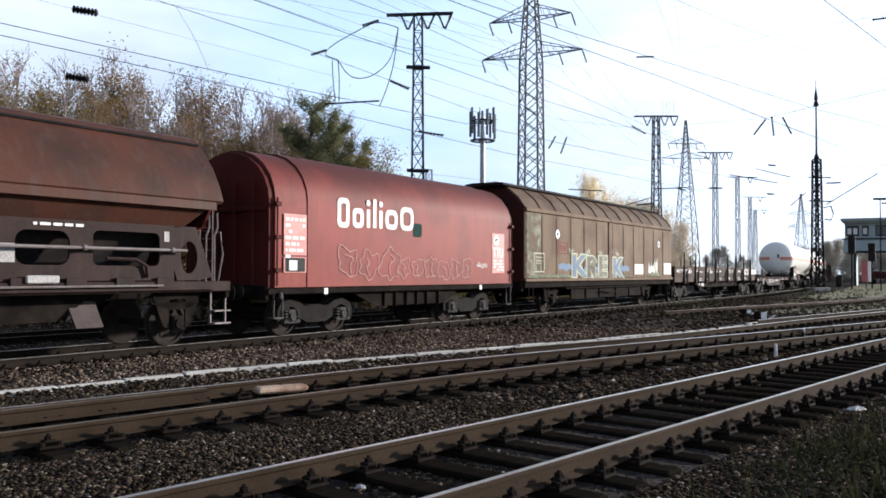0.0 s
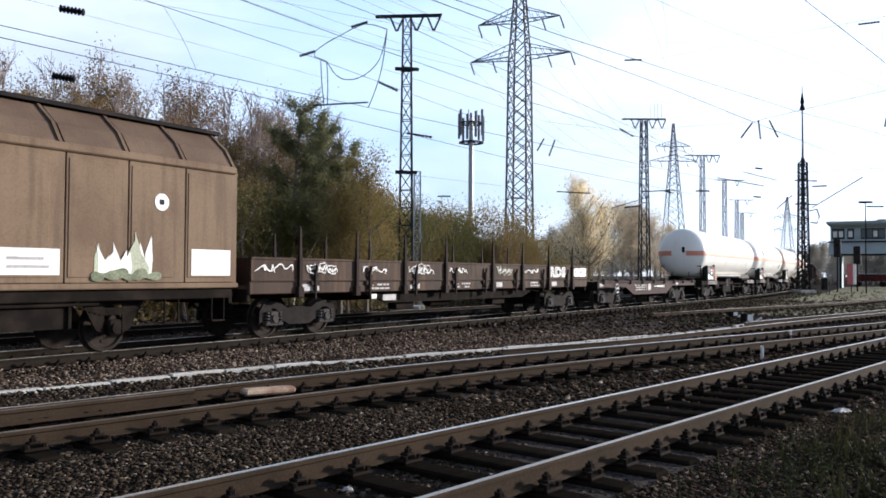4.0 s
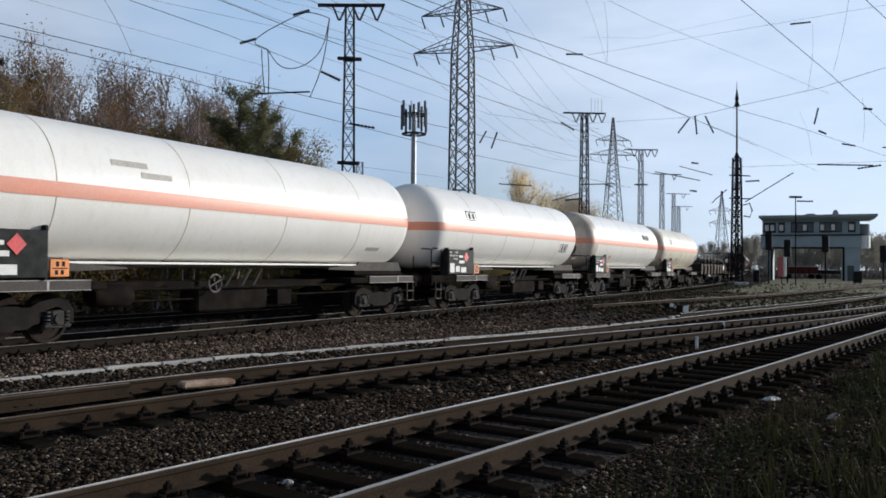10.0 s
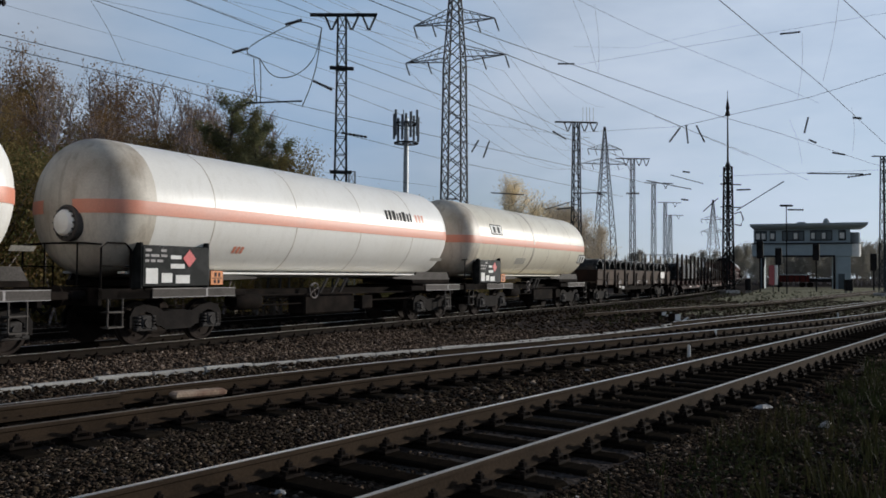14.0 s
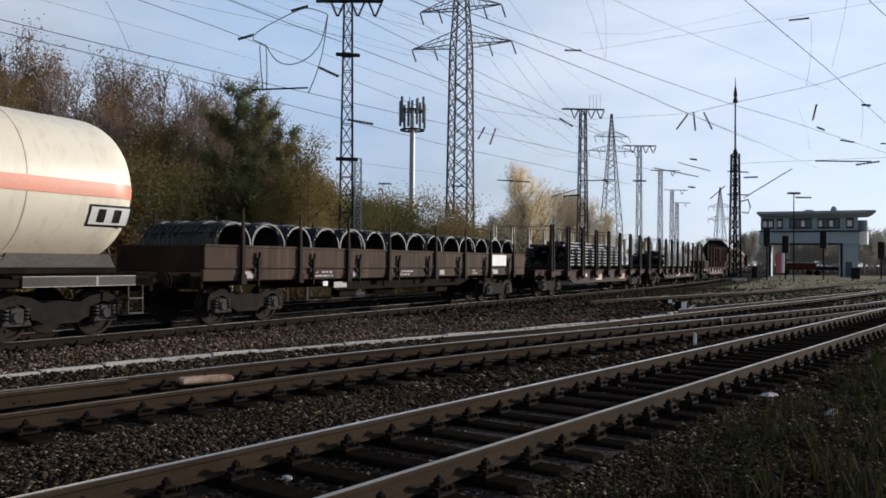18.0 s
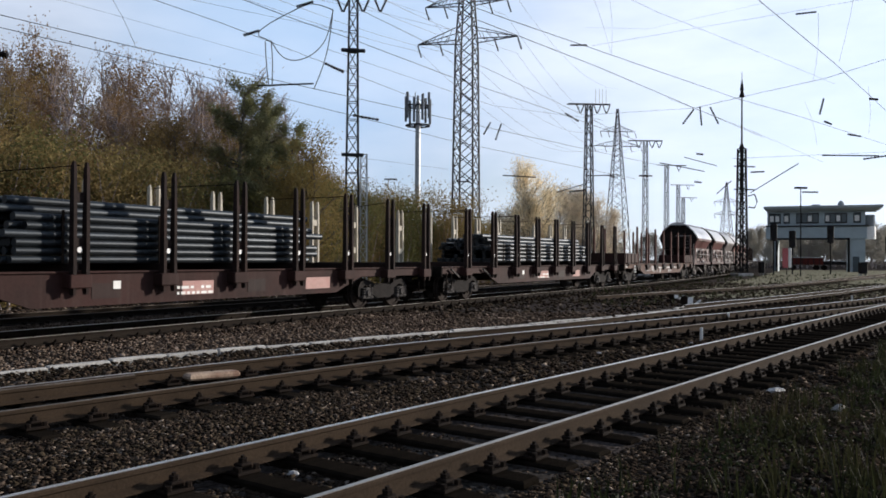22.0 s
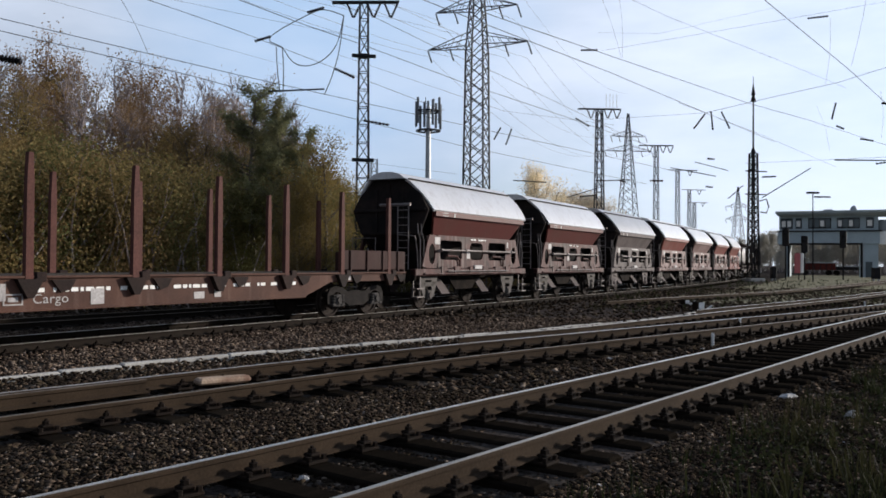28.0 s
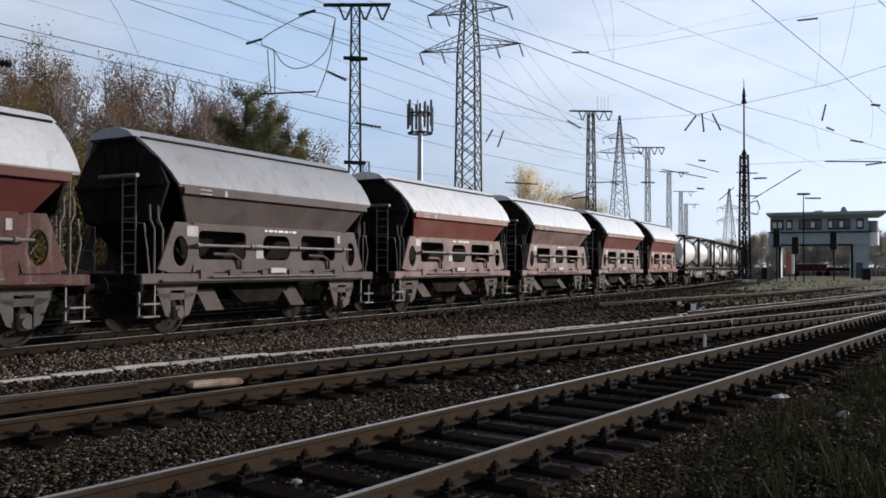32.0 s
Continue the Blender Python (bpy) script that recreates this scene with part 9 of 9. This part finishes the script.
def small_things():
    # concrete cable trough in lid-long pieces
    line = TROUGH
    e = thing("cable_trough", "pale concrete cable trough half sunk in ballast", "cable trough", kind="structure")
    lid = Mesh().box(-0.497, 0.497, -0.075, 0.075, -0.09, 0.05, 0.02).data("trough_lid", M["concrete"])
    rnd = random.Random(2)
    for p, th in spaced(smooth_line(line, 2), 1.0):
        part("trough_lid", lid, None, e, at=pose(p.x, p.y, rnd.uniform(-0.045, 0.006), rnd.uniform(-2, 2), rnd.uniform(-0.6, 0.6), 90 - math.degrees(th) + rnd.uniform(-1, 1)))
    # rails of the turnouts further on
    for pts, head, label in ((((0.6, 17.0), (2.05, 18.35), (3.75, 20.0), (5.5, 22.1), (8.0, 25.1), (11.2, 29.0), (15.5, 33.8), (21.9, 41.3), (60, 90)), "head", "rusty turnout rail leading away"),
                             (((8.9, 27.7), (10.9, 30.0), (16.2, 35.9), (20.8, 41.5), (24.1, 45.4), (60, 88)), "bright", "polished rail of a distant track"),
                             (((7.2, 33.7), (11.3, 38.3), (14.6, 41.7), (19.6, 46.9), (28.6, 58.5), (60, 100)), "dull", "dull rail beyond the grassy strip"),
                             (((8.8, 35.6), (14.0, 41.6), (19.0, 47.0), (28.0, 59), (58, 101)), "dull", "dull rail beyond the grassy strip")):
        e = thing("turnout_rail", label, "rail", kind="structure")
        rail_mesh(smooth_line(pts, 2), M[head], e)
        line = smooth_line(pts, 2)
        m, c = Mesh(), Mesh()
        for p, th in spaced(line, 0.63):
            if p.length > 75: continue
            q = pose(p.x, p.y, 0.0, 0, 0, 90 - math.degrees(th))
            m.add([q @ Vector(v) for v in ((-.13, -.6, 0), (.13, -.6, 0), (.13, .6, 0), (-.13, .6, 0), (-.13, -.6, -.1), (.13, -.6, -.1))], [(0, 1, 2, 3), (4, 5, 1, 0)])
            for y in (-0.12, 0.12):
                v = q @ Vector((0, y, 0))
                c.box(v.x - 0.05, v.x + 0.05, v.y - 0.05, v.y + 0.05, 0, 0.08)
        tagged(part("far_sleepers", m, M["sleeper"], e), kind="stuff")
        tagged(part("far_fastenings", c, M["iron"], e), kind="stuff")
    # guard rail inside the middle track
    e = thing("guard_rail", "rusty guard rail inside the middle track", "rail", kind="structure")
    rail_mesh(smooth_line([(-7.0, 6.75), (-5.45, 8.62), (-4.3, 9.95), (-3.62, 10.74)], 1), M["dull"], e)
    at = Vector((-2.86, 11.65))
    ob = part("wooden_block", Mesh().box(-0.42, 0.42, -0.09, 0.09, -0.05, 0.045, 0.03), M["oldwood"], at=pose(at.x, at.y, 0.05, 4, 2, 47))
    tagged(ob, "weathered pale brown wooden block against the rail", "wood block")
    for x, y, h in ((6.02, 17.62, 0.26), (8.8, 23.5, 0.2), (13.5, 22.6, 0.3), (17.9, 34.0, 0.25)):
        ob = part("marker_peg", Mesh().rod((0, 0, -0.1), (0, 0, h - 0.03), 0.035, 8).rod((0, 0, h - 0.03), (0, 0, h), 0.028, 8), M["paint"], at=pose(x, y, -0.02))
        tagged(ob, "short white marker peg in the ballast", "marker", "marker pegs")
    for x, y, k in ((9.4, 29.1, 1.0), (10.1, 32.9, 0.8)):
        e = thing("point_lantern", "low switch lantern with white and black faces", "switch lantern", "switch lanterns", at=pose(x, y, -0.05, 0, 0, 20))
        part("stand", Mesh().box(-0.3 * k, 0.3 * k, -0.15, 0.15, 0, 0.16, 0.03), M["iron"], e)
        part("lantern_box", Mesh().box(-0.14 * k, 0.14 * k, -0.14, 0.14, 0.16, 0.46 * k, 0.03), M["iron"], e)
        part("white_face", Mesh().box(-0.05, 0.17 * k, -0.16, -0.145, 0.2, 0.42 * k, 0.01), M["paint"], e)
        part("lever", Mesh().rod((0.25 * k, 0, 0.1), (0.55 * k, -0.1, 0.3), 0.03, 6), M["paint"], e)
    rnd = random.Random(9)
    def litter(x, y, w, d, h, mat, label, name, cat):
        m = Mesh()
        rings = []
        n = 9
        for z, s in ((0, 0.8), (0.4, 1.0), (0.8, 0.7), (1.0, 0.25)):
            rings.append([(w * s * math.cos(2 * math.pi * i / n) * rnd.uniform(0.75, 1.2), d * s * math.sin(2 * math.pi * i / n) * rnd.uniform(0.75, 1.2), h * z * rnd.uniform(0.8, 1.15)) for i in range(n)])
        m.loft(rings)
        tagged(part(name, m, mat, at=pose(x, y, -0.07, 0, 0, rnd.uniform(0, 90))), label, cat)
    litter(4.74, 10.95, 0.17, 0.08, 0.07, M["plastic"], "crumpled pale plastic sheet in the weeds", "plastic_sheet", "litter")
    litter(4.85, 9.5, 0.10, 0.07, 0.10, M["plastic"], "crumpled white plastic bag in the weeds", "plastic_bag", "litter")
    for x, y, s in ((-1.0, 6.75, 0.055), (-3.05, 6.6, 0.035), (-2.75, 6.2, 0.035), (0.75, 8.2, 0.03), (2.0, 9.3, 0.03), (-2.0, 7.2, 0.025), (1.35, 6.6, 0.03), (4.6, 7.3, 0.03), (3.7, 6.3, 0.03), (5.6, 17.0, 0.08), (3.3, 15.2, 0.07), (2.9, 7.1, 0.03), (4.1, 8.2, 0.028), (0.9, 14.2, 0.05)):
        litter(x, y, s, s * 0.7, s * 0.8, M["plastic"], "pale stone lying on the dark ballast", "pale_stone", "stone")


build_ballast()
build_grass()
small_things()


# ---- movement ----
def travelled(t):
    """Metres that the train has come by t seconds."""
    return 7.15 * t + 0.00176 * t * t + 0.0055 * max(0.0, t - 18) ** 2


def wagon_pose(u, half, t):
    s = u - travelled(t)
    a, b = train_line(s - half)[0], train_line(s + half)[0]
    c, d = (a + b) / 2, b - a
    return pose(c.x, c.y, RAIL, 0, 0, math.degrees(math.atan2(d.y, d.x)))


def motions():
    times = [i * 1.0 for i in range(33)]
    for ob, u, half in WAGONS:
        walk(ob, [(t, wagon_pose(u, half, t)) for t in times])
    for ob, u, half, seat in LOADS:
        walk(ob, [(t, wagon_pose(u, half, t) @ seat) for t in times])
    # wheels roll while their wagon is near the camera
    for ob, x, u in WHEELS:
        start, end = max(0.0, (u - 45) / 7.3), min(32.0, (u + 9) / 7.1)
        if end <= start:
            start, end = 0.0, 0.2
        rows, t = [], math.ceil(start * 15) / 15
        first = travelled(t)
        if t > 0:
            rows.append((0.0, pose(x, 0, 0.46)))
        while t <= end:
            rows.append((t, pose(x, 0, 0.46, 0, -math.degrees((travelled(t) - first) / 0.46), 0)))
            t += 1 / 15
        if rows[-1][0] < 32:
            rows.append((32.0, rows[-1][1]))
        walk(ob, rows)


motions()
